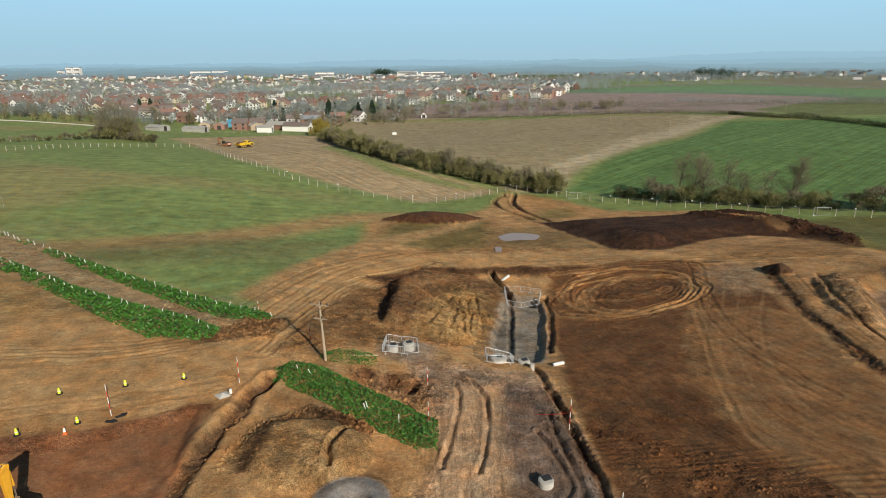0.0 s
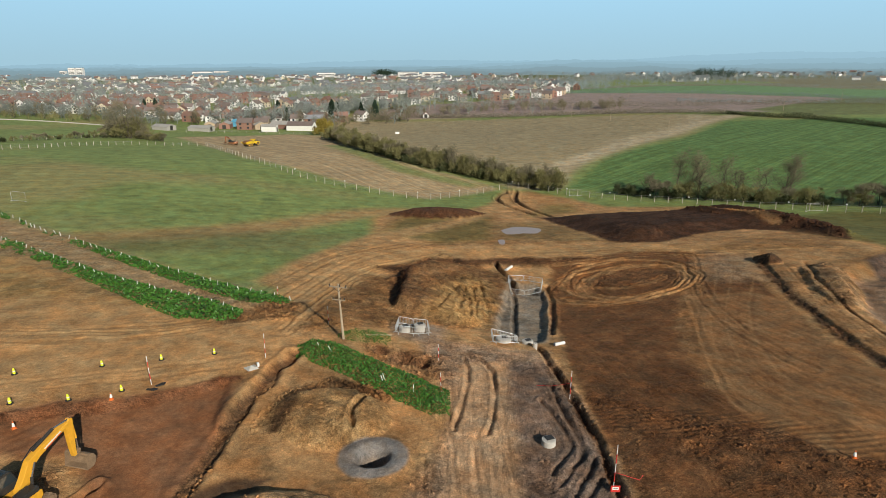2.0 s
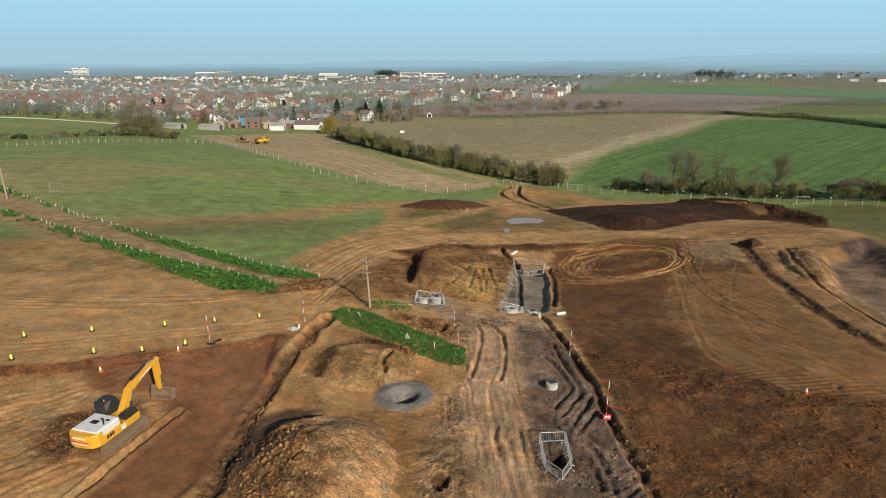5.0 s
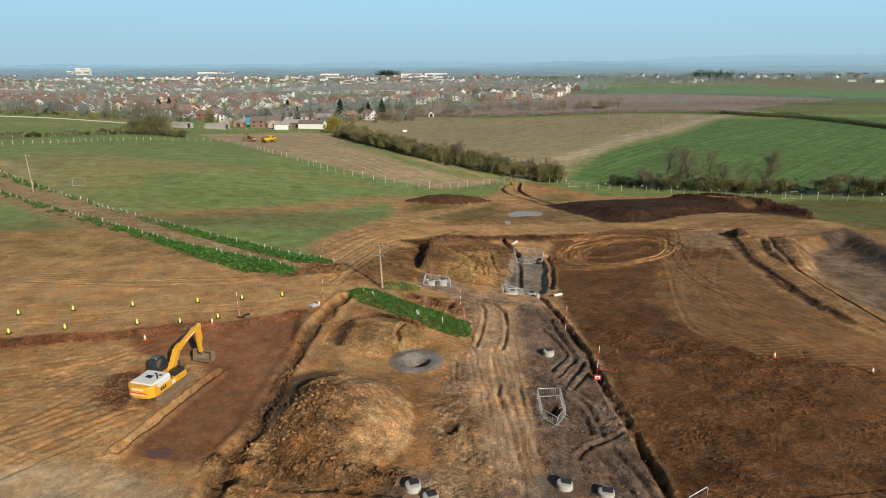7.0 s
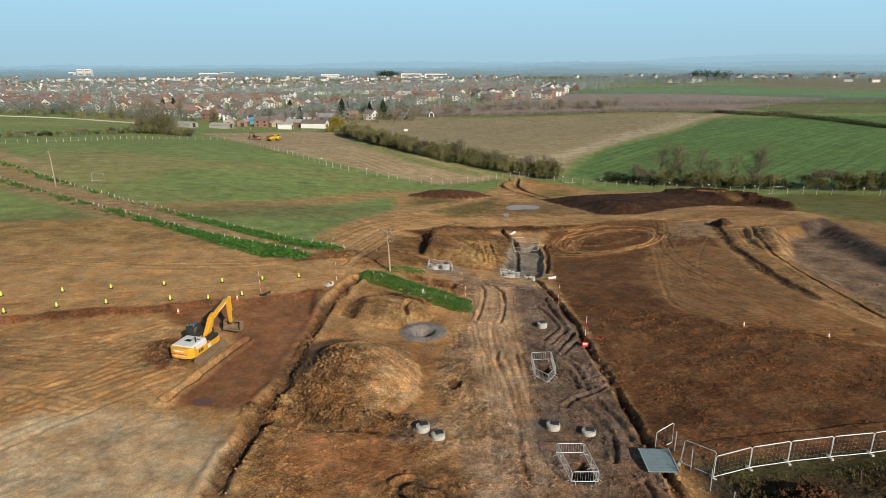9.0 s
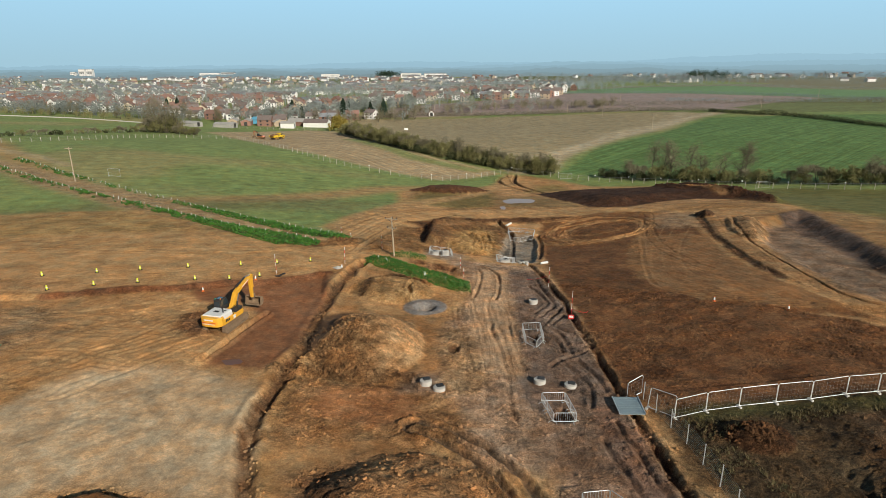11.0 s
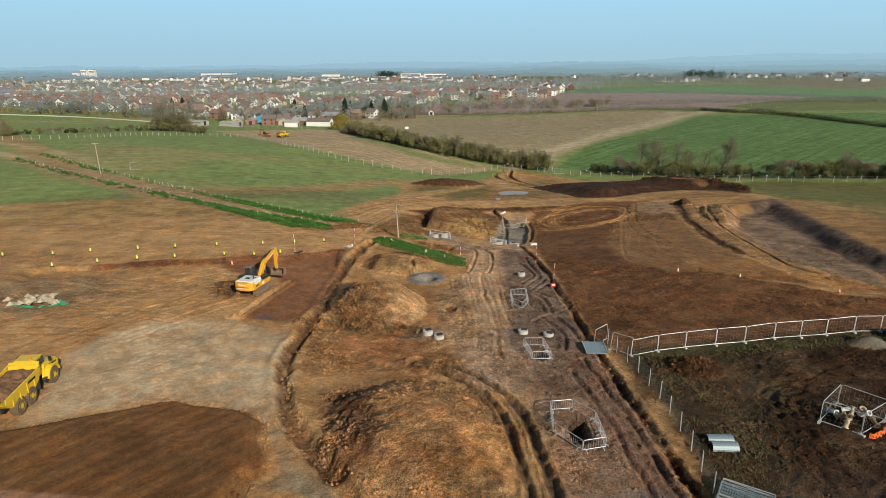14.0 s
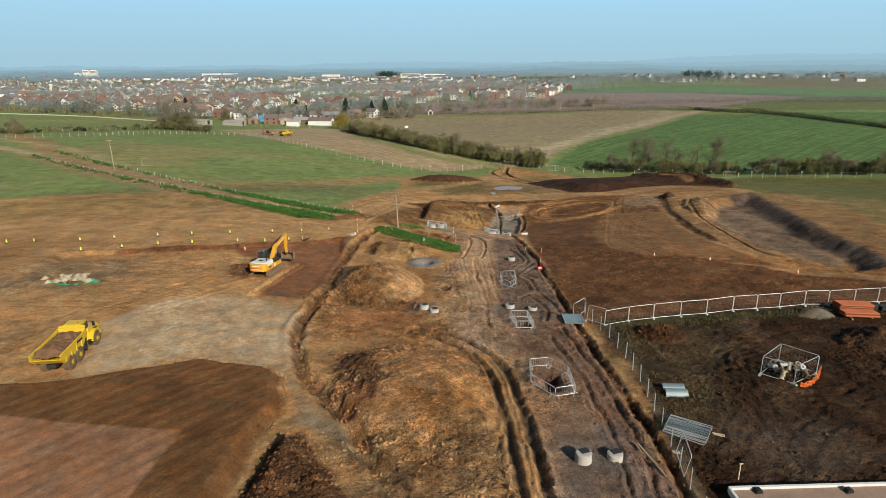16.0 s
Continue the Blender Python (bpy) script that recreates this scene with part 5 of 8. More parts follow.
def dump_truck(at, rz, label):
    """Articulated six-wheel dump truck; forward is +y."""
    root = thing("dump_truck", at, rz, label, "dump truck")
    for x in (-1.12, 1.12):
        for y in (-2.9, -1.15, 2.9):
            wheel(root, (x, y, 0.82), 0.82, 0.66)
    part("rear_frame", Geo().box((0, -1.6, 1.0), (0.9, 5.2, 0.4)).box((0, -2.0, 0.85), (1.7, 2.2, 0.25)), M_DARKSTEEL, root)
    part("front_frame", Geo().box((0, 2.6, 0.95), (1.0, 3.6, 0.5)).lathe([(0.0, 0.6), (0.35, 0.6), (0.35, 1.4), (0.0, 1.4)], 14, Matrix.Translation((0, 1.05, 0))), M_DARKSTEEL, root)
    # tipping body: sloped floor, flared sides, high headboard
    g = Geo()
    side = [(-5.0, 2.05), (-4.2, 1.35), (-0.2, 1.25), (0.45, 1.7), (0.75, 2.75), (0.0, 2.75), (-4.95, 2.5)]
    for s in (-1, 1):
        lo = [(s * 1.30, y, z) for y, z in side]
        hi = [(s * (1.30 + 0.05), y, z) for y, z in side]
        n = len(side)
        vs = [(x + (s * 0.13 if z > 2 else 0), y, z) for x, y, z in lo + hi]
        g.add(vs, [tuple(range(n)), tuple(range(2 * n - 1, n - 1, -1))] + [(i, (i + 1) % n, n + (i + 1) % n, n + i) for i in range(n)])
    g.prism([(-5.0, 2.05), (-4.2, 1.35), (-0.2, 1.25), (0.45, 1.7), (0.8, 2.95), (0.72, 2.95), (0.36, 1.78), (-0.24, 1.34), (-4.16, 1.44), (-4.95, 2.1)], -1.32, 1.32, "x")
    body = part("dump_body", g, M_LEMON, root, "yellow tipping body with muddy floor", bevel=0.02)
    for s in (-1, 1):
        part("top_rail", Geo().tube([(s * 1.47, -4.98, 2.52), (s * 1.47, 0.1, 2.78), (s * 1.4, 0.78, 2.95)], 0.07, 6), M_LEMON, body)
        for k in range(4):
            part("side_rib", Geo().box((s * 1.43, -3.9 + 1.15 * k, 1.95), (0.08, 0.12, 1.15)), M_LEMON, body)
    part("headboard_rail", Geo().tube([(-1.4, 0.78, 2.97), (1.4, 0.78, 2.97)], 0.07, 6), M_LEMON, body)
    part("spill_guard", Geo().prism([(0.72, 2.95), (0.78, 2.95), (1.05, 3.2), (1.0, 3.22)], -1.35, 1.35, "x"), M_LEMON, body)
    part("lettering_bar", Geo().box((1.49, -0.9, 2.3), (0.012, 1.2, 0.22)), M_BLACK, body)
    part("mudflap", Geo().box((1.15, 0.25, 1.15), (0.62, 0.05, 0.9)), M_DARKSTEEL, root)
    part("mudflap", Geo().box((-1.15, 0.25, 1.15), (0.62, 0.05, 0.9)), M_DARKSTEEL, root)
    # heaped soil
    gx, gy, vs, fs = 17, 29, [], []
    for j in range(gy):
        for i in range(gx):
            x, y = -1.36 + 2.72 * i / (gx - 1), -4.7 + 5.2 * j / (gy - 1)
            e = min(i, gx - 1 - i, j, gy - 1 - j) / 5
            z = 2.45 + 0.75 * min(e, 1) ** 0.7 * (0.75 + 0.25 * math.sin(1.3 * y + 1)) + 0.28 * noise.noise((x * 1.7, y * 1.7, 3)) + 0.1 * noise.noise((x * 5, y * 5, 7))
            vs.append((x, y, z - (0.25 if y < -4.2 else 0)))
    for j in range(gy - 1):
        for i in range(gx - 1):
            a = j * gx + i
            fs.append((a, a + 1, a + gx + 1, a + gx))
    part("soil_load", Geo().add(vs, fs), M_SOIL, root, "heaped brown soil load")
    # tractor unit
    hood = [(2.1, 1.35), (4.55, 1.15), (4.75, 1.35), (4.7, 1.75), (4.3, 2.15), (2.1, 2.35)]
    bonnet = part("bonnet", Geo().prism(hood, -1.0, 1.0, "x"), M_LEMON, root, bevel=0.08)
    part("grille", Geo().prism([(4.78, 1.3), (4.8, 1.3), (4.73, 1.75), (4.71, 1.75)], -0.75, 0.75, "x"), M_DARKSTEEL, bonnet)
    part("bonnet_stripe", Geo().prism([(2.9, 1.75), (4.3, 1.6), (4.25, 1.75), (2.9, 1.95)], 1.004, 1.012, "x"), M_DARKSTEEL, bonnet)
    for s in (-1, 1):
        arch = [(2.9 + 1.1 * math.cos(a), 0.82 + 1.1 * math.sin(a)) for a in np.linspace(radians(10), radians(175), 10)]
        arch += [(2.9 + 0.98 * math.cos(a), 0.82 + 0.98 * math.sin(a)) for a in np.linspace(radians(175), radians(10), 10)]
        part("mudguard", Geo().prism(arch, min(s * 0.8, s * 1.48), max(s * 0.8, s * 1.48), "x"), M_LEMON, root)
        part("headlight", Geo().box((s * 0.8, 4.74, 1.5), (0.25, 0.06, 0.14)), M_WHITE, bonnet)
        part("step_plate", Geo().box((s * 1.2, 1.75, 0.75), (0.35, 0.6, 0.06)).box((s * 1.2, 1.75, 1.1), (0.35, 0.6, 0.06)), M_DARKSTEEL, root)
        part("mirror_arm", Geo().tube([(s * 0.8, 2.2, 3.0), (s * 1.45, 2.55, 3.0), (s * 1.45, 2.55, 2.5)], 0.025, 5), M_DARKSTEEL, root)
        part("mirror", Geo().box((s * 1.45, 2.56, 2.72), (0.28, 0.08, 0.48)), M_BLACK, root)
    cab = part("cab", Geo().prism([(1.15, 1.4), (2.35, 1.4), (2.45, 2.3), (2.2, 3.2), (1.2, 3.2)], -0.85, 0.85, "x"), M_LEMON, root, bevel=0.06)
    part("cab_roof", Geo().box((0, 1.68, 3.26), (1.86, 1.35, 0.12)), M_LEMON, cab, bevel=0.04)
    for s in (-1, 1):
        part("side_window", Geo().prism([(1.25, 2.25), (1.7, 2.25), (1.7, 3.05), (1.27, 3.05)], s * 0.858 - 0.003, s * 0.858 + 0.003, "x"), M_GLASS, cab)
        part("side_window", Geo().prism([(1.78, 2.2), (2.38, 2.25), (2.18, 3.05), (1.78, 3.05)], s * 0.858 - 0.003, s * 0.858 + 0.003, "x"), M_GLASS, cab)
    part("windscreen", Geo().prism([(2.46, 2.35), (2.47, 2.35), (2.24, 3.12), (2.23, 3.12)], -0.78, 0.78, "x"), M_GLASS, cab)
    part("rear_window", Geo().prism([(1.14, 2.2), (1.15, 2.2), (1.19, 3.05), (1.18, 3.05)], -0.7, 0.7, "x"), M_GLASS, cab)
    part("beacon", Geo().lathe([(0.0, 0.0), (0.08, 0.0), (0.07, 0.16), (0.0, 0.18)], 10, Matrix.Translation((0.5, 1.3, 3.32))), M_ORANGE, cab)
    part("exhaust", Geo().tube([(0.7, 2.7, 2.2), (0.7, 2.7, 2.95)], 0.08, 8), M_DARKSTEEL, bonnet)
    return root


excavator((-40.2, -11.5, ground_z(-40.2, -11.5) + 0.02), -13, -15, M_YELLOW, M_WHITE, "yellow tracked excavator with white hood digging on red scraped earth")
dump_truck((-52.6, -43.0, ground_z(-52.6, -43.0) + 0.05), 6, "yellow articulated dump truck loaded with brown soil on the haul area")
excavator((-112, 249, ground_z(-112, 249)), 60, 60, M_RUST, M_DARKSTEEL, "rust-orange tracked excavator far off on the stubble field", s=0.85)
dump_truck((-101.5, 245, ground_z(-101.5, 245)), -25, "yellow dump truck parked far off on the stubble field")

# ---- concrete chambers ----
def chamber(at, r=0.78, h=0.8, lid=True, label="pale concrete manhole ring with a dark square cover", rz=20):
    root = thing("manhole_ring", at, rz, label, "manhole ring", "concrete manhole rings")
    part("ring", Geo().lathe([(r - 0.12, -0.3), (r, -0.3), (r, h - 0.04), (r - 0.03, h), (r - 0.13, h), (r - 0.13, -0.3)], 24), M_CONCRETE, root, smooth=False)
    if lid:
        part("cover_slab", Geo().lathe([(0.0, h - 0.12), (r - 0.13, h - 0.12), (r - 0.13, h + 0.03), (0.0, h + 0.03)], 24), M_CONCRETE, root)
        part("hatch", Geo().box((0.12, 0.12, h + 0.07), (0.75, 0.62, 0.07)), M_DARKSTEEL, root, "black square access cover", bevel=0.015)
    return root


def on(x, y, dz=0.0):
    return (x, y, ground_z(x, y) + dz)


chamber(on(0.0, 0.2), 0.64, 0.55)
chamber(on(-14.9, -24.9), 0.63, 0.5)
chamber(on(-13.5, -26.1), 0.63, 0.38)
chamber(on(-3.0, -24.7), 0.63, 0.5, rz=-12)
chamber(on(0.0, -25.7), 0.63, 0.34, rz=-12)
chamber(on(-1.2, -61.2), 0.66, 0.8)
chamber(on(1.4, -60.9), 0.63, 0.38)
chamber(on(-1.5, 25.6), 1.0, 0.55, rz=0)
chamber(on(1.6, 25.2), 0.75, 0.35)
chamber(on(-14.5, 25.6), 0.7, 0.7)
chamber(on(-12.6, 26.6), 0.75, 0.9)
chamber(on(2.3, 23.4), 0.3, 0.8, False, "slim pale concrete pipe end standing upright")


# ---- barriers and site fences ----
_bars = {}


def barrier(a, b, h=1.1):
    """A steel pedestrian barrier between two ground points."""
    ln = math.hypot(b[0] - a[0], b[1] - a[1])
    za, zb = ground_z(*a), ground_z(*b)
    rz = math.degrees(math.atan2(b[1] - a[1], b[0] - a[0]))
    root = thing("barrier", (a[0], a[1], za + 0.02), rz, "galvanised steel pedestrian barrier round an excavation", "barrier", "steel barriers round the holes")
    dz = zb - za
    ln -= 0.06
    part("frame", Geo().tube([(0, 0, 0.2), (0, 0, h - 0.1), (0.1, 0, h), (ln - 0.1, 0, h + dz), (ln, 0, h - 0.1 + dz), (ln, 0, 0.2 + dz), (0, 0, 0.2)], 0.032, 6), M_GALV, root)
    if "bar" not in _bars:
        _bars["bar"] = Geo().tube([(0, 0, 0), (0, 0, h - 0.2)], 0.012, 4).mesh("bar", M_GALV)
        _bars["foot"] = Geo().tube([(0, -0.35, -0.02), (0, -0.28, 0.1), (0, 0, 0.22), (0, 0.28, 0.1), (0, 0.35, -0.02)], 0.025, 5).mesh("foot", M_GALV)
    n = max(3, int(ln / 0.2))
    for k in range(1, n):
        p = part("bar", _bars["bar"], None, root)
        p.location = (ln * k / n, 0, 0.2 + dz * k / n)
    for u in (0.12, 0.88):
        p = part("foot", _bars["foot"], None, root)
        p.location = (ln * u, 0, dz * u)
    return root


def barrier_ring(pts, closed=True, span=2.3):
    ends = list(pts) + ([pts[0]] if closed else [])
    for a, b in zip(ends, ends[1:]):
        n = max(1, round(math.hypot(b[0] - a[0], b[1] - a[1]) / span))
        for k in range(n):
            barrier(tuple(a[i] + (b[i] - a[i]) * k / n for i in (0, 1)), tuple(a[i] + (b[i] - a[i]) * (k + 1) / n for i in (0, 1)))


barrier_ring([(-3.0, -10.4), (-0.7, -10.4), (-0.9, -14.2)], False)
barrier_ring([(-0.9, -14.2), (-2.0, -15.9), (-3.1, -14.3), (-3.0, -10.4)], False)
barrier_ring([(-3.5, -28.9), (-1.2, -28.9), (-1.0, -33.0), (-3.1, -33.0)])
barrier_ring([(-3.1, -44.4), (-1.0, -44.2), (0.5, -46.6), (0.4, -50.6), (-1.6, -51.0), (-3.5, -48.2)])
barrier_ring([(-3.0, 24.4), (-3.0, 27.4), (0.2, 27.6), (0.2, 24.6)])
barrier_ring([(-15.6, 24.4), (-15.4, 28.0), (-11.6, 28.2), (-11.3, 25.4), (-13.0, 24.4)])
barrier_ring([(2.2, 54.6), (2.4, 51.2), (4.6, 49.8), (7.4, 50.0), (8.2, 53.2), (5.0, 55.0)])


def mesh_panel(a, b, h=2.0, frame_mat=M_GALV, label="tall welded-mesh site fence panel with pale tube frame", step_x=0.34, lean=0.0):
    ln = math.hypot(b[0] - a[0], b[1] - a[1]) - 0.06
    za, zb = ground_z(*a), ground_z(*b)
    rz = math.degrees(math.atan2(b[1] - a[1], b[0] - a[0]))
    root = thing("site_fence", (a[0], a[1], za + 0.04), rz, label, "site fence", "mesh site fences")
    dz = zb - za
    part("frame", Geo().tube([(0, 0, 0.1), (0, lean, h - 0.12), (0.12, lean, h), (ln - 0.12, lean, h + dz), (ln, lean, h - 0.12 + dz), (ln, 0, 0.1 + dz), (0, 0, 0.12)], 0.036, 6), frame_mat, root)
    g = Geo()
    n = int(ln / step_x)
    for k in range(1, n):
        x = ln * k / n
        g.tube([(x, 0, 0.12 + dz * x / ln), (x, lean, h - 0.03 + dz * x / ln)], 0.0038, 3, cap=False)
    for k in range(1, 5):
        z = 0.1 + (h - 0.1) * k / 5
        g.tube([(0, lean * k / 5, z), (ln, lean * k / 5, z + dz)], 0.0038, 3, cap=False)
    part("wire_mesh", g, M_MESHWIRE, root)
    part("foot_block", Geo().prism([(-0.35, -0.1), (0.35, -0.1), (0.3, 0.1), (-0.3, 0.1)], -0.11, 0.11, "x"), M_CONCRETE, root)
    return root


def panel_run(pts, span, **kw):
    line = spline(pts, 0.5)
    ends, run, acc = [line[0]], 0.0, 0.0
    for p, q in zip(line, line[1:]):
        acc += math.hypot(q[0] - p[0], q[1] - p[1])
        if acc >= span:
            ends.append(q)
            acc = 0.0
    for a, b in zip(ends, ends[1:]):
        mesh_panel(a, b, **kw)


M_PALETUBE = material("pale_grey_tube", (0.74, 0.74, 0.70), 0.45, 0.1, vary=0.08)
panel_run([(8.0, -32.8), (12.5, -31.6), (19.5, -30.8), (32, -29.6), (44, -28.8), (62, -28.0)], 3.1, frame_mat=M_PALETUBE)
for a, b in (((19.8, -47.7), (22.0, -49.8)), ((22.0, -49.8), (25.4, -47.8)), ((25.4, -47.8), (23.2, -44.8)), ((23.2, -44.8), (19.8, -47.7))):
    mesh_panel(a, b)
mesh_panel((44.5, -35.0), (44.0, -32.0))
mesh_panel((44.5, -35.0), (47.4, -36.2))

# low green mesh fence along the ditch
def wire_fence(name, pts, spacing, h, post_r, post_mat, wire_mat, label, rails, group="", square=False, lean=0.0, lamps=0):
    root = thing(name, (0, 0, 0), 0, label, "fence", group)
    line = spline(pts, 1.0)
    marks, acc = [line[0]], 0.0
    for p, q in zip(line, line[1:]):
        acc += math.hypot(q[0] - p[0], q[1] - p[1])
        if acc >= spacing:
            marks.append(q)
            acc = 0.0
    rnd = random.Random(len(pts) * 7 + int(h * 10))
    post = Geo().box((0, 0, h / 2 - 0.1), (2 * post_r, 2 * post_r, h + 0.2)).mesh("post", post_mat) if square else Geo().tube([(0, 0, -0.2), (0, 0, h)], post_r, 6).mesh("post", post_mat)
    for i, (x, y) in enumerate(marks):
        p = part("post", post, None, root)
        p.matrix_world = pose(x, y, ground_z(x, y), rnd.uniform(-2, 2) + lean, rnd.uniform(-2, 2), rnd.uniform(0, 90))
    for z, r in rails:
        part("wire", Geo().tube([(x, y, ground_z(x, y) + z * h) for x, y in marks], r, 3, cap=False), wire_mat, root)
    return root, marks


M_GREENMESH = material("green_coated_mesh", (0.22, 0.30, 0.25), 0.55, 0.2, vary=0.15)
run = spline([(6.4, -29.0), (6.8, -32.4), (7.3, -36.0), (7.6, -41.5), (7.5, -46), (7.3, -50.3), (6.8, -55), (6.4, -59.5), (5.9, -64), (5.6, -70)], 0.6)
wire_fence("mesh_fence", run, 2.6, 1.9, 0.045, M_GALV, M_GREENMESH, "grey posts with sagging green wire mesh beside the ditch", [(0.05 + 0.095 * k, 0.007) for k in range(11)])
mesh_panel((5.0, -28.4), (6.6, -28.0), label="loose steel mesh panel beside the ditch crossing")
mesh_panel((6.2, -30.8), (8.0, -32.6), label="leaning steel mesh panel beside the ditch crossing", lean=0.4)
mesh_panel((6.5, -60.4), (5.9, -63.6), label="leaning steel mesh panel beside the trench", lean=0.35)

# ditch crossing plate
g = Geo()
z0 = max(ground_z(3.2, -30.4), ground_z(6.0, -30.4)) + 0.12
root = thing("trench_plate", (4.6, -30.5, z0), 0, "blue-grey ribbed plate bridging the ditch", "trench plate")
part("deck", Geo().prism([(-1.25, 1.55), (1.25, 1.45), (1.05, -1.5), (-1.35, -1.45)], -0.05, 0.05, "z"), M_PLATE, root, bevel=0.01)
for x0, x1 in ((-1.25, -1.35), (1.25, 1.05)):
    part("edge_rail", Geo().tube([(x0, 1.5, 0.08), (x1, -1.48, 0.08)], 0.06, 6), M_GALV, root)
for k in range(7):
    part("rib", Geo().box((-0.05, -1.2 + 0.4 * k, 0.058), (2.3, 0.05, 0.016)), M_PLATE, root)

# ---- small site things ----
def cone(at, label="orange and white traffic cone", s=1.0):
    root = thing("traffic_cone", at, random.uniform(0, 90), label, "traffic cone", "traffic cones")
    part("base", Geo().box((0, 0, 0.03), (0.46 * s, 0.46 * s, 0.06)), M_ORANGE, root, bevel=0.02)
    part("body", Geo().lathe([(0.19 * s, 0.05), (0.14 * s, 0.3 * s), (0.055 * s, 0.85 * s), (0.0, 0.86 * s)], 14), M_ORANGE, root, smooth=True)
    part("sleeve", Geo().lathe([(0.155 * s, 0.28 * s), (0.075 * s, 0.72 * s), (0.07 * s, 0.72 * s)], 14), M_WHITE, root, "white reflective sleeve", smooth=True)


for x, y in ((23.6, -5.2), (31.0, -9.8), (41.2, -16.8), (-41.2, 4.2), (-47.3, -0.5)):
    cone(on(x, y), s=0.85)


def bollard(at):
    root = thing("safety_bollard", at, random.uniform(0, 90), "lime yellow safety bollard on a black rubber base", "bollard", "yellow bollards")
    part("base", Geo().lathe([(0.0, 0.0), (0.30, 0.0), (0.28, 0.08), (0.0, 0.1)], 8), M_BLACK, root)
    part("body", Geo().lathe([(0.14, 0.08), (0.13, 0.4), (0.08, 0.66), (0.0, 0.68)], 12), M_HIVIS, root, smooth=True)
    part("band", Geo().lathe([(0.142, 0.3), (0.138, 0.4)], 12), M_WHITE, root)


for x, y in ((-41.1, 5.9), (-44.9, 3.6), (-49.5, 2.4), (-56.7, 0.0), (-61.8, -2.0), (-66.9, -4.2), (-72.6, -6.4), (-35.2, 14.6), (-40.2, 12.6), (-45.4, 10.4), (-52.6, 7.6), (-58.8, 5.2),
             (-64.2, 3.2), (-71.0, 1.2), (-76.2, -0.4), (-83.6, -1.4), (-88.0, -2.0)):
    bollard(on(x, y))


def ranging_pole(at, h=2.6, tilt=2.0):
    root = thing("ranging_pole", at, random.uniform(0, 360), "thin red and white survey ranging pole", "survey pole", "survey poles")
    root.matrix_world = pose(*at, tilt, 0, random.uniform(0, 360))
    for k in range(5):
        part("section", Geo().tube([(0, 0, h * k / 5), (0, 0, h * (k + 1) / 5)], 0.035, 6), M_RED if k % 2 else M_WHITE, root)


for x, y, h in ((-38.9, 7.4, 3.2), (-29.4, 14.3, 3.0), (-33.1, 33.8, 2.0), (-24.2, 24.6, 2.6), (-10.0, 17.0, 2.2), (-9.7, 9.2, 2.6), (3.8, 9.2, 3.4), (4.2, -5.8, 4.2)):
    ranging_pole(on(x, y), h)
root = thing("notice_board", on(4.0, -6.9), 0, "small red and white warning board beside a survey pole", "sign")
part("panel", Geo().box((0, 0, 0.55), (0.75, 0.04, 0.6)), M_RED, root, bevel=0.01)
part("white_field", Geo().box((0, -0.024, 0.6), (0.5, 0.008, 0.26)), M_WHITE, root)
part("lettering_bar", Geo().box((0, -0.03, 0.58), (0.36, 0.008, 0.05)), M_BLACK, root)
part("stake", Geo().box((0, 0.04, 0.3), (0.06, 0.04, 0.7)), M_TIMBER, root)
solo("barrier_tape", Geo().tube([(0, 0, 1.6), (1.8, -0.6, 1.35), (2.2, -0.2, 1.5)], 0.03, 4), M_RED, on(4.3, -5.6), 0, "red tape strung from a survey pole", "tape")
solo("barrier_tape", Geo().tube([(0, 0, 1.9), (-1.8, 1.0, 1.0), (-3.2, 2.0, 0.5)], 0.025, 4), M_RED, on(3.8, 9.2), 0, "red tape strung from a survey pole", "tape")

for x, y, rz, ln, r in ((5.6, 24.2, 22, 1.5, 0.22), (3.0, 60.6, 58, 2.6, 0.24)):
    solo("plastic_pipe", Geo().lathe([(r, 0), (r, ln), (r * 0.88, ln), (r * 0.88, 0), (r, 0)], 16, Matrix.Translation((-ln / 2, 0, r)), "x"), M_WHITE, on(x, y, 0.02), rz, "white plastic pipe end lying on the earth", "pipe")
g = Geo()
for k in range(2):
    arc = [(0.55 * math.cos(a), 0.55 * math.sin(a)) for a in np.linspace(0.0, math.pi, 12)]
    arc += [(0.52 * math.cos(a), 0.52 * math.sin(a)) for a in np.linspace(math.pi, 0.0, 12)]
    solo("trough", Geo().prism(arc, -1.05, 1.05, "x", Matrix.Translation((0, 0.5 - 0.95 * k, 0.02))), M_PLATE, on(10.0, -50.6), -3, "blue-grey half-round drainage trough lying upturned", "trough", "drainage troughs")


def flat_panel(at, rz, tilt):
    root = thing("spare_fence", at, rz, "spare mesh fence panel lying flat in a stack", "site fence", "stacked site fences")
    root.matrix_world = pose(*at, tilt, 0, rz)
    part("frame", Geo().tube([(-1.7, -0.95, 0), (1.7, -0.95, 0), (1.7, 0.95, 0), (-1.7, 0.95, 0), (-1.7, -0.95, 0)], 0.035, 6), M_GALV, root)
    g = Geo()
    for k in range(1, 20):
        g.tube([(-1.7 + 0.17 * k, -0.95, 0), (-1.7 + 0.17 * k, 0.95, 0)], 0.012, 3, cap=False)
    for k in range(1, 5):
        g.tube([(-1.7, -0.95 + 0.38 * k, 0), (1.7, -0.95 + 0.38 * k, 0)], 0.012, 3, cap=False)
    part("wire_mesh", g, M_PLATE, root)


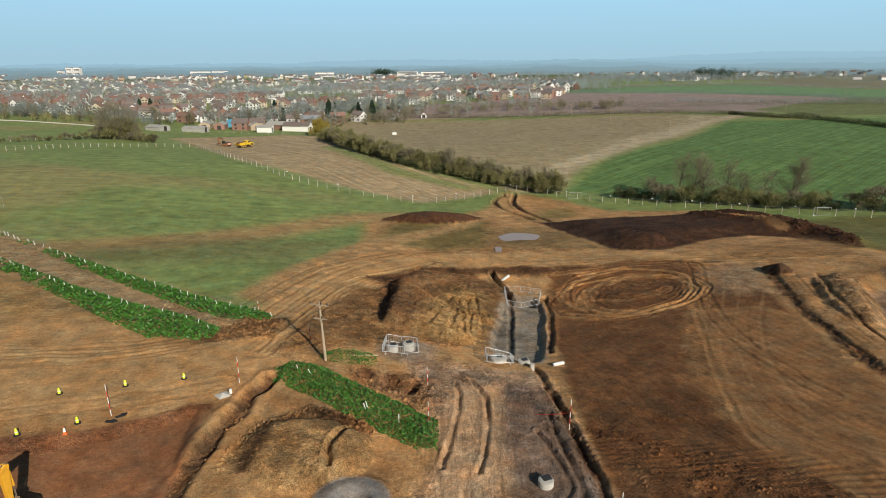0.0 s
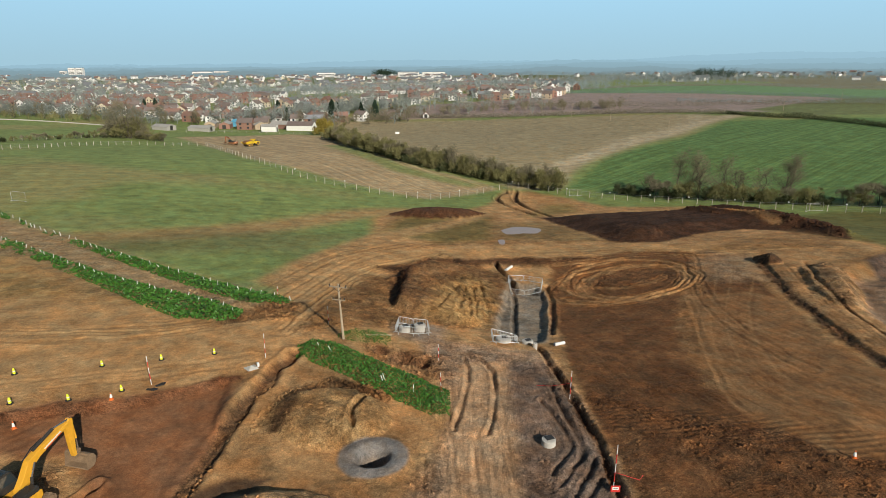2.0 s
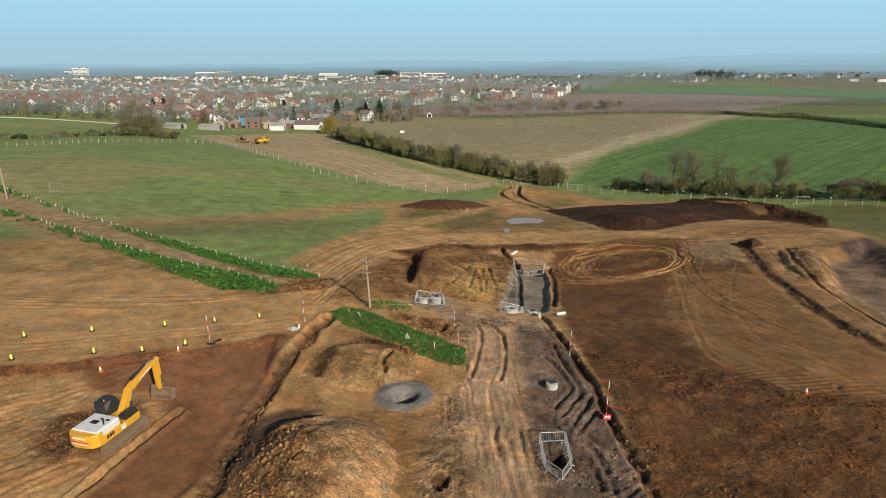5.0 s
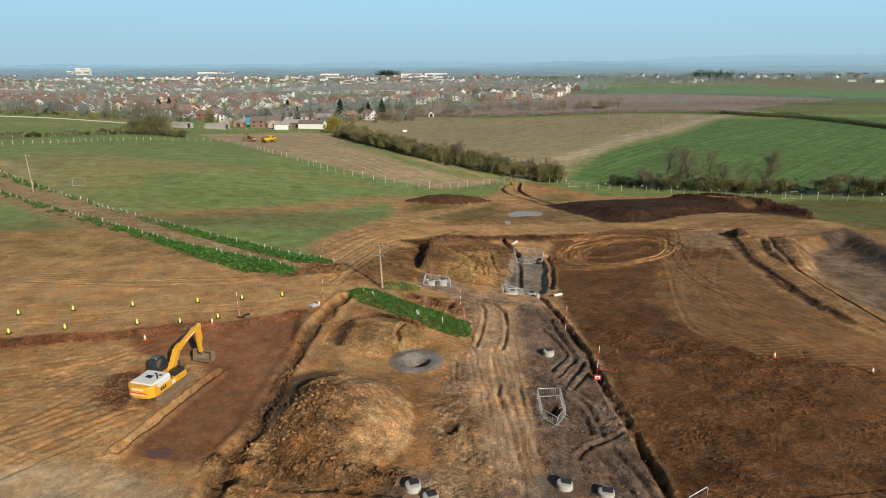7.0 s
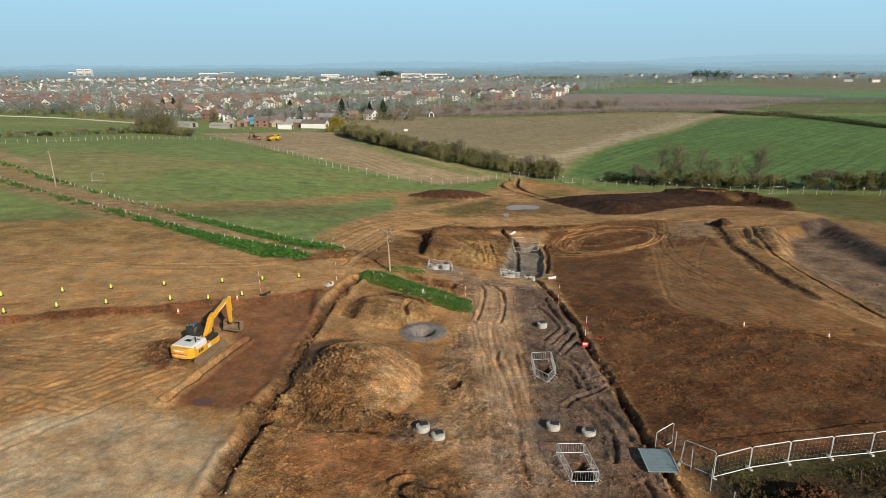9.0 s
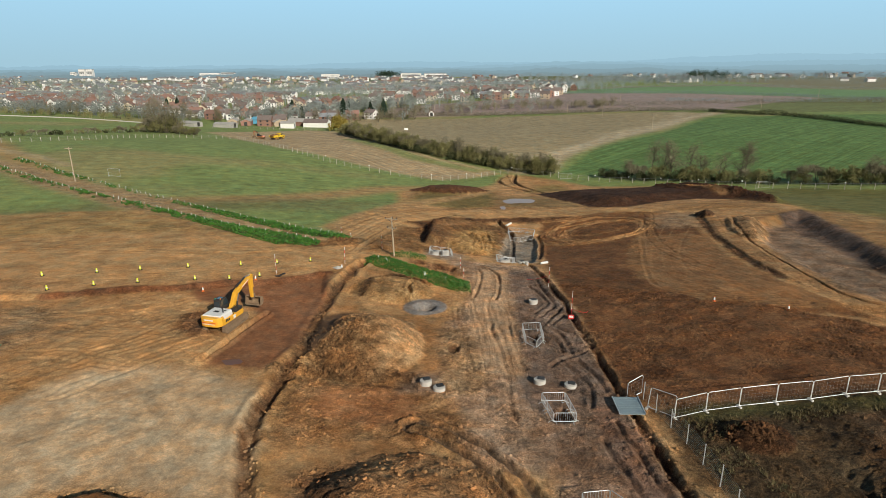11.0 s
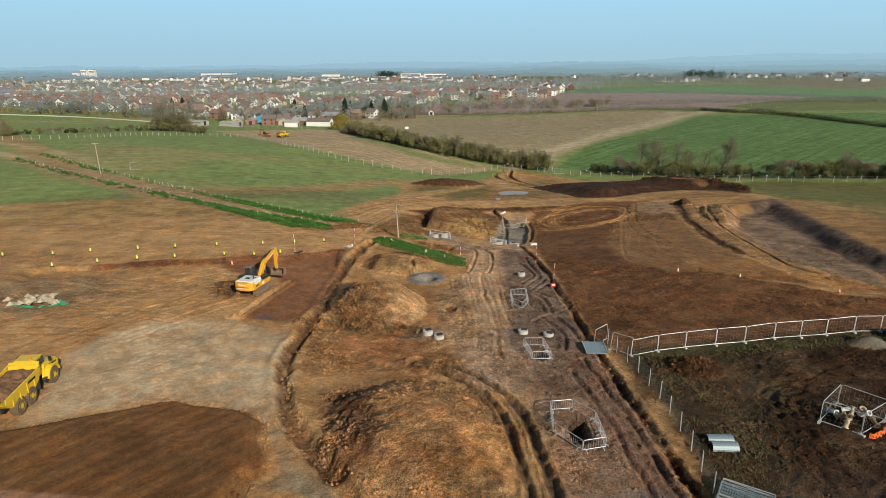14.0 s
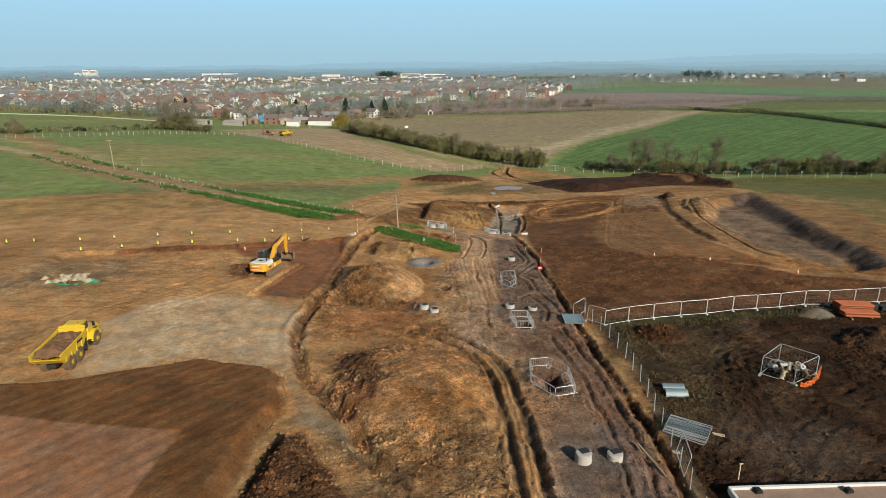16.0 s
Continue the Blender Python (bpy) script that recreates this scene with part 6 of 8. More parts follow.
for k in range(6):
    flat_panel(on(8.3 + 0.06 * k, -57.8 + 0.05 * k, 0.18 + 0.08 * k), -34 + (-3, 2, 0, 4, -2, 1)[k], 1.0)
for k, (dx, rz) in enumerate(((0, -20), (0.1, -26))):
    solo("plank", Geo().box((0, 0, 0.04), (1.1, 0.16, 0.07)), M_NEWWOOD, on(11.0 + dx, -57.9 - 0.2 * k, 0.02), rz, "pale timber offcut lying on the ground", "plank", "timber offcuts")
solo("marker_post", Geo().box((0, 0, 0.7), (0.07, 0.07, 1.4)).box((0.05, 0, 1.36), (0.3, 0.05, 0.09)), M_NEWWOOD, on(9.8, -64.0), 15, "short pale timber marker post", "post")
solo("plank", Geo().box((0, 0, 0.05), (0.16, 4.2, 0.07)), M_TIMBER, on(4.1, -61.5, 0.25), 12, "long brown plank at the edge of the trench", "plank")
# orange drain pipes in two bundles
for bx, by, bz, n in ((40.0, -31.2, 0.0, 5), (39.4, -33.2, 0.0, 4)):
    for row in range(3 if n == 5 else 2):
        for k in range(n):
            solo("drain_pipe", Geo().lathe([(0.10, -2.0), (0.16, -2.0), (0.16, 2.0), (0.10, 2.0), (0.10, -2.0)], 12, None, "x"), M_TERRACOTTA, (bx, by + 0.34 * k - 0.7 + 0.17 * (row % 2), ground_z(bx, by) + 0.35 + 0.29 * row), -6, "orange plastic drain pipe stacked in a strapped bundle", "drain pipe", "orange drain pipes")
    for dx in (-1.2, 1.2):
        solo("timber_bearer", Geo().box((0, 0, 0.08), (0.12, 2.0, 0.18)), M_NEWWOOD, on(bx + dx, by, 0.0), -6, "pale timber bearer under a pipe bundle", "timber", "timber bearers")
for k in range(3):
    solo("plastic_crate", Geo().box((0, 0, 0.3), (0.9, 0.7, 0.6)), M_DARKSTEEL, on(42.8 + 0.95 * k, -31.0 - 0.3 * k), 12, "dark plastic storage crate", "crate", "plastic crates")
# fittings penned inside the mesh panels
rnd = random.Random(5)
for k in range(11):
    a = rnd.uniform(0, 6.28)
    x, y = 22.6 + 1.5 * rnd.uniform(-1, 1), -47.4 + 1.3 * rnd.uniform(-1, 1)
    g = Geo().lathe([(0.16, -0.45), (0.27, -0.45), (0.27, -0.36), (0.18, -0.33), (0.18, 0.33), (0.27, 0.36), (0.27, 0.45), (0.16, 0.45)], 14, Matrix.Rotation(rnd.uniform(-0.5, 1.2), 4, "Y"), "x")
    solo("pipe_fitting", g, (M_NEWWOOD, M_MUDSTEEL, M_WHITE)[k % 3], on(x, y, 0.38), math.degrees(a), "flanged pipe fitting heaped inside a mesh pen", "pipe fitting", "pipe fittings")
g = Geo()
gv = []
for j in range(9):
    for i in range(15):
        u = i / 14
        gv.append((22.4 + 3.0 * u, -50.2 + 1.9 * u * u + 0.08 * math.sin(3 * i), ground_z(22.4 + 3.0 * u, -50.0) + 0.05 + 0.10 * j * (0.6 + 0.9 * u * u) + 0.06 * math.sin(i * 1.7 + j)))
g.add(gv, [(j * 15 + i, j * 15 + i + 1, (j + 1) * 15 + i + 1, (j + 1) * 15 + i) for j in range(8) for i in range(14)])
ob = solo("orange_netting", g, M_ORANGE, (0, 0, 0), 0, "sagging orange barrier netting against a mesh pen", "netting")
mod = ob.modifiers.new("strands", "WIREFRAME")
mod.thickness = 0.05

# concrete-edged base slab at the yard
root = thing("base_slab", on(17.5, -68.6, 0.1), 2, "concrete base slab with a pale raised rim", "slab")
part("deck", Geo().box((0, 0, 0.1), (18, 6.4, 0.3)), material("dusty_concrete", (0.36, 0.25, 0.19), 0.9, vary=0.2, size=2.0), root)
for y in (-3.25, 3.25):
    part("rim", Geo().box((0, y, 0.2), (18.3, 0.22, 0.5)), M_WHITE, root, bevel=0.02)
for x in (-9.1, 9.1):
    part("rim", Geo().box((x, 0, 0.2), (0.22, 6.26, 0.5)), M_WHITE, root, bevel=0.02)
for k in range(2):
    solo("rubber_block", Geo().prism([(-0.3, 0), (0.3, 0), (0.18, 0.28), (-0.18, 0.28)], -0.2, 0.2, "y"), M_BLACK, (10.2 + 6.5 * k, -66.0, ground_z(17.5, -68.6) + 0.36), 10, "black rubber block standing on a slab", "rubber block", "rubber blocks")

# rubble heap on green netting
rnd = random.Random(8)
for k in range(46):
    r = rnd.uniform(0.25, 0.75)
    x, y = -66.0 + rnd.gauss(0, 1.5), -19.8 + rnd.gauss(0, 0.8)
    g = Geo().lump((0, 0, 0), r, rnd, 0.6)
    solo("rubble_stone", g, M_STONE, on(x, y, 0.12 + 0.7 * max(0, 1 - abs(x + 66) / 2.4) * rnd.random()), rnd.uniform(0, 360), "buff broken stone in a rubble heap", "stone", "rubble stones")
g = Geo()
for k in range(120):
    a = rnd.uniform(0, 6.28)
    x, y = -65.6 + 3.4 * math.cos(a) * rnd.uniform(0.8, 1.1), -20.6 + 1.3 * math.sin(a) * rnd.uniform(0.8, 1.1)
    g.lump((x, y, ground_z(x, y) + 0.08), rnd.uniform(0.15, 0.35), rnd, 0.4)
solo("crumpled_net", g, M_NET, (0, 0, 0), 0, "crumpled green netting under a rubble heap", "netting")
for k, (x, y) in enumerate(((-38.4, 6.4), (-38.0, 7.4))):
    solo("scrap_offcut", Geo().prism([(-0.5, -0.1), (0.3, -0.2), (0.55, 0.1), (0.1, 0.25), (-0.1, 0.05), (-0.45, 0.1)], 0.0, 0.14, "z"), M_BLACK, on(x, y, 0.02), 40 * k, "black plastic offcut lying on the sand", "offcut", "plastic offcuts")
g = Geo().lump((0, 0, 0.2), 0.9, random.Random(3), 0.55)
solo("concrete_block", g, M_CONCRETE, on(-30.1, 11.4), 0, "pale broken concrete block beside the ditch", "concrete block")
g = Geo().lathe([(0.0, 0.0), (0.14, 0.0), (0.14, 0.45), (0.0, 0.47)], 12)
solo("plastic_drum", g, M_WHITE, on(-29.6, 12.2), 0, "small white plastic drum beside the ditch", "drum")
solo("timber_pole", Geo().tube([(-2.2, 0, 0.12), (2.2, 0.2, 0.10)], 0.07, 6), M_NEWWOOD, on(-18.2, 22.6), -4, "pale timber pole lying on grass", "pole")

# standing water
def pool(pts, label, dz=0.02, mat=None):
    cx, cy = np.mean([p[0] for p in pts]), np.mean([p[1] for p in pts])
    line = spline(list(pts) + [pts[0]], 1.0)[:-1]
    g = Geo().add([(x, y, 0) for x, y in line], [tuple(range(len(line)))])
    solo("puddle", g, mat or M_WATER, (0, 0, ground_z(cx, cy) + dz), 0, label, "puddle", kind="structure")


pool([(4.3, 90.0), (8.0, 92.8), (13.6, 91.2), (12.6, 87.4), (8.6, 85.0), (5.2, 86.6)], "shallow pinkish puddle on brown earth", 0.16)
pool([(2.6, 79.6), (4.0, 79.8), (3.8, 76.4), (2.8, 76.2)], "small muddy puddle beside the haul road", 0.12)
pool([(-38.4, -21.6), (-35.4, -21.2), (-35.0, -22.2), (-37.2, -22.6)], "thin red puddle on scraped earth", 0.03, material("red_puddle", (0.15, 0.078, 0.060), 0.45, vary=0.2, spec=0.2))


# ---- growing strips ----
STRIPS = [
    [(-150, 101), (-115, 74), (-94, 60), (-76, 49), (-61, 39.4), (-49.5, 33.8), (-41, 30.4), (-36.6, 27.6), (-36.0, 25.0), (-38.5, 23.8), (-43, 24.2), (-52, 30.0), (-62, 37), (-77, 47), (-96, 58.6), (-116, 72.6), (-151, 99)],
    [(-150, 113), (-120, 88.6), (-105, 77.6), (-85, 63.6), (-67, 52.2), (-52, 43.6), (-41, 37.6), (-32.5, 34.0), (-30.8, 32.4), (-33.5, 31.4), (-37, 31.8), (-42, 34.4), (-53, 41), (-66, 49.6), (-83, 61.4), (-104, 75.8), (-121, 87), (-151, 111.4)],
    [(-26.4, 16.4), (-24.6, 14.8), (-20.5, 12.4), (-15.0, 8.6), (-10.2, 5.2), (-9.0, 5.6), (-8.8, 9.4), (-12.0, 11.6), (-17.0, 15.0), (-22.0, 18.4), (-25.0, 19.2)],
    [(-22.4, 21.2), (-16.8, 20.2), (-16.0, 22.0), (-17.0, 23.4), (-20.5, 23.2)],
]


def foliage(poly, per_m2, size, height, seed):
    rs = np.random.RandomState(seed)
    p = np.array(poly)
    lo, hi = p.min(0), p.max(0)
    n = int((hi[0] - lo[0]) * (hi[1] - lo[1]) * per_m2)
    x, y = rs.uniform(lo[0], hi[0], n), rs.uniform(lo[1], hi[1], n)
    d = -0.35 + area_dist(x + 0.5 * fbm(x, y, 1.2, 2, 5), y + 0.5 * fbm(x, y, 1.2, 2, 6), poly)
    keep = (d < 0.12) & (fbm(x, y, 1.0, 2, 8) > np.where(x < -60, -0.33 + 0.022 * np.minimum(-60 - x, 20), -0.33))
    x, y, d = x[keep], y[keep], d[keep]
    g = Geo()
    top = np.clip(0.25 - d * 1.2, 0.3, 1.0) * height * (0.75 + 0.9 * (fbm(x, y, 0.9, 2, 9) + 0.3))
    for i in range(x.size):
        z = ground_z(x[i], y[i]) + top[i] * rs.uniform(0.25, 1.0)
        a, t, s = rs.uniform(0, 6.28), rs.uniform(0.15, 1.2), size * rs.uniform(0.6, 1.35)
        u = Vector((math.cos(a), math.sin(a), 0))
        w = Vector((-math.sin(a) * math.cos(t), math.cos(a) * math.cos(t), math.sin(t)))
        c = Vector((x[i], y[i], z))
        g.add([c - u * s * 0.5, c + w * s * 0.45, c + u * s * 0.5 + Vector((0, 0, -0.05)), c - w * s * 0.4], [(0, 1, 2, 3)])
    return g


for i, (poly, dens, size) in enumerate(zip(STRIPS, (34, 34, 80, 55), (0.32, 0.32, 0.20, 0.18))):
    tagged(new("crop_strip", foliage(poly, dens, size, 0.65, 60 + i).mesh("crop_strip", M_LEAF)),
           ("lush dark green leafy crop strip left standing on bare earth" if i < 3 else "small patch of leafy green weeds beside a pole"), "crop", kind="stuff")
# white plant guards leaning along the strips
cane = Geo().tube([(0, 0, 0), (0, 0, 0.75)], 0.05, 5)
cane_me = cane.mesh("plant_guard", M_WHITE)
rnd = random.Random(12)
for poly, n0, every in ((STRIPS[0], 8, 1.7), (STRIPS[1], 9, 1.7)):
    line = spline(poly[:n0], 0.8)
    acc = 0.0
    for p, q in zip(line, line[1:]):
        acc += math.hypot(q[0] - p[0], q[1] - p[1])
        if acc > every * (1 + 0.5 * (q[0] < -90)):
            acc = rnd.uniform(-0.5, 0.3)
            x, y = q[0] + rnd.uniform(-0.3, 0.3), q[1] - 0.7 + rnd.uniform(-0.4, 0.2)
            ob = tagged(new("plant_guard", cane_me), "slim white plant guard leaning in a green strip", "plant guard", "white plant guards")
            ob.matrix_world = pose(x, y, ground_z(x, y) + 0.25, rnd.uniform(-25, 25), rnd.uniform(-25, 25), 0)
for x, y in ((-24.0, 17.2), (-22.4, 16.4), (-16.0, 10.8), (-12.6, 9.0), (-15.8, 11.0)):
    ob = tagged(new("plant_guard", cane_me), "slim white plant guard leaning in a green strip", "plant guard", "white plant guards")
    ob.matrix_world = pose(x, y, ground_z(x, y) + 0.3, rnd.uniform(-40, 40), rnd.uniform(-40, 40), 0)

# ---- loose clods over the dug ground ----
rs = np.random.RandomState(21)
prob = np.where((np.abs(X + 8) < 66) & (Y > -68) & (Y < 72), np.clip(CLOD - 0.06, 0, 0.22), 0)
prob *= np.clip(0.35 + 2.2 * fbm(X, Y, 5.0, 3, 131), 0, None)
pick = rs.choice(X.size, 12000, p=prob / prob.sum())
rnd = random.Random(22)
g, tint = Geo(), []
for i in pick:
    x, y = X[i] + rnd.uniform(-0.15, 0.15), Y[i] + rnd.uniform(-0.15, 0.15)
    r = 0.06 + 0.17 * rnd.random() ** 3 + 0.12 * max(0.0, CLOD[i] - 0.2)
    g.lump((x, y, Z[i] + 0.3 * r), r, rnd, 0.75)
    tint += [(*np.clip(COL[i] * rnd.uniform(0.75, 1.15), 0, 1), 0.95)] * 6
# heavier lumps tumbled down the heaps and along the cut edges
def tumble(pts, count, lo, hi, half=None, tone=1.0):
    p = np.array(pts)
    a, b = p.min(0) - (half or 0), p.max(0) + (half or 0)
    made = 0
    while made < count:
        x, y = rnd.uniform(a[0], b[0]), rnd.uniform(a[1], b[1])
        d = line_dist(np.array([x]), np.array([y]), pts)[0][0] if half else area_dist(np.array([x]), np.array([y]), pts)[0]
        if (half and d > half * rnd.random() ** 0.5) or (not half and d > 0):
            continue
        r = lo + (hi - lo) * rnd.random() ** 2.2
        i = int(np.clip(np.searchsorted(GX, x), 0, nx - 1))
        j = int(np.clip(np.searchsorted(GY, y), 0, ny - 1))
        g.lump((x, y, ground_z(x, y) + 0.25 * r), r, rnd, 0.8)
        tint.extend([(*np.clip(COL[j * nx + i] * tone * rnd.uniform(0.75, 1.15), 0, 1), 0.95)] * 6)
        made += 1


tumble([(-29.5, -12), (-25, -11), (-21.5, -16), (-19.8, -23), (-27, -24), (-31, -22)], 520, 0.07, 0.28)
tumble([(-31, -22.8), (-16, -23.3)], 260, 0.08, 0.30, 0.9)
tumble([(-27, 1), (-25.5, 6.5), (-21, 10), (-15.5, 8.4)], 320, 0.08, 0.32, 0.9)
tumble([(-19, 20), (-9.5, 19), (-9.5, 12), (-13, 13), (-17.5, 16)], 240, 0.08, 0.32)
tumble([(-37, 23), (-30, 27), (-29.5, 32), (-34, 33)], 260, 0.08, 0.3)
tumble(DITCH_L[1:12], 520, 0.06, 0.26, 1.3)
tumble(DITCH_R, 420, 0.06, 0.24, 1.2, 0.9)
tumble([(-50, -48.6), (-43, -45.6), (-38, -43.2), (-33, -44.4), (-28.6, -46.4), (-27.4, -54), (-28.8, -60)], 420, 0.07, 0.24, 0.8, 0.8)
tumble([(-26.5, -57), (-22, -56.5), (-20, -62), (-21, -67), (-27, -67)], 220, 0.06, 0.24)
tumble([(5.4, 8), (9.4, 6), (16.7, -3), (22.5, -5.4), (31.8, -10), (41, -17)], 260, 0.06, 0.2, 0.8)
tumble([(-16, 36), (-17.5, 50), (-12, 60)], 200, 0.08, 0.3, 1.2)
tumble([(13.6, -38.4), (11.6, -36.4), (13.5, -34.4), (16, -36)], 160, 0.08, 0.3)
tumble([(57, 108), (64, 97), (69, 84), (72, 72)], 300, 0.15, 0.5, 4.0)
me = g.mesh("earth_clods", M_GROUND)
att = me.attributes.new("earth", "FLOAT_COLOR", "POINT")
att.data.foreach_set("color", np.array(tint, np.float32).ravel())
tagged(new("earth_clods", me), "loose brown earth clods strewn over dug ground", "soil clods", kind="stuff")

# ---- rough grass in tufts ----
def tufts(poly, n, size, seed, label):
    rs = np.random.RandomState(seed)
    p = np.array(poly)
    lo, hi = p.min(0), p.max(0)
    x, y = rs.uniform(lo[0], hi[0], n), rs.uniform(lo[1], hi[1], n)
    keep = (area_dist(x, y, poly) < 0) & (fbm(x, y, 2.5, 3, seed) > -0.06)
    g = Geo()
    for a, b in zip(x[keep], y[keep]):
        z = ground_z(a, b)
        for k in range(4):
            t, r, h = rs.uniform(0, 6.28), rs.uniform(0.04, 0.16), size * rs.uniform(0.5, 1.2)
            dx, dy = math.cos(t), math.sin(t)
            g.add([(a - dy * 0.04, b + dx * 0.04, z - 0.03), (a + dy * 0.04, b - dx * 0.04, z - 0.03), (a + dx * (r + 0.1), b + dy * (r + 0.1), z + h)], [(0, 1, 2)])
    tagged(new("grass_tufts", g.mesh("grass_tufts", M_GRASSY)), label, "grass", kind="stuff")


tufts([(8, -33.5), (45, -29.2), (45, -31.4), (22, -33.6), (12, -36), (9, -37)], 2600, 0.35, 71, "rough grass along the foot of the steel fence")
tufts([(7.8, -38), (11, -37), (14, -48), (12, -56), (8, -58)], 1300, 0.22, 72, "thin dry grass beside the mesh fence")
tufts([(-20, -56.6), (-9, -56), (-8, -59), (-18, -60)], 260, 0.22, 73, "thin weeds at the foot of a spoil heap")


# ---- poles ----
def utility_pole(at, h, arms, rz, label, tilt=0.0):
    root = thing("utility_pole", at, rz, label, "utility pole", "wooden utility poles")
    root.matrix_world = pose(*at, 0, tilt, 0) @ pose(0, 0, 0, 0, 0, rz)
    part("pole", Geo().tube([(0, 0, -0.3), (0, 0, h)], 0.17, 8, r2=0.11), M_POLE, root)
    for z, w in arms:
        arm = part("crossarm", Geo().box((0, -0.14, z), (w, 0.10, 0.13)), M_POLE, root)
        for x in (-0.46 * w, 0.46 * w, 0.12 * w):
            part("insulator", Geo().lathe([(0.0, 0.0), (0.06, 0.0), (0.08, 0.1), (0.05, 0.25), (0.0, 0.27)], 8, Matrix.Translation((x, -0.14, z + 0.06))), M_DARKSTEEL, arm)
        part("brace", Geo().tube([(-0.3 * w, -0.14, z), (0, -0.1, z - 0.6)], 0.03, 4).tube([(0.3 * w, -0.14, z), (0, -0.1, z - 0.6)], 0.03, 4), M_DARKSTEEL, arm)
    return root


M_POLE = material("weathered_pole_timber", (0.42, 0.34, 0.24), 0.85, vary=0.2, size=0.5)
utility_pole(on(-21.7, 20.6), 7.2, ((6.85, 2.4), (5.2, 1.7)), -22, "weathered timber utility pole with two crossarms", -2.3)
utility_pole(on(-110.6, 77.0), 9.0, ((8.7, 1.9),), 10, "tall weathered utility pole standing in a track", -1.0)
utility_pole(on(102, 252.5), 8.2, ((7.9, 1.2),), 0, "timber utility pole far off in a field")
for x, y in ((81, 380), (96, 336), (142, 455), (203, 335), (279, 398), (-20, 470)):
    utility_pole(on(x, y), 8.5, ((8.2, 1.4),), 30, "timber utility pole far off in a field")

# ---- field and boundary fences ----
M_POSTWOOD = material("pale_fence_post", (0.50, 0.46, 0.38), 0.85, vary=0.15, by_object=0.15)
M_WIRE = material("fence_wire", (0.36, 0.36, 0.33), 0.6, 0.4, vary=0.1)
BOUND = [(-120, 236), (-102, 207), (-85, 182), (-58, 150), (-40, 139), (-17, 132.6), (-4, 142), (12, 158), (20, 160), (32, 150), (47, 139.5), (61, 131), (74, 121), (85.4, 114), (95, 107.6), (110, 100), (140, 87), (185, 72)]
wire_fence("boundary_fence", BOUND, 3.4, 1.9, 0.07, M_POSTWOOD, M_WIRE, "pale post and mesh boundary fence along the field edge", [(0.2, 0.012), (0.45, 0.012), (0.7, 0.012), (0.97, 0.03)], square=True)
wire_fence("field_fence", [(-215, 140), (-196, 150), (-180, 163), (-173, 172), (-166, 187), (-160, 206), (-146, 224), (-122, 236)], 2.9, 1.7, 0.08, M_POSTWOOD, M_WIRE, "pale timber post fence across the pasture", [(0.3, 0.014), (0.6, 0.014), (0.95, 0.018)], square=True)
wire_fence("field_fence", [(-214, 184), (-200, 208), (-192, 236), (-184, 272), (-168, 292)], 3.6, 1.6, 0.08, M_POSTWOOD, M_WIRE, "pale timber post fence behind a hedge", [(0.3, 0.014), (0.6, 0.014), (0.95, 0.018)], square=True)
wire_fence("field_fence", [(-168, 330), (-140, 341), (-104, 340), (-84, 344)], 4.0, 1.4, 0.07, M_POSTWOOD, M_WIRE, "pale rail fence below the sheds", [(0.5, 0.04), (0.95, 0.05)], square=True)
lamp_me = {}
for x, y in ((-58, 150), (-40, 139), (-17, 132.6), (-4, 142), (15, 160.4), (32, 150), (44, 141.6), (54.6, 135), (64, 128.6), (74, 121), (85.4, 114), (96.6, 107), (110, 100)):
    root = thing("fence_lamp", on(x, y, 1.95), 0, "white warning lamp fixed on a fence post", "lamp", "fence lamps")
    part("lens", Geo().lathe([(0.0, 0.0), (0.2, 0.05), (0.22, 0.22), (0.15, 0.36), (0.0, 0.4)], 10), M_WHITE, root, smooth=True)
    part("bracket", Geo().box((0, 0, -0.04), (0.12, 0.12, 0.12)), M_DARKSTEEL, root)
for x, y, w in ((-105, 86.5, 3.6), (34.6, 148.4, 4.0), (90.5, 110.6, 4.2)):
    mesh_panel((x - w / 2, y), (x + w / 2, y - 0.5), h=2.2, label="pale tubular gate standing at the field edge")
# pale wall along the far lane
wall_line = spline([(-420, 366), (-322, 362), (-282, 361), (-231, 350), (-205, 342)], 6)
g = Geo()
for (ax, ay), (bx, by) in zip(wall_line, wall_line[1:]):
    za, zb = ground_z(ax, ay), ground_z(bx, by)
    g.add([(ax, ay, za - 0.3), (bx, by, zb - 0.3), (bx, by, zb + 0.6), (ax, ay, za + 0.6), (ax, ay + 0.4, za - 0.3), (bx, by + 0.4, zb - 0.3), (bx, by + 0.4, zb + 0.6), (ax, ay + 0.4, za + 0.6)],
          [(0, 1, 2, 3), (5, 4, 7, 6), (3, 2, 6, 7), (4, 5, 1, 0), (1, 5, 6, 2), (4, 0, 3, 7)])
solo("lane_wall", g, M_CONCRETE, (0, 0, 0), 0, "low pale wall along a far lane", "wall", kind="structure")

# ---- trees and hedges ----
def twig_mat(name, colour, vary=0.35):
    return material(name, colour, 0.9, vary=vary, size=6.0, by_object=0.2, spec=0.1)


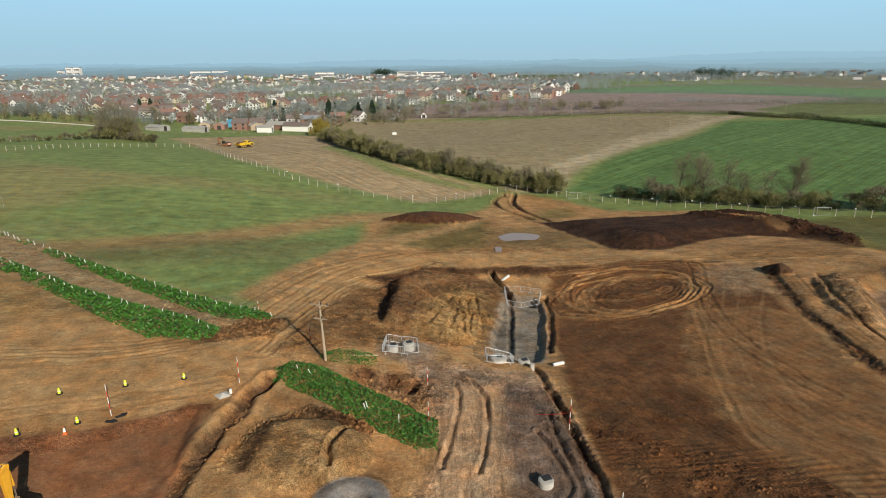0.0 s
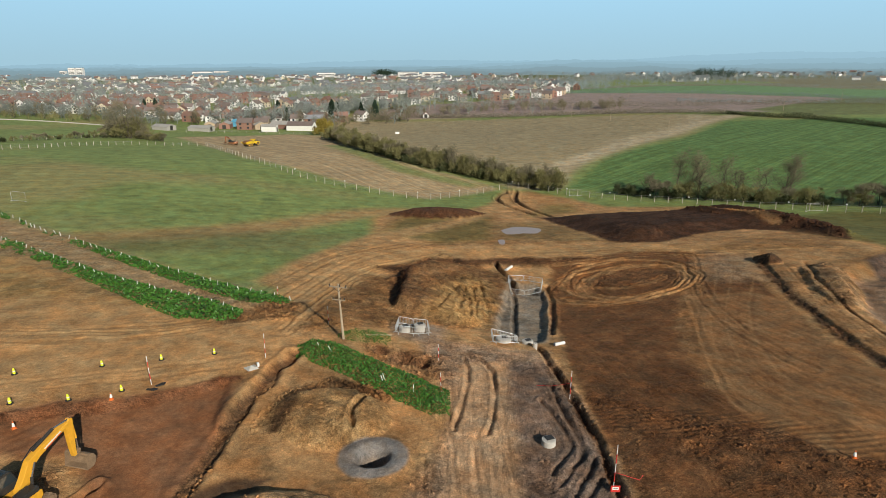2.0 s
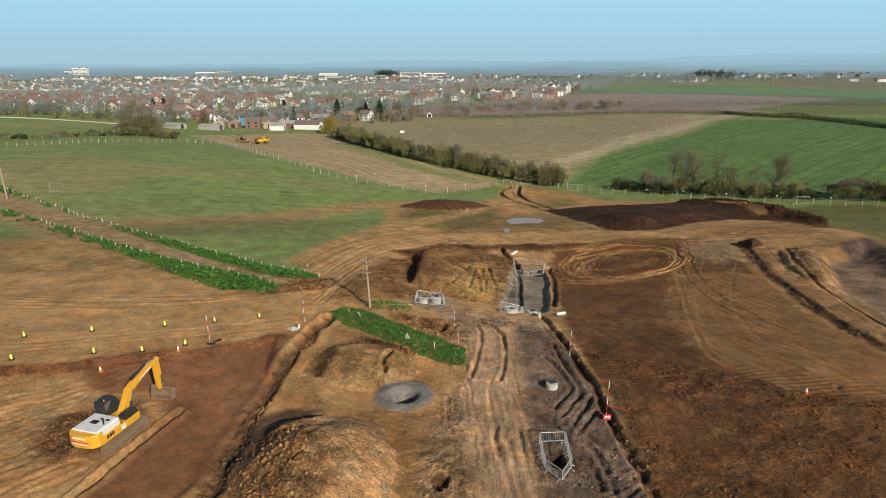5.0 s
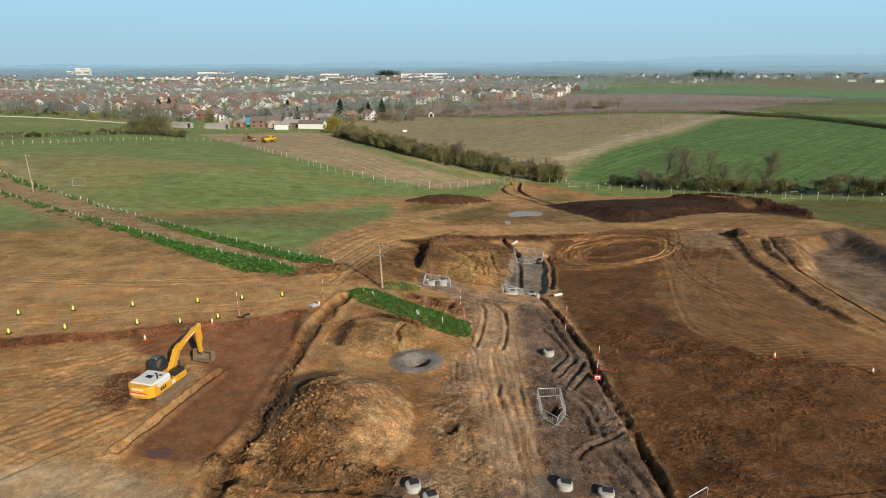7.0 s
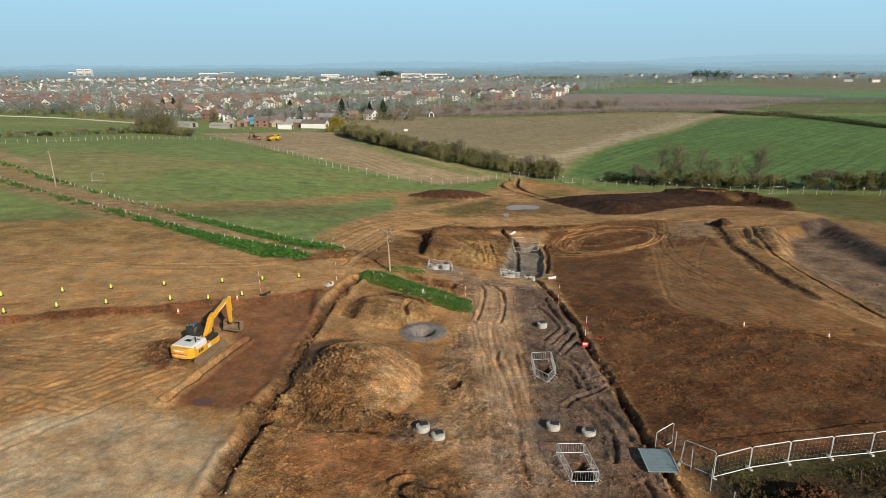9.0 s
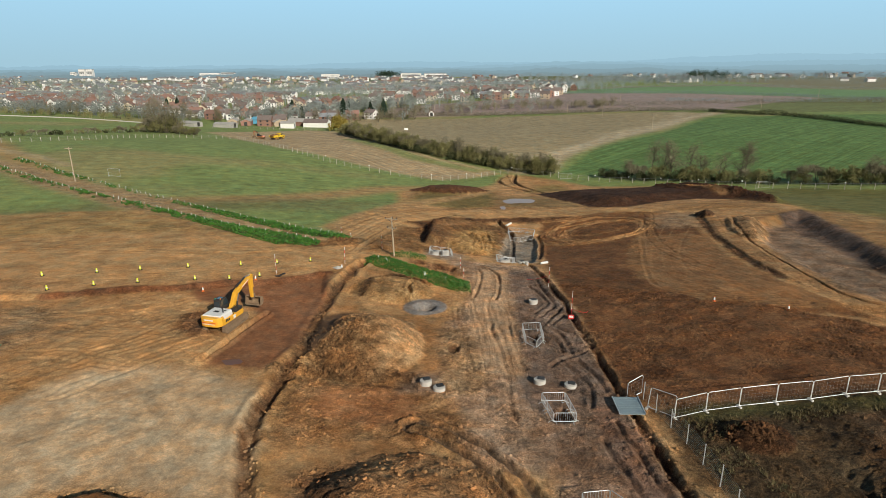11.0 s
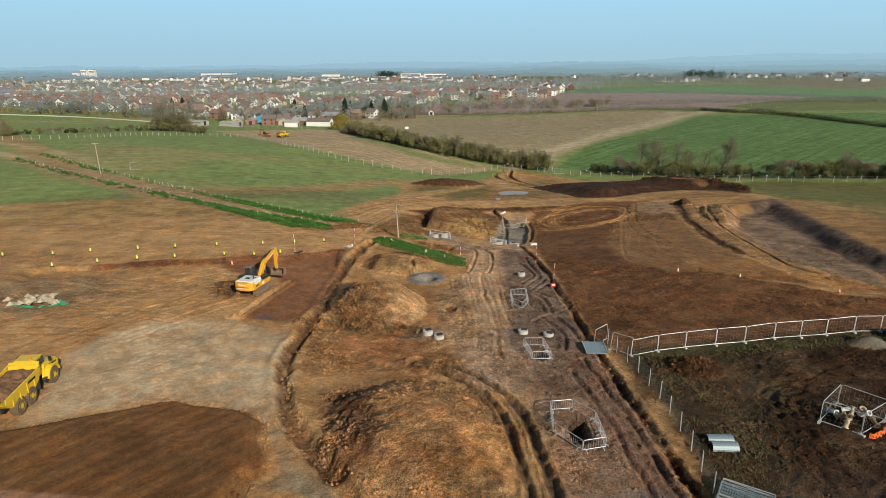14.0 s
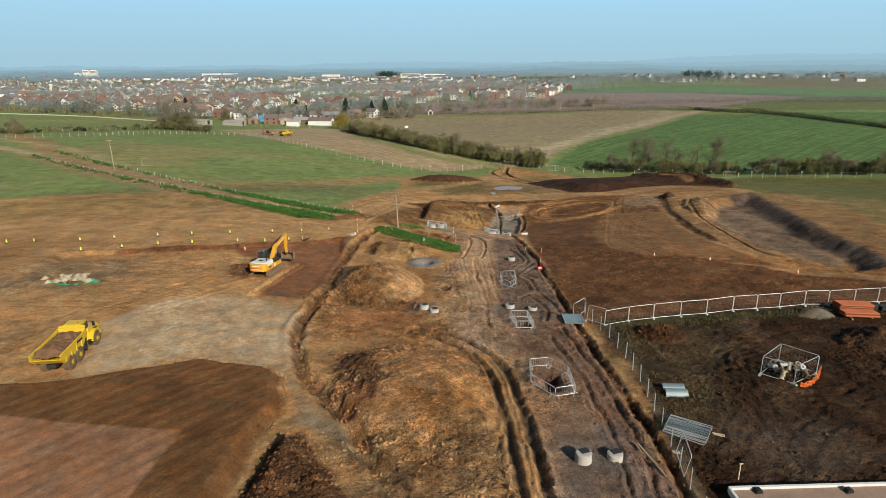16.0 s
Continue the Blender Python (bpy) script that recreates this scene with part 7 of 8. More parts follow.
M_BARK = material("grey_brown_bark", (0.105, 0.09, 0.065), 0.9, vary=0.3, size=1.0, by_object=0.15)
M_TWIG = twig_mat("bare_twigs", (0.21, 0.19, 0.125))
M_OLIVE = twig_mat("olive_hedge_twigs", (0.205, 0.195, 0.085))
M_IVY = twig_mat("ivy_and_bramble", (0.070, 0.082, 0.038))
M_FIR = twig_mat("conifer_needles", (0.035, 0.060, 0.038))
M_WILLOW = twig_mat("yellow_willow_twigs", (0.34, 0.27, 0.06))
# pale blue-grey base colour stands in for haze over far trees
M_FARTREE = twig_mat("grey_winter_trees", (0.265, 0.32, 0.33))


# town trees paled towards grey in base colour, again for haze
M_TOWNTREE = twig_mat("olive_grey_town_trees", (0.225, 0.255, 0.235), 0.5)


def bare_tree(h, spread, seed, twigs=1500, trunk_r=0.22, stems=1, low=0.25, width=0.05):
    """Trunk and limbs in one mesh, fine twigs in another."""
    rnd = random.Random(seed)
    wood, fine, tips = Geo(), Geo(), []
    for s in range(stems):
        base = Vector((rnd.uniform(-0.6, 0.6) * (stems > 1), rnd.uniform(-0.6, 0.6) * (stems > 1), 0))
        top = base + Vector((rnd.uniform(-0.12, 0.12) * h, rnd.uniform(-0.12, 0.12) * h, h * rnd.uniform(0.7, 0.85)))
        pts = [base.lerp(top, k / 5) + Vector((rnd.gauss(0, 0.03 * h * (k > 0)), rnd.gauss(0, 0.03 * h * (k > 0)), 0)) for k in range(6)]
        wood.tube(pts, trunk_r / stems ** 0.5, 6, r2=0.03)
        for k in range(int(15 / stems ** 0.5)):
            u = rnd.uniform(low, 0.98)
            i = min(4, int(u * 5))
            p = pts[i].lerp(pts[i + 1], u * 5 - i)
            a, ln = rnd.uniform(0, 6.28), spread * (1.15 - 0.6 * u) * rnd.uniform(0.6, 1.1)
            e = p + Vector((math.cos(a) * ln, math.sin(a) * ln, ln * rnd.uniform(0.45, 1.2)))
            e.z = min(e.z, h)
            mid = p.lerp(e, 0.5) + Vector((0, 0, -0.08 * ln))
            wood.tube([p, mid, e], 0.10 * (1.3 - u), 4, r2=0.03)
            tips += [(p.lerp(mid, 0.6), 0.5 * ln), (mid, 0.55 * ln), (mid.lerp(e, 0.5), 0.5 * ln), (e, 0.4 * ln)]
        tips.append((top, 0.3 * spread))
    for k in range(twigs):
        c, r = rnd.choice(tips)
        s = c + Vector((rnd.gauss(0, 0.6), rnd.gauss(0, 0.6), rnd.gauss(0.1, 0.5))) * r
        d = Vector((rnd.gauss(0, 1), rnd.gauss(0, 1), rnd.gauss(0.5, 0.8))).normalized() * rnd.uniform(0.6, 1.5) * max(0.6, r * 0.6)
        w = d.cross(Vector((rnd.gauss(0, 1), rnd.gauss(0, 1), rnd.gauss(0, 1)))).normalized() * width
        fine.add([s - w, s + w, s + d], [(0, 1, 2)])
    return wood, fine


def bush(h, r, seed, n=700, width=0.09):
    """A tangled shrub: short stems and a ragged mass of twigs."""
    rnd = random.Random(seed)
    wood, fine = Geo(), Geo()
    for k in range(7):
        a = rnd.uniform(0, 6.28)
        wood.tube([(0.3 * math.cos(a), 0.3 * math.sin(a), -0.1), (0.5 * r * math.cos(a), 0.5 * r * math.sin(a), 0.75 * h)], 0.06, 4, r2=0.02)
    lobes = [(Vector((rnd.gauss(0, 0.42) * r, rnd.gauss(0, 0.42) * r, rnd.uniform(0.2, 0.72) * h)), rnd.uniform(0.25, 0.5)) for k in range(9)]
    for k in range(n):
        c, q = rnd.choice(lobes)
        d = Vector((rnd.gauss(0, 1), rnd.gauss(0, 1), rnd.gauss(0.25, 0.9))).normalized()
        s = c + d * q * r * rnd.random() ** 0.5 * Vector((1, 1, 0.8)).length / 1.6
        e = d * rnd.uniform(0.3, 0.9) + Vector((0, 0, 0.15))
        w = e.cross(Vector((rnd.gauss(0, 1), rnd.gauss(0, 1), rnd.gauss(0, 1)))).normalized() * width * rnd.uniform(0.6, 1.6)
        if s.z > 0:
            fine.add([s - w, s + w, s + e], [(0, 1, 2)])
    return wood, fine


def leafy_crown(h, r, seed, n=900, size=0.35, droop=0.0, low=0.12, taper=0.0):
    rnd = random.Random(seed)
    fine = Geo()
    lobes = [(Vector((rnd.gauss(0, 0.36) * r, rnd.gauss(0, 0.36) * r, rnd.uniform(low + 0.1, 0.85) * h)), rnd.uniform(0.3, 0.5) * r) for k in range(12)]
    for k in range(n):
        if taper:
            u = rnd.random() ** 0.8
            rad = r * (1 - u) ** taper * rnd.uniform(0.5, 1.05)
            a = rnd.uniform(0, 6.28)
            s = Vector((rad * math.cos(a), rad * math.sin(a), h * (low + (1 - low) * u)))
        else:
            c, q = rnd.choice(lobes)
            d = Vector((rnd.gauss(0, 1), rnd.gauss(0, 1), rnd.gauss(0, 1))).normalized()
            s = c + d * q * rnd.random() ** 0.4
        e = Vector((rnd.gauss(0, 1), rnd.gauss(0, 1), rnd.gauss(0, 1) - droop)).normalized() * size * rnd.uniform(0.7, 1.6)
        w = e.cross(Vector((rnd.gauss(0, 1), rnd.gauss(0, 1), rnd.gauss(0, 1)))).normalized() * size * rnd.uniform(0.2, 0.45)
        if s.z > 0.05 * h:
            fine.add([s - w, s + w, s + e], [(0, 1, 2)])
    return fine


def plant(name, wood, fine, wood_mat, fine_mat, label, category, group):
    """The first of a kind of plant, to be copied."""
    root = thing(name, (0, 0, 0), 0, label, category, group)
    if wood:
        part("trunk", wood, wood_mat, root)
    part("crown", fine, fine_mat, root)
    return root


rnd = random.Random(31)
tree_kinds = []
for i, (h, sp, st) in enumerate(((16.0, 4.2, 2), (14.5, 4.0, 3), (17.0, 4.6, 1), (11.5, 3.8, 2))):
    tree_kinds.append(plant("bare_tree", *bare_tree(h, sp, 40 + i, 1900, 0.30, st, width=0.032), M_BARK, M_TWIG, "bare winter tree with fine upright twigs in the hedgerow", "tree", "bare hedgerow trees"))
bush_kinds = []
for i, (h, r, mat, lab) in enumerate(((5.4, 2.8, M_OLIVE, "olive twiggy hedge shrub"), (6.4, 3.0, M_TWIG, "bare brown hedge shrub"), (3.6, 2.6, M_IVY, "dark ivy-covered hedge shrub"), (7.6, 3.2, M_OLIVE, "tall olive twiggy hedge shrub"))):
    bush_kinds.append(plant("hedge_shrub", *bush(h, r, 50 + i, 1300, 0.07), M_BARK, mat, lab + " in the field hedge", "shrub", "hedgerow shrubs"))
used = set()


def grow(kind, x, y, s=1.0, dz=-0.15):
    m = pose(x, y, ground_z(x, y) + dz, rnd.uniform(-4, 4), rnd.uniform(-4, 4), rnd.uniform(0, 360)) @ Matrix.Scale(s, 4)
    if kind.name not in used:
        used.add(kind.name)
        kind.matrix_world = m
        return kind
    ob = copy_thing(kind, m)
    ob.scale = (s, s, s)
    return ob


def hedge_row(pts, spacing, spread, kinds, scales, seed):
    global rnd
    rnd = random.Random(seed)
    line = spline(pts, 0.7)
    acc = 0.0
    for p, q in zip(line, line[1:]):
        acc += math.hypot(q[0] - p[0], q[1] - p[1])
        if acc > spacing:
            acc = rnd.uniform(-0.4, 0.4) * spacing
            grow(rnd.choice(kinds), q[0] + rnd.uniform(-spread, spread), q[1] + rnd.uniform(-spread, spread), rnd.uniform(*scales))


B, T = bush_kinds, tree_kinds
hedge_row([(-76, 316), (-62, 274), (-44, 230), (-24, 200), (-4, 184), (15, 170), (31, 157)], 1.9, 1.8, [B[0], B[0], B[1], B[3], B[3]], (0.95, 1.4), 3)
hedge_row([(-44, 226), (-24, 196), (-4, 180), (15, 166), (30, 154.5)], 2.4, 0.8, [B[2], B[0], B[0]], (0.8, 1.15), 4)
hedge_row([(-20, 194), (-4, 183), (8, 174), (26, 160)], 7.0, 1.5, [T[1], T[3]], (0.6, 0.85), 5)
hedge_row([(47, 149), (63, 138.5), (76, 129.5), (88, 122), (100, 116), (116, 108), (140, 97), (190, 80)], 2.2, 1.4, [B[2], B[1], B[2], B[0]], (0.8, 1.2), 6)
hedge_row([(108, 113), (125, 105), (150, 94), (190, 82)], 4.0, 1.5, [B[3], B[1], T[3]], (0.7, 1.0), 7)
for x, y, k, s in ((64.5, 139.5, 2, 0.95), (67.5, 138, 0, 1.05), (70, 136, 1, 1.0), (75, 132.5, 0, 0.95), (79, 130, 3, 0.9), (84.5, 127, 1, 0.8), (89, 124.5, 0, 0.95), (91, 123.5, 2, 0.9), (57, 144, 3, 0.7)):
    grow(T[k], x, y, s)
for x, y, s in ((-176, 268, 1.3), (-171, 266, 1.4), (-166, 268, 1.2), (-181, 270, 1.1), (-160, 262, 0.7), (-214, 186, 0.75), (-206, 176, 0.6)):
    grow(T[0 if s > 1 else 3], x, y, s)
    grow(B[3 if s > 0.8 else 0], x + 1.5, y - 1, s * 1.35)
    grow(B[1], x - 2.5, y + 1, s * 1.2)
hedge_row([(-225, 176), (-205, 192), (-196, 216), (-188, 246), (-176, 268), (-150, 262)], 3.4, 1.4, [B[0], B[1], B[2]], (0.45, 0.75), 8)
hedge_row([(-176, 272), (-160, 262), (-148, 254)], 2.4, 1.6, [B[0], B[1], B[3]], (0.6, 0.9), 9)
# low hedges between the far fields, each one long thicket
def thicket(pts, h, width, n, seed, mat, label):
    rnd = random.Random(seed)
    line = spline(pts, 4)
    g = Geo()
    for k in range(2 * n):
        i = rnd.randrange(len(line) - 1)
        u = rnd.random()
        x = line[i][0] + (line[i + 1][0] - line[i][0]) * u + rnd.gauss(0, width)
        y = line[i][1] + (line[i + 1][1] - line[i][1]) * u + rnd.gauss(0, width)
        hh = h * (0.55 + 0.9 * noise.noise((x * 0.06, y * 0.06, seed)) ** 2 + 0.5 * rnd.random())
        s = Vector((x, y, ground_z(x, y) + hh * rnd.random()))
        e = Vector((rnd.gauss(0, 1), rnd.gauss(0, 1), rnd.gauss(0.4, 1))).normalized() * rnd.uniform(0.5, 1.3)
        w = e.cross(Vector((rnd.gauss(0, 1), rnd.gauss(0, 1), rnd.gauss(0, 1)))).normalized() * rnd.uniform(0.1, 0.26)
        g.add([s - w, s + w, s + e], [(0, 1, 2)])
    tagged(new("hedgerow", g.mesh("hedgerow", mat)), label, "hedge", kind="stuff")


thicket([(-90, 424), (-60, 434), (-22, 432), (20, 414), (77, 389), (112, 375), (143, 356), (166, 330)], 3.0, 1.6, 3600, 11, M_TWIG, "thin brown hedgerow at the top of the stubble field")
thicket([(166, 330), (178, 300), (190, 284), (196, 258), (200, 228), (206, 190)], 2.2, 0.8, 2600, 12, M_IVY, "dark clipped hedgerow above the green field")
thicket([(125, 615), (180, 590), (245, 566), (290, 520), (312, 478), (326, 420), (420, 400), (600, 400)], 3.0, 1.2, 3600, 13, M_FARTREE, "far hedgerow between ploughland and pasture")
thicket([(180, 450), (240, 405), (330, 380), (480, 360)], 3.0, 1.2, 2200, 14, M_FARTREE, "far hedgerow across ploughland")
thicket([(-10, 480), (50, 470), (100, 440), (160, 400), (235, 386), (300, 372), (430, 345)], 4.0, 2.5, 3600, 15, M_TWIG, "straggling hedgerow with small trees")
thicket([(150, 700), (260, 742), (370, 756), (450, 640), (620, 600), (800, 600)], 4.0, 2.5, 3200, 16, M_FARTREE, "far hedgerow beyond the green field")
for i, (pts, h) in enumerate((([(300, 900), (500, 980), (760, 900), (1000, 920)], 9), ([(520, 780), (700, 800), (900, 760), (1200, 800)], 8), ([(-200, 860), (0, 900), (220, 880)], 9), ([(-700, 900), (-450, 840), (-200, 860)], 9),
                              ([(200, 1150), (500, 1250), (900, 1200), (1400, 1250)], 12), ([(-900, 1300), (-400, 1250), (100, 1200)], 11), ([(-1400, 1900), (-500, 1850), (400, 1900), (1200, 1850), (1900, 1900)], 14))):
    thicket(pts, h, 22, 3600, 20 + i, M_FARTREE, "far woodland tinted hazy grey")

# single trees at the edge of town
willow = plant("willow_tree", bare_tree(9, 3.5, 90, 50, 0.3, 2)[0], leafy_crown(11, 6.2, 91, 2200, 0.8, 0.9, 0.05), M_BARK, M_WILLOW, "rounded willow with bright yellow winter twigs", "tree", "")
willow.matrix_world = pose(*on(-84, 338, -0.2), 0, 0, 0)
fir = plant("conifer_tree", Geo().tube([(0, 0, -0.3), (0, 0, 12)], 0.3, 6, r2=0.05), leafy_crown(14, 4.6, 92, 1600, 0.9, 0.5, 0.08, 0.75), M_BARK, M_FIR, "dark green conifer at the edge of town", "conifer", "dark conifers")
for x, y, s in ((-99, 450, 1.05), (-95, 456, 0.8), (-63, 442, 1.0), (-76, 462, 0.75), (-128, 420, 0.8), (-136, 424, 0.7), (-150, 480, 0.8), (-250, 470, 0.8), (-262, 476, 0.7)):
    grow(fir, x, y, s)
for k in range(70):
    a, b = rnd.uniform(0, 1), rnd.uniform(0, 1)
    x, y = -330 + 300 * a, 372 + 40 * b + 70 * max(0, a - 0.55)
    grow(rnd.choice([T[0], T[2], T[3], B[3], B[1]]), x, y, rnd.uniform(0.55, 0.95))

# ---- town ----
WALLS = [material("white_render", (0.80, 0.79, 0.77), 0.8, vary=0.06, size=4), material("red_brick_wall", (0.29, 0.165, 0.125), 0.9, vary=0.15, size=4, by_object=0.15),
         material("buff_brick_wall", (0.44, 0.35, 0.25), 0.9, vary=0.12, size=4, by_object=0.15), material("cream_render", (0.66, 0.58, 0.43), 0.85, vary=0.08, size=4)]
ROOFS = [material("brown_roof_tiles", (0.19, 0.155, 0.14), 0.9, vary=0.2, size=3, by_object=0.2), material("red_roof_tiles", (0.25, 0.15, 0.12), 0.9, vary=0.2, size=3, by_object=0.2),
         material("grey_roof_slates", (0.22, 0.235, 0.25), 0.8, vary=0.2, size=3, by_object=0.2)]


def house_shape(w, d, h, rise):
    wall = Geo().prism([(-w / 2, -1.0), (w / 2, -1.0), (w / 2, h), (0, h + rise), (-w / 2, h)], -d / 2, d / 2, "y")
    o, t = 0.35, 0.16
    k = rise / (w / 2)
    roof = Geo().prism([(-w / 2 - o, h - o * k), (0, h + rise), (w / 2 + o, h - o * k), (w / 2 + o, h - o * k + t), (0, h + rise + t), (-w / 2 - o, h - o * k + t)], -d / 2 - 0.3, d / 2 + 0.3, "y")
    return wall, roof


house_kinds = []
pane = {}
for i, (w, d, h, rise, wm, rm, lab) in enumerate(((7.5, 9.5, 5.0, 2.6, 0, 0, "white rendered house with a brown tiled gable roof"), (7.5, 10.5, 4.8, 2.6, 1, 1, "red brick house with a red tiled roof"),
                                                  (8.0, 10.0, 4.8, 2.8, 1, 0, "red brick house with a brown tiled roof"), (7.0, 9.5, 5.0, 2.5, 2, 0, "buff brick house with a brown tiled roof"),
                                                  (7.5, 14, 4.9, 2.5, 1, 2, "red brick terrace with a grey slate roof"), (7.0, 9.0, 4.8, 2.6, 3, 1, "cream rendered house with a red tiled roof"), (8.0, 16, 2.8, 2.4, 0, 0, "white rendered bungalow with a brown tiled roof"))):
    root = thing("house", (0, 0, 0), 0, lab, "house", "town houses")
    wall, roof = house_shape(w, d, h, rise)
    wl_ob = part("wall", wall, WALLS[wm], root)
    part("roof", roof, ROOFS[rm], root)
    part("chimney", Geo().box((w * 0.15, d * 0.3, h + rise + 0.2), (0.7, 0.9, 1.8)), WALLS[1], root)
    key = "pane"
    if key not in pane:
        pane[key] = Geo().box((0, 0, 0), (1.3, 0.08, 1.2)).mesh("window", M_GLASS)
    for z in ((1.4, 3.8) if h > 4 else (1.4,)):
        for x in (-w * 0.24, w * 0.24):
            p = part("window", pane[key], None, root)
            p.location = (x, -d / 2 - 0.02, z)
        for y in (-d * 0.25, d * 0.25):
            for sx in (-1, 1):
                p = part("window", pane[key], None, root)
                p.matrix_local = pose(sx * (w / 2 + 0.02), y, z, 0, 0, 90)
    house_kinds.append(root)

TOWN = [(-420, 412), (-277, 418), (-219, 412), (-175, 376), (-145, 362), (-102, 372), (-100, 420), (-94, 462), (-50, 512), (26, 528), (88, 508), (100, 545), (150, 640), (180, 820), (160, 1000), (-300, 1050), (-900, 1000), (-700, 600)]
rnd = random.Random(77)
spots = []
cells = {}
y = 372.0
while y < 1000:
    x = -900.0
    while x < 190:
        cell = (int(x // 95), int(y // 70))
        if cell not in cells:
            cells[cell] = (rnd.choice((8, 20, -15, 95, 80, 110)), rnd.random())
        ang, gap = cells[cell]
        px, py = x + rnd.uniform(-3, 3), y + rnd.uniform(-3.5, 3.5)
        if gap > 0.12 and rnd.random() > 0.40:
            spots.append((px, py, ang + rnd.uniform(-4, 4)))
        x += 14.5 + 0.006 * (y - 372)
    y += 19 + 0.012 * (y - 372)
sp = np.array(spots)
inside = area_dist(sp[:, 0], sp[:, 1], TOWN) < -3
spots = [s for s, ok in zip(spots, inside) if ok]
near_spots = sorted(spots, key=lambda s: s[1] - 0.25 * s[0])[:230]
rest = [s for s in spots if s not in set(near_spots)]
for k, (x, y, a) in enumerate(near_spots):
    kind = house_kinds[rnd.choice((0, 0, 0, 0, 0, 0, 1, 1, 2, 3, 3, 4, 5, 5))]
    if kind.name not in used:
        used.add(kind.name)
        kind.matrix_world = pose(x, y, ground_z(x, y), 0, 0, a)
    else:
        copy_thing(kind, pose(x, y, ground_z(x, y), 0, 0, a))
# a row of pale gabled houses along the first street
for k in range(11):
    copy_thing(house_kinds[(0, 0, 3, 5, 0, 0, 3, 5, 2, 0, 1)[k]], pose(*on(-330 + 15.5 * k, 452 + 3 * math.sin(k), 0), 0, 0, 6 + 3 * math.sin(2.1 * k)))
for k in range(9):
    copy_thing(house_kinds[(1, 0, 2, 5, 1, 0, 2, 1, 0)[k]], pose(*on(-196 + 15.5 * k, 408 + 2.6 * k, 0), 0, 0, 80 + 25 * math.sin(2.1 * k)))
# named larger buildings at the edge of town
bung = house_kinds[6]
bung.matrix_world = pose(*on(-219, 424), 0, 0, 72)
copy_thing(house_kinds[0], pose(*on(-190, 420), 0, 0, 100))


def shed(at, rz, w, d, h, rise, wm, rm, label):
    root = thing("shed", at, rz, label, "shed", "yard sheds")
    wall, roof = house_shape(w, d, h, rise)
    part("wall", wall, wm, root)
    part("roof", roof, rm, root)
    part("door", Geo().box((0, -d / 2 - 0.03, 1.4), (2.4, 0.06, 2.8)), M_DARKSTEEL, root)


M_CYAN = material("blue_sheet_cladding", (0.12, 0.38, 0.55), 0.6, vary=0.1, size=3)
M_ASBESTOS = material("grey_sheet_roof", (0.40, 0.39, 0.36), 0.85, vary=0.15, size=3)
shed(on(-124, 358), 92, 7, 9.5, 3.6, 1.2, M_WHITE, M_ASBESTOS, "white clad shed at the edge of the field")
shed(on(-106, 372), 84, 10, 18, 3.6, 2.2, M_WHITE, ROOFS[0], "long white building with a brown roof")
shed(on(-168, 372), 12, 7, 14, 3.2, 1.6, WALLS[2], M_ASBESTOS, "long grey-roofed yard shed")
shed(on(-158, 372), 10, 7, 14, 3.2, 1.6, WALLS[1], M_ASBESTOS, "long grey-roofed yard shed")
shed(on(-152, 388), 80, 8, 12, 3.6, 1.6, M_CYAN, M_CYAN, "bright blue clad shed")
shed(on(-138, 376), 40, 9, 16, 3.2, 2.0, WALLS[2], M_ASBESTOS, "grey-roofed barn in the yard")
shed(on(-120, 382), 75, 9, 18, 3.2, 2.0, WALLS[1], M_ASBESTOS, "grey-roofed barn in the yard")
shed(on(-186, 340), 70, 8, 12, 2.4, 1.2, M_ASBESTOS, M_ASBESTOS, "low grey sheet-roofed barn")
shed(on(-164, 344), 80, 8, 14, 2.4, 1.2, M_ASBESTOS, M_ASBESTOS, "low grey sheet-roofed barn")
solo("field_trough", Geo().box((0, 0, 0.7), (2.6, 1.2, 1.4)), M_WHITE, on(-38, 340), 10, "small white water tank in a stubble field", "tank")
shed(on(-22, 432), 0, 4.2, 4.8, 2.4, 2.0, M_WHITE, ROOFS[1], "small white cottage with a red roof behind a hedge")

# the rest of the town, too far to tell apart
def far_houses(spots, name, label):
    wg = [Geo() for _ in WALLS]
    rg = [Geo() for _ in ROOFS]
    for x, y, a in spots:
        w, d, h, rise = rnd.uniform(6.5, 8), rnd.uniform(8, 15), rnd.uniform(4.2, 5.2), rnd.uniform(2.2, 3)
        m = pose(x, y, ground_z(x, y), 0, 0, a)
        wall, roof = house_shape(w, d, h, rise)
        wg[rnd.choice((0, 0, 0, 0, 0, 1, 2, 3))].add(wall.v, wall.f, m)
        rg[rnd.choice((0, 1, 2, 2, 2))].add(roof.v, roof.f, m)
    for g, mt in list(zip(wg, WALLS)) + list(zip(rg, ROOFS)):
        if g.v:
            tagged(new(name, g.mesh(name, mt)), label, "houses", kind="stuff")


more = []
for k in range(420):
    y = rnd.uniform(1000, 1480)
    more.append((rnd.uniform(-0.78, 0.12) * y, y, rnd.choice((10, 100, 60)) + rnd.uniform(-8, 8)))
for k in range(46):
    more.append((rnd.gauss(640, 190), rnd.uniform(1150, 1420), rnd.uniform(0, 180)))
for k in range(17):
    more.append((rnd.gauss(372, 24), rnd.gauss(935, 22), rnd.uniform(0, 180)))
for k in range(3):
    more.append((rnd.gauss(662, 16), rnd.gauss(935, 14), rnd.uniform(0, 180)))
far_houses(rest + more, "distant_houses", "distant white and brick houses with brown roofs")
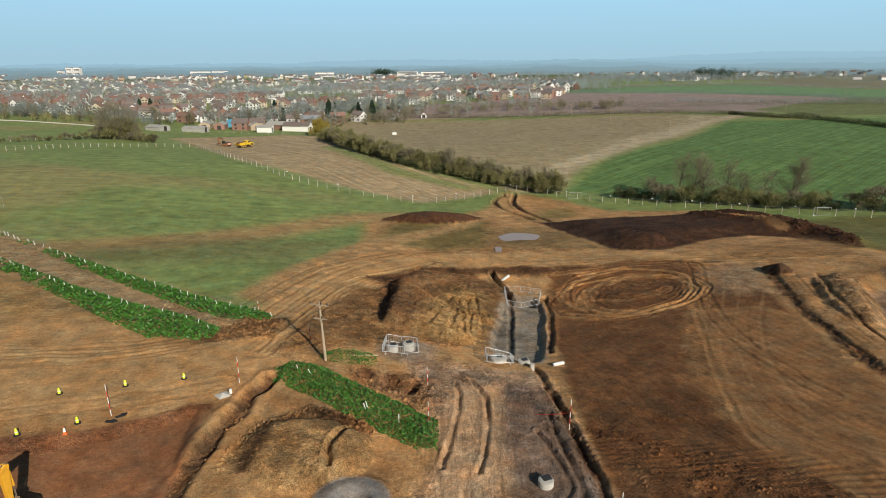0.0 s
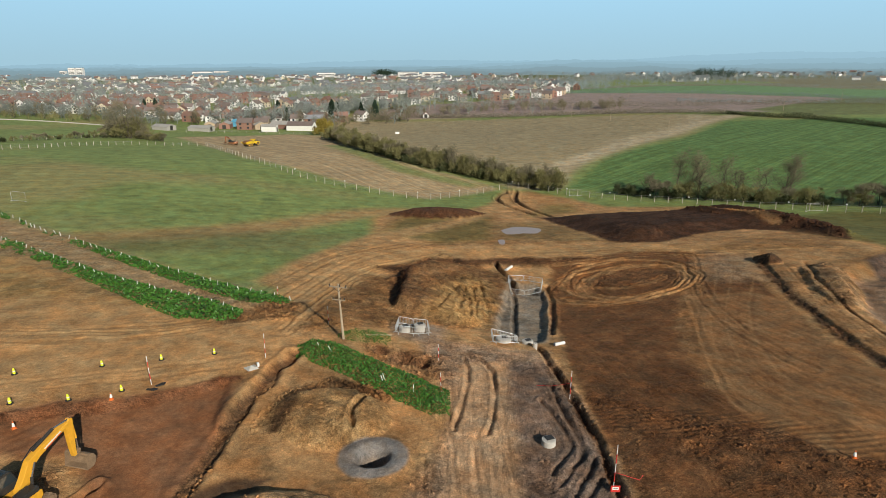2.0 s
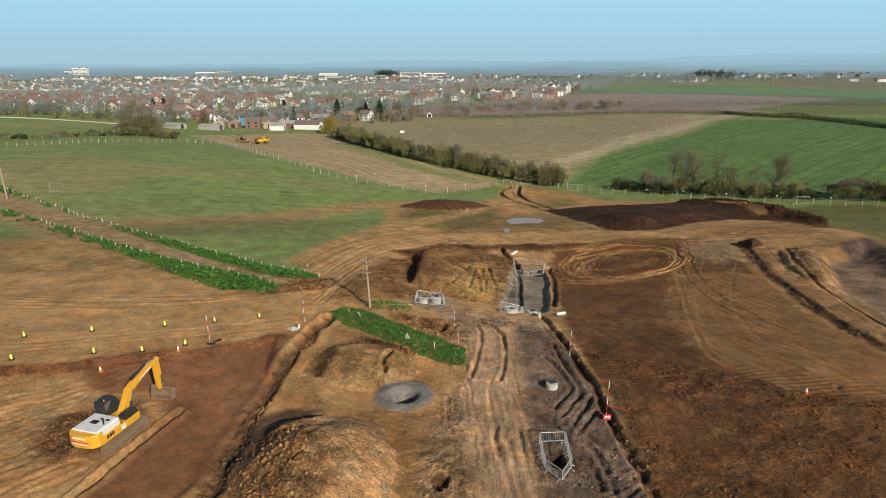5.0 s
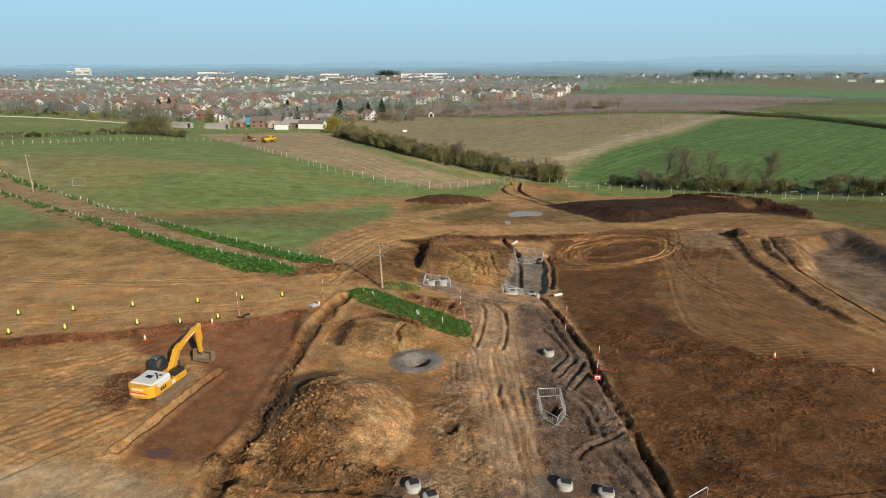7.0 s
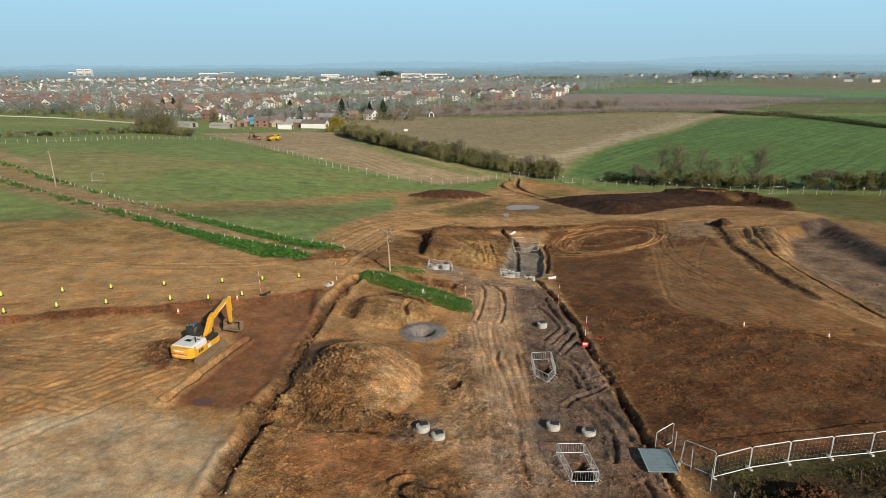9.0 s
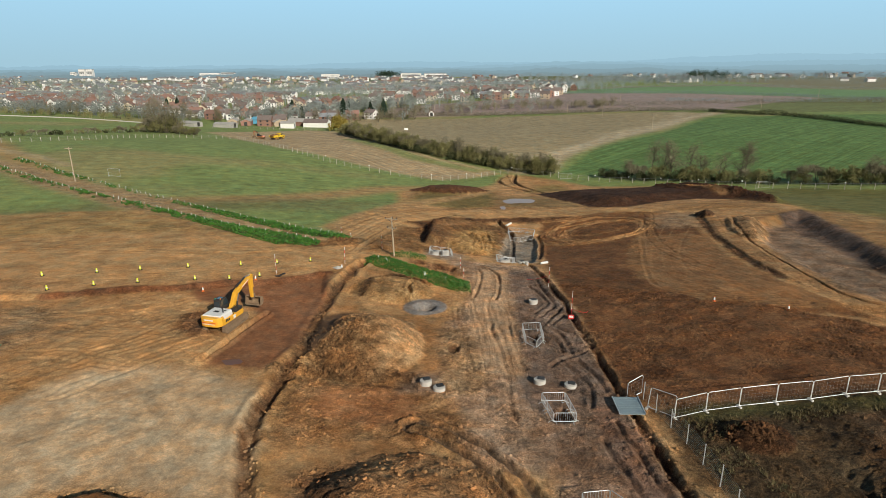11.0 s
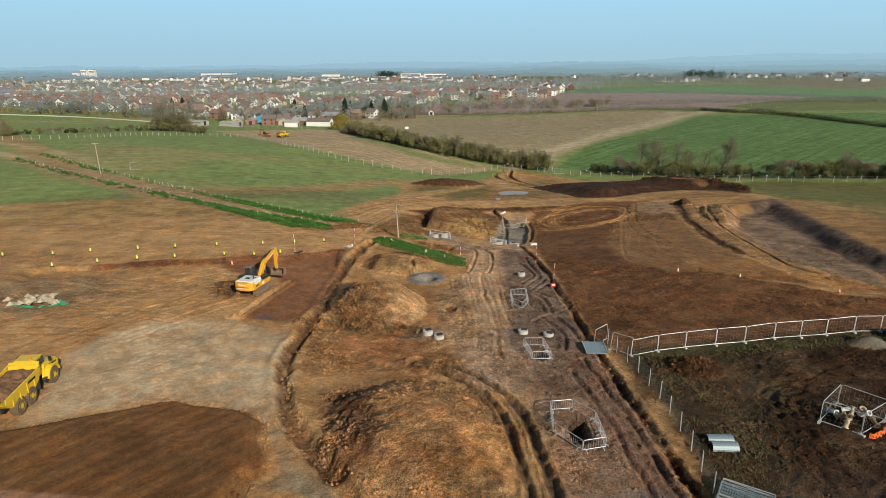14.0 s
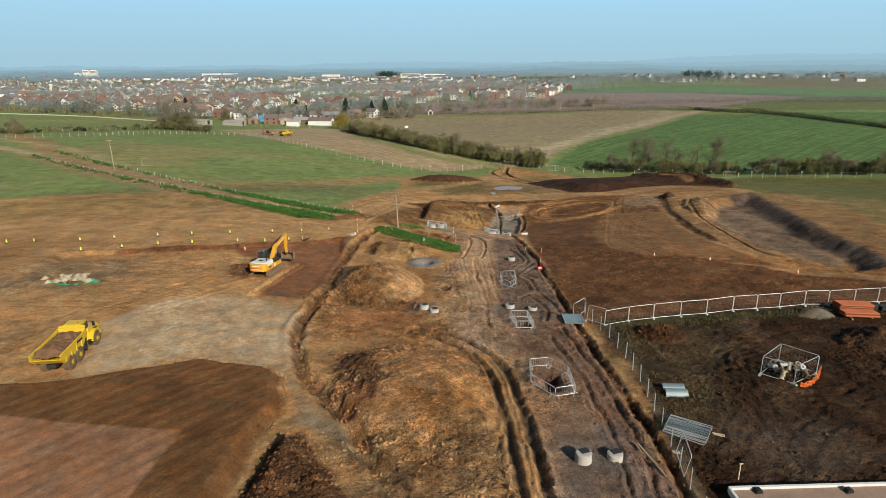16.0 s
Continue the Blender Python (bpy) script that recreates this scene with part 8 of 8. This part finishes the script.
# taller blocks on the skyline
for x, y, w, d, h in ((-905, 1470, 14, 12, 22), (-888, 1474, 14, 12, 22), (-925, 1466, 12, 12, 15), (-590, 1470, 46, 12, 13), (-545, 1474, 34, 12, 14), (-90, 1470, 50, 20, 11), (-30, 1466, 54, 24, 10), (-290, 1470, 44, 14, 10)):
    root = thing("tower_block", on(x, y), 5, "pale multi-storey block on the far skyline", "building", "skyline blocks")
    part("wall", Geo().box((0, 0, h / 2), (w, d, h)), WALLS[0], root)
    part("roof", Geo().box((0, 0, h + 0.3), (w + 0.6, d + 0.6, 0.6)), ROOFS[2], root)
    for z in range(3, int(h) - 1, 3):
        part("window_band", Geo().box((0, -d / 2 - 0.05, z), (w * 0.9, 0.1, 1.2)), M_GLASS, root)
# trees among the houses and beyond, one joined wood
def wood(n, place, hs, seed, mat, label, tris=26):
    rnd = random.Random(seed)
    g = Geo()
    for k in range(n):
        x, y = place(rnd)
        h = rnd.uniform(*hs)
        z0 = ground_z(x, y)
        r = h * rnd.uniform(0.28, 0.45)
        g.tube([(x, y, z0 - 0.3), (x, y, z0 + h * 0.5)], 0.25, 3)
        for j in range(tris):
            d = Vector((rnd.gauss(0, 1), rnd.gauss(0, 1), rnd.gauss(0, 1))).normalized() * rnd.random() ** 0.4
            s = Vector((x + d.x * r, y + d.y * r, z0 + h * 0.58 + d.z * h * 0.42))
            e = Vector((rnd.gauss(0, 1), rnd.gauss(0, 1), rnd.gauss(0.5, 1))).normalized() * rnd.uniform(0.2, 0.4) * r
            w = e.cross(Vector((rnd.gauss(0, 1), rnd.gauss(0, 1), rnd.gauss(0, 1)))).normalized() * rnd.uniform(0.05, 0.11) * r
            g.add([s - w, s + w, s + e], [(0, 1, 2)])
    tagged(new("woodland", g.mesh("woodland", mat)), label, "trees", kind="stuff")


wood(1350, lambda r: ((lambda y: (r.uniform(-0.80, 0.16) * y, y))(r.uniform(0, 1) ** 0.8 * 700 + 405)), (7, 13), 1, M_TOWNTREE, "bare garden trees tinted hazy grey between the houses", 80)
wood(1500, lambda r: ((lambda y: (r.uniform(-0.80, 0.85) * y, y))(r.uniform(1000, 1480))), (6, 12), 2, M_FARTREE, "bare trees tinted hazy grey far off among houses and fields", 36)
def along(pts, spread):
    line = spline(pts, 5.0)

    def place(r):
        x, y = line[r.randrange(len(line))]
        return x + r.gauss(0, spread), y + r.gauss(0, spread)
    return place


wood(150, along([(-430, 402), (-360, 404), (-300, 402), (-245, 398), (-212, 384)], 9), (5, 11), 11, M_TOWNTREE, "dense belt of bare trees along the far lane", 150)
wood(150, along([(-152, 402), (-128, 425), (-112, 455), (-84, 480), (-40, 500)], 11), (7, 13), 12, M_TOWNTREE, "wood of bare trees tinted hazy grey behind the yard", 150)
wood(130, along([(-96, 398), (-70, 432), (-30, 452), (20, 452), (70, 436), (120, 412)], 5), (3.5, 8), 13, M_TWIG, "straggling belt of small bare trees above the stubble field", 130)
wood(60, along([(-420, 392), (-330, 384), (-260, 372)], 6), (3, 6), 14, M_OLIVE, "low scrub beside the far lane", 110)
wood(320, along([(-300, 770), (0, 800), (110, 760), (170, 690)], 26), (8, 14), 15, M_FARTREE, "trees tinted hazy grey behind the last rows of houses", 60)
wood(150, along([(200, 905), (320, 985), (520, 1010), (700, 1000), (900, 960)], 22), (8, 15), 16, M_FARTREE, "trees tinted hazy grey round a far hamlet", 70)
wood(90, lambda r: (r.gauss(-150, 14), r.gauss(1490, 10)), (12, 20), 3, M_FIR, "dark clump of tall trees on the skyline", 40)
wood(200, lambda r: (r.gauss(330, 60), r.gauss(860, 25)), (8, 14), 4, M_FARTREE, "copse tinted hazy grey beyond the green field", 40)
wood(60, lambda r: (r.gauss(450, 25), r.gauss(1000, 15)), (12, 20), 5, M_FIR, "dark clump of conifers beyond the fields", 40)

# ---- hazy distance: low ridges and sky far behind everything; haze is their emission colour ----
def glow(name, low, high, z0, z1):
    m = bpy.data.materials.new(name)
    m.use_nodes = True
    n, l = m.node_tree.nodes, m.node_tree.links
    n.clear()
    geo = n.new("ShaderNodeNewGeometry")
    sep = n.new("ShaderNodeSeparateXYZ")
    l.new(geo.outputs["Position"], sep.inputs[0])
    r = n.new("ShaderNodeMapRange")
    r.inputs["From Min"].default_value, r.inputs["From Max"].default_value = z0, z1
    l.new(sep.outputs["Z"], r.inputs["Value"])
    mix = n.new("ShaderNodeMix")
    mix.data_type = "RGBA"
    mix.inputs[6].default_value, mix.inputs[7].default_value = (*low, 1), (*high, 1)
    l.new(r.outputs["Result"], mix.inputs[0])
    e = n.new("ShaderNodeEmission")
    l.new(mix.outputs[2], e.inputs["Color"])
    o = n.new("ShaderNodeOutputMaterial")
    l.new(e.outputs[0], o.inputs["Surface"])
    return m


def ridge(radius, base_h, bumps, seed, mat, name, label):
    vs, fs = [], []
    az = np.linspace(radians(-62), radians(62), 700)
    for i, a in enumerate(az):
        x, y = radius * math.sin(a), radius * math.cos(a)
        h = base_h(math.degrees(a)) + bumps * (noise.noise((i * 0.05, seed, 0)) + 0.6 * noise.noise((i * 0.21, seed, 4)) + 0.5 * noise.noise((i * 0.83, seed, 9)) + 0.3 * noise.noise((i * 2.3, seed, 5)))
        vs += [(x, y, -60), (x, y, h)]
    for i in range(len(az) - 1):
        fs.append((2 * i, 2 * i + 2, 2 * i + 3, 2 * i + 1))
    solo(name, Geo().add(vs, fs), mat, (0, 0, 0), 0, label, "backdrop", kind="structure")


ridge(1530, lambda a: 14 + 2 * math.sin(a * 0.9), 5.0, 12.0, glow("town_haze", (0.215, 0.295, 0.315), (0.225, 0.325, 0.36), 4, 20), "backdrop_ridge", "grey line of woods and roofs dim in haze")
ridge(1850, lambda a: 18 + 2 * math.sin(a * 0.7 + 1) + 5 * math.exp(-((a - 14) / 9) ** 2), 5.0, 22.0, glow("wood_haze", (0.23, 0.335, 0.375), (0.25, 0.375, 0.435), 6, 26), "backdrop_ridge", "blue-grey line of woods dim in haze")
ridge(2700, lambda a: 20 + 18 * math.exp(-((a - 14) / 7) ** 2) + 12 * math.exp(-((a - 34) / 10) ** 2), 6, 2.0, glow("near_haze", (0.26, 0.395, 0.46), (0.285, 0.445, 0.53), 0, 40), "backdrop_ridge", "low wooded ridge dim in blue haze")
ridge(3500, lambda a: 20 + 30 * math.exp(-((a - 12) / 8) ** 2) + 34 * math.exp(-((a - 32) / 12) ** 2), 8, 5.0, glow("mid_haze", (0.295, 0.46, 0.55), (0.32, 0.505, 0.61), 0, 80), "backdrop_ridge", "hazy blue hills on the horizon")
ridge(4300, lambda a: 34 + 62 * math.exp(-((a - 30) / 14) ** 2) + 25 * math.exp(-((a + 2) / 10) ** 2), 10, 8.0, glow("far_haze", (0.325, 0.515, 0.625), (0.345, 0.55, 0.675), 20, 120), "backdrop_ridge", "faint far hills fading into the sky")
ridge(4750, lambda a: 2300, 0, 1.0, glow("sky_haze", (0.37, 0.585, 0.705), (0.405, 0.70, 0.91), 70, 560), "backdrop_sky", "pale hazy blue sky above the horizon")
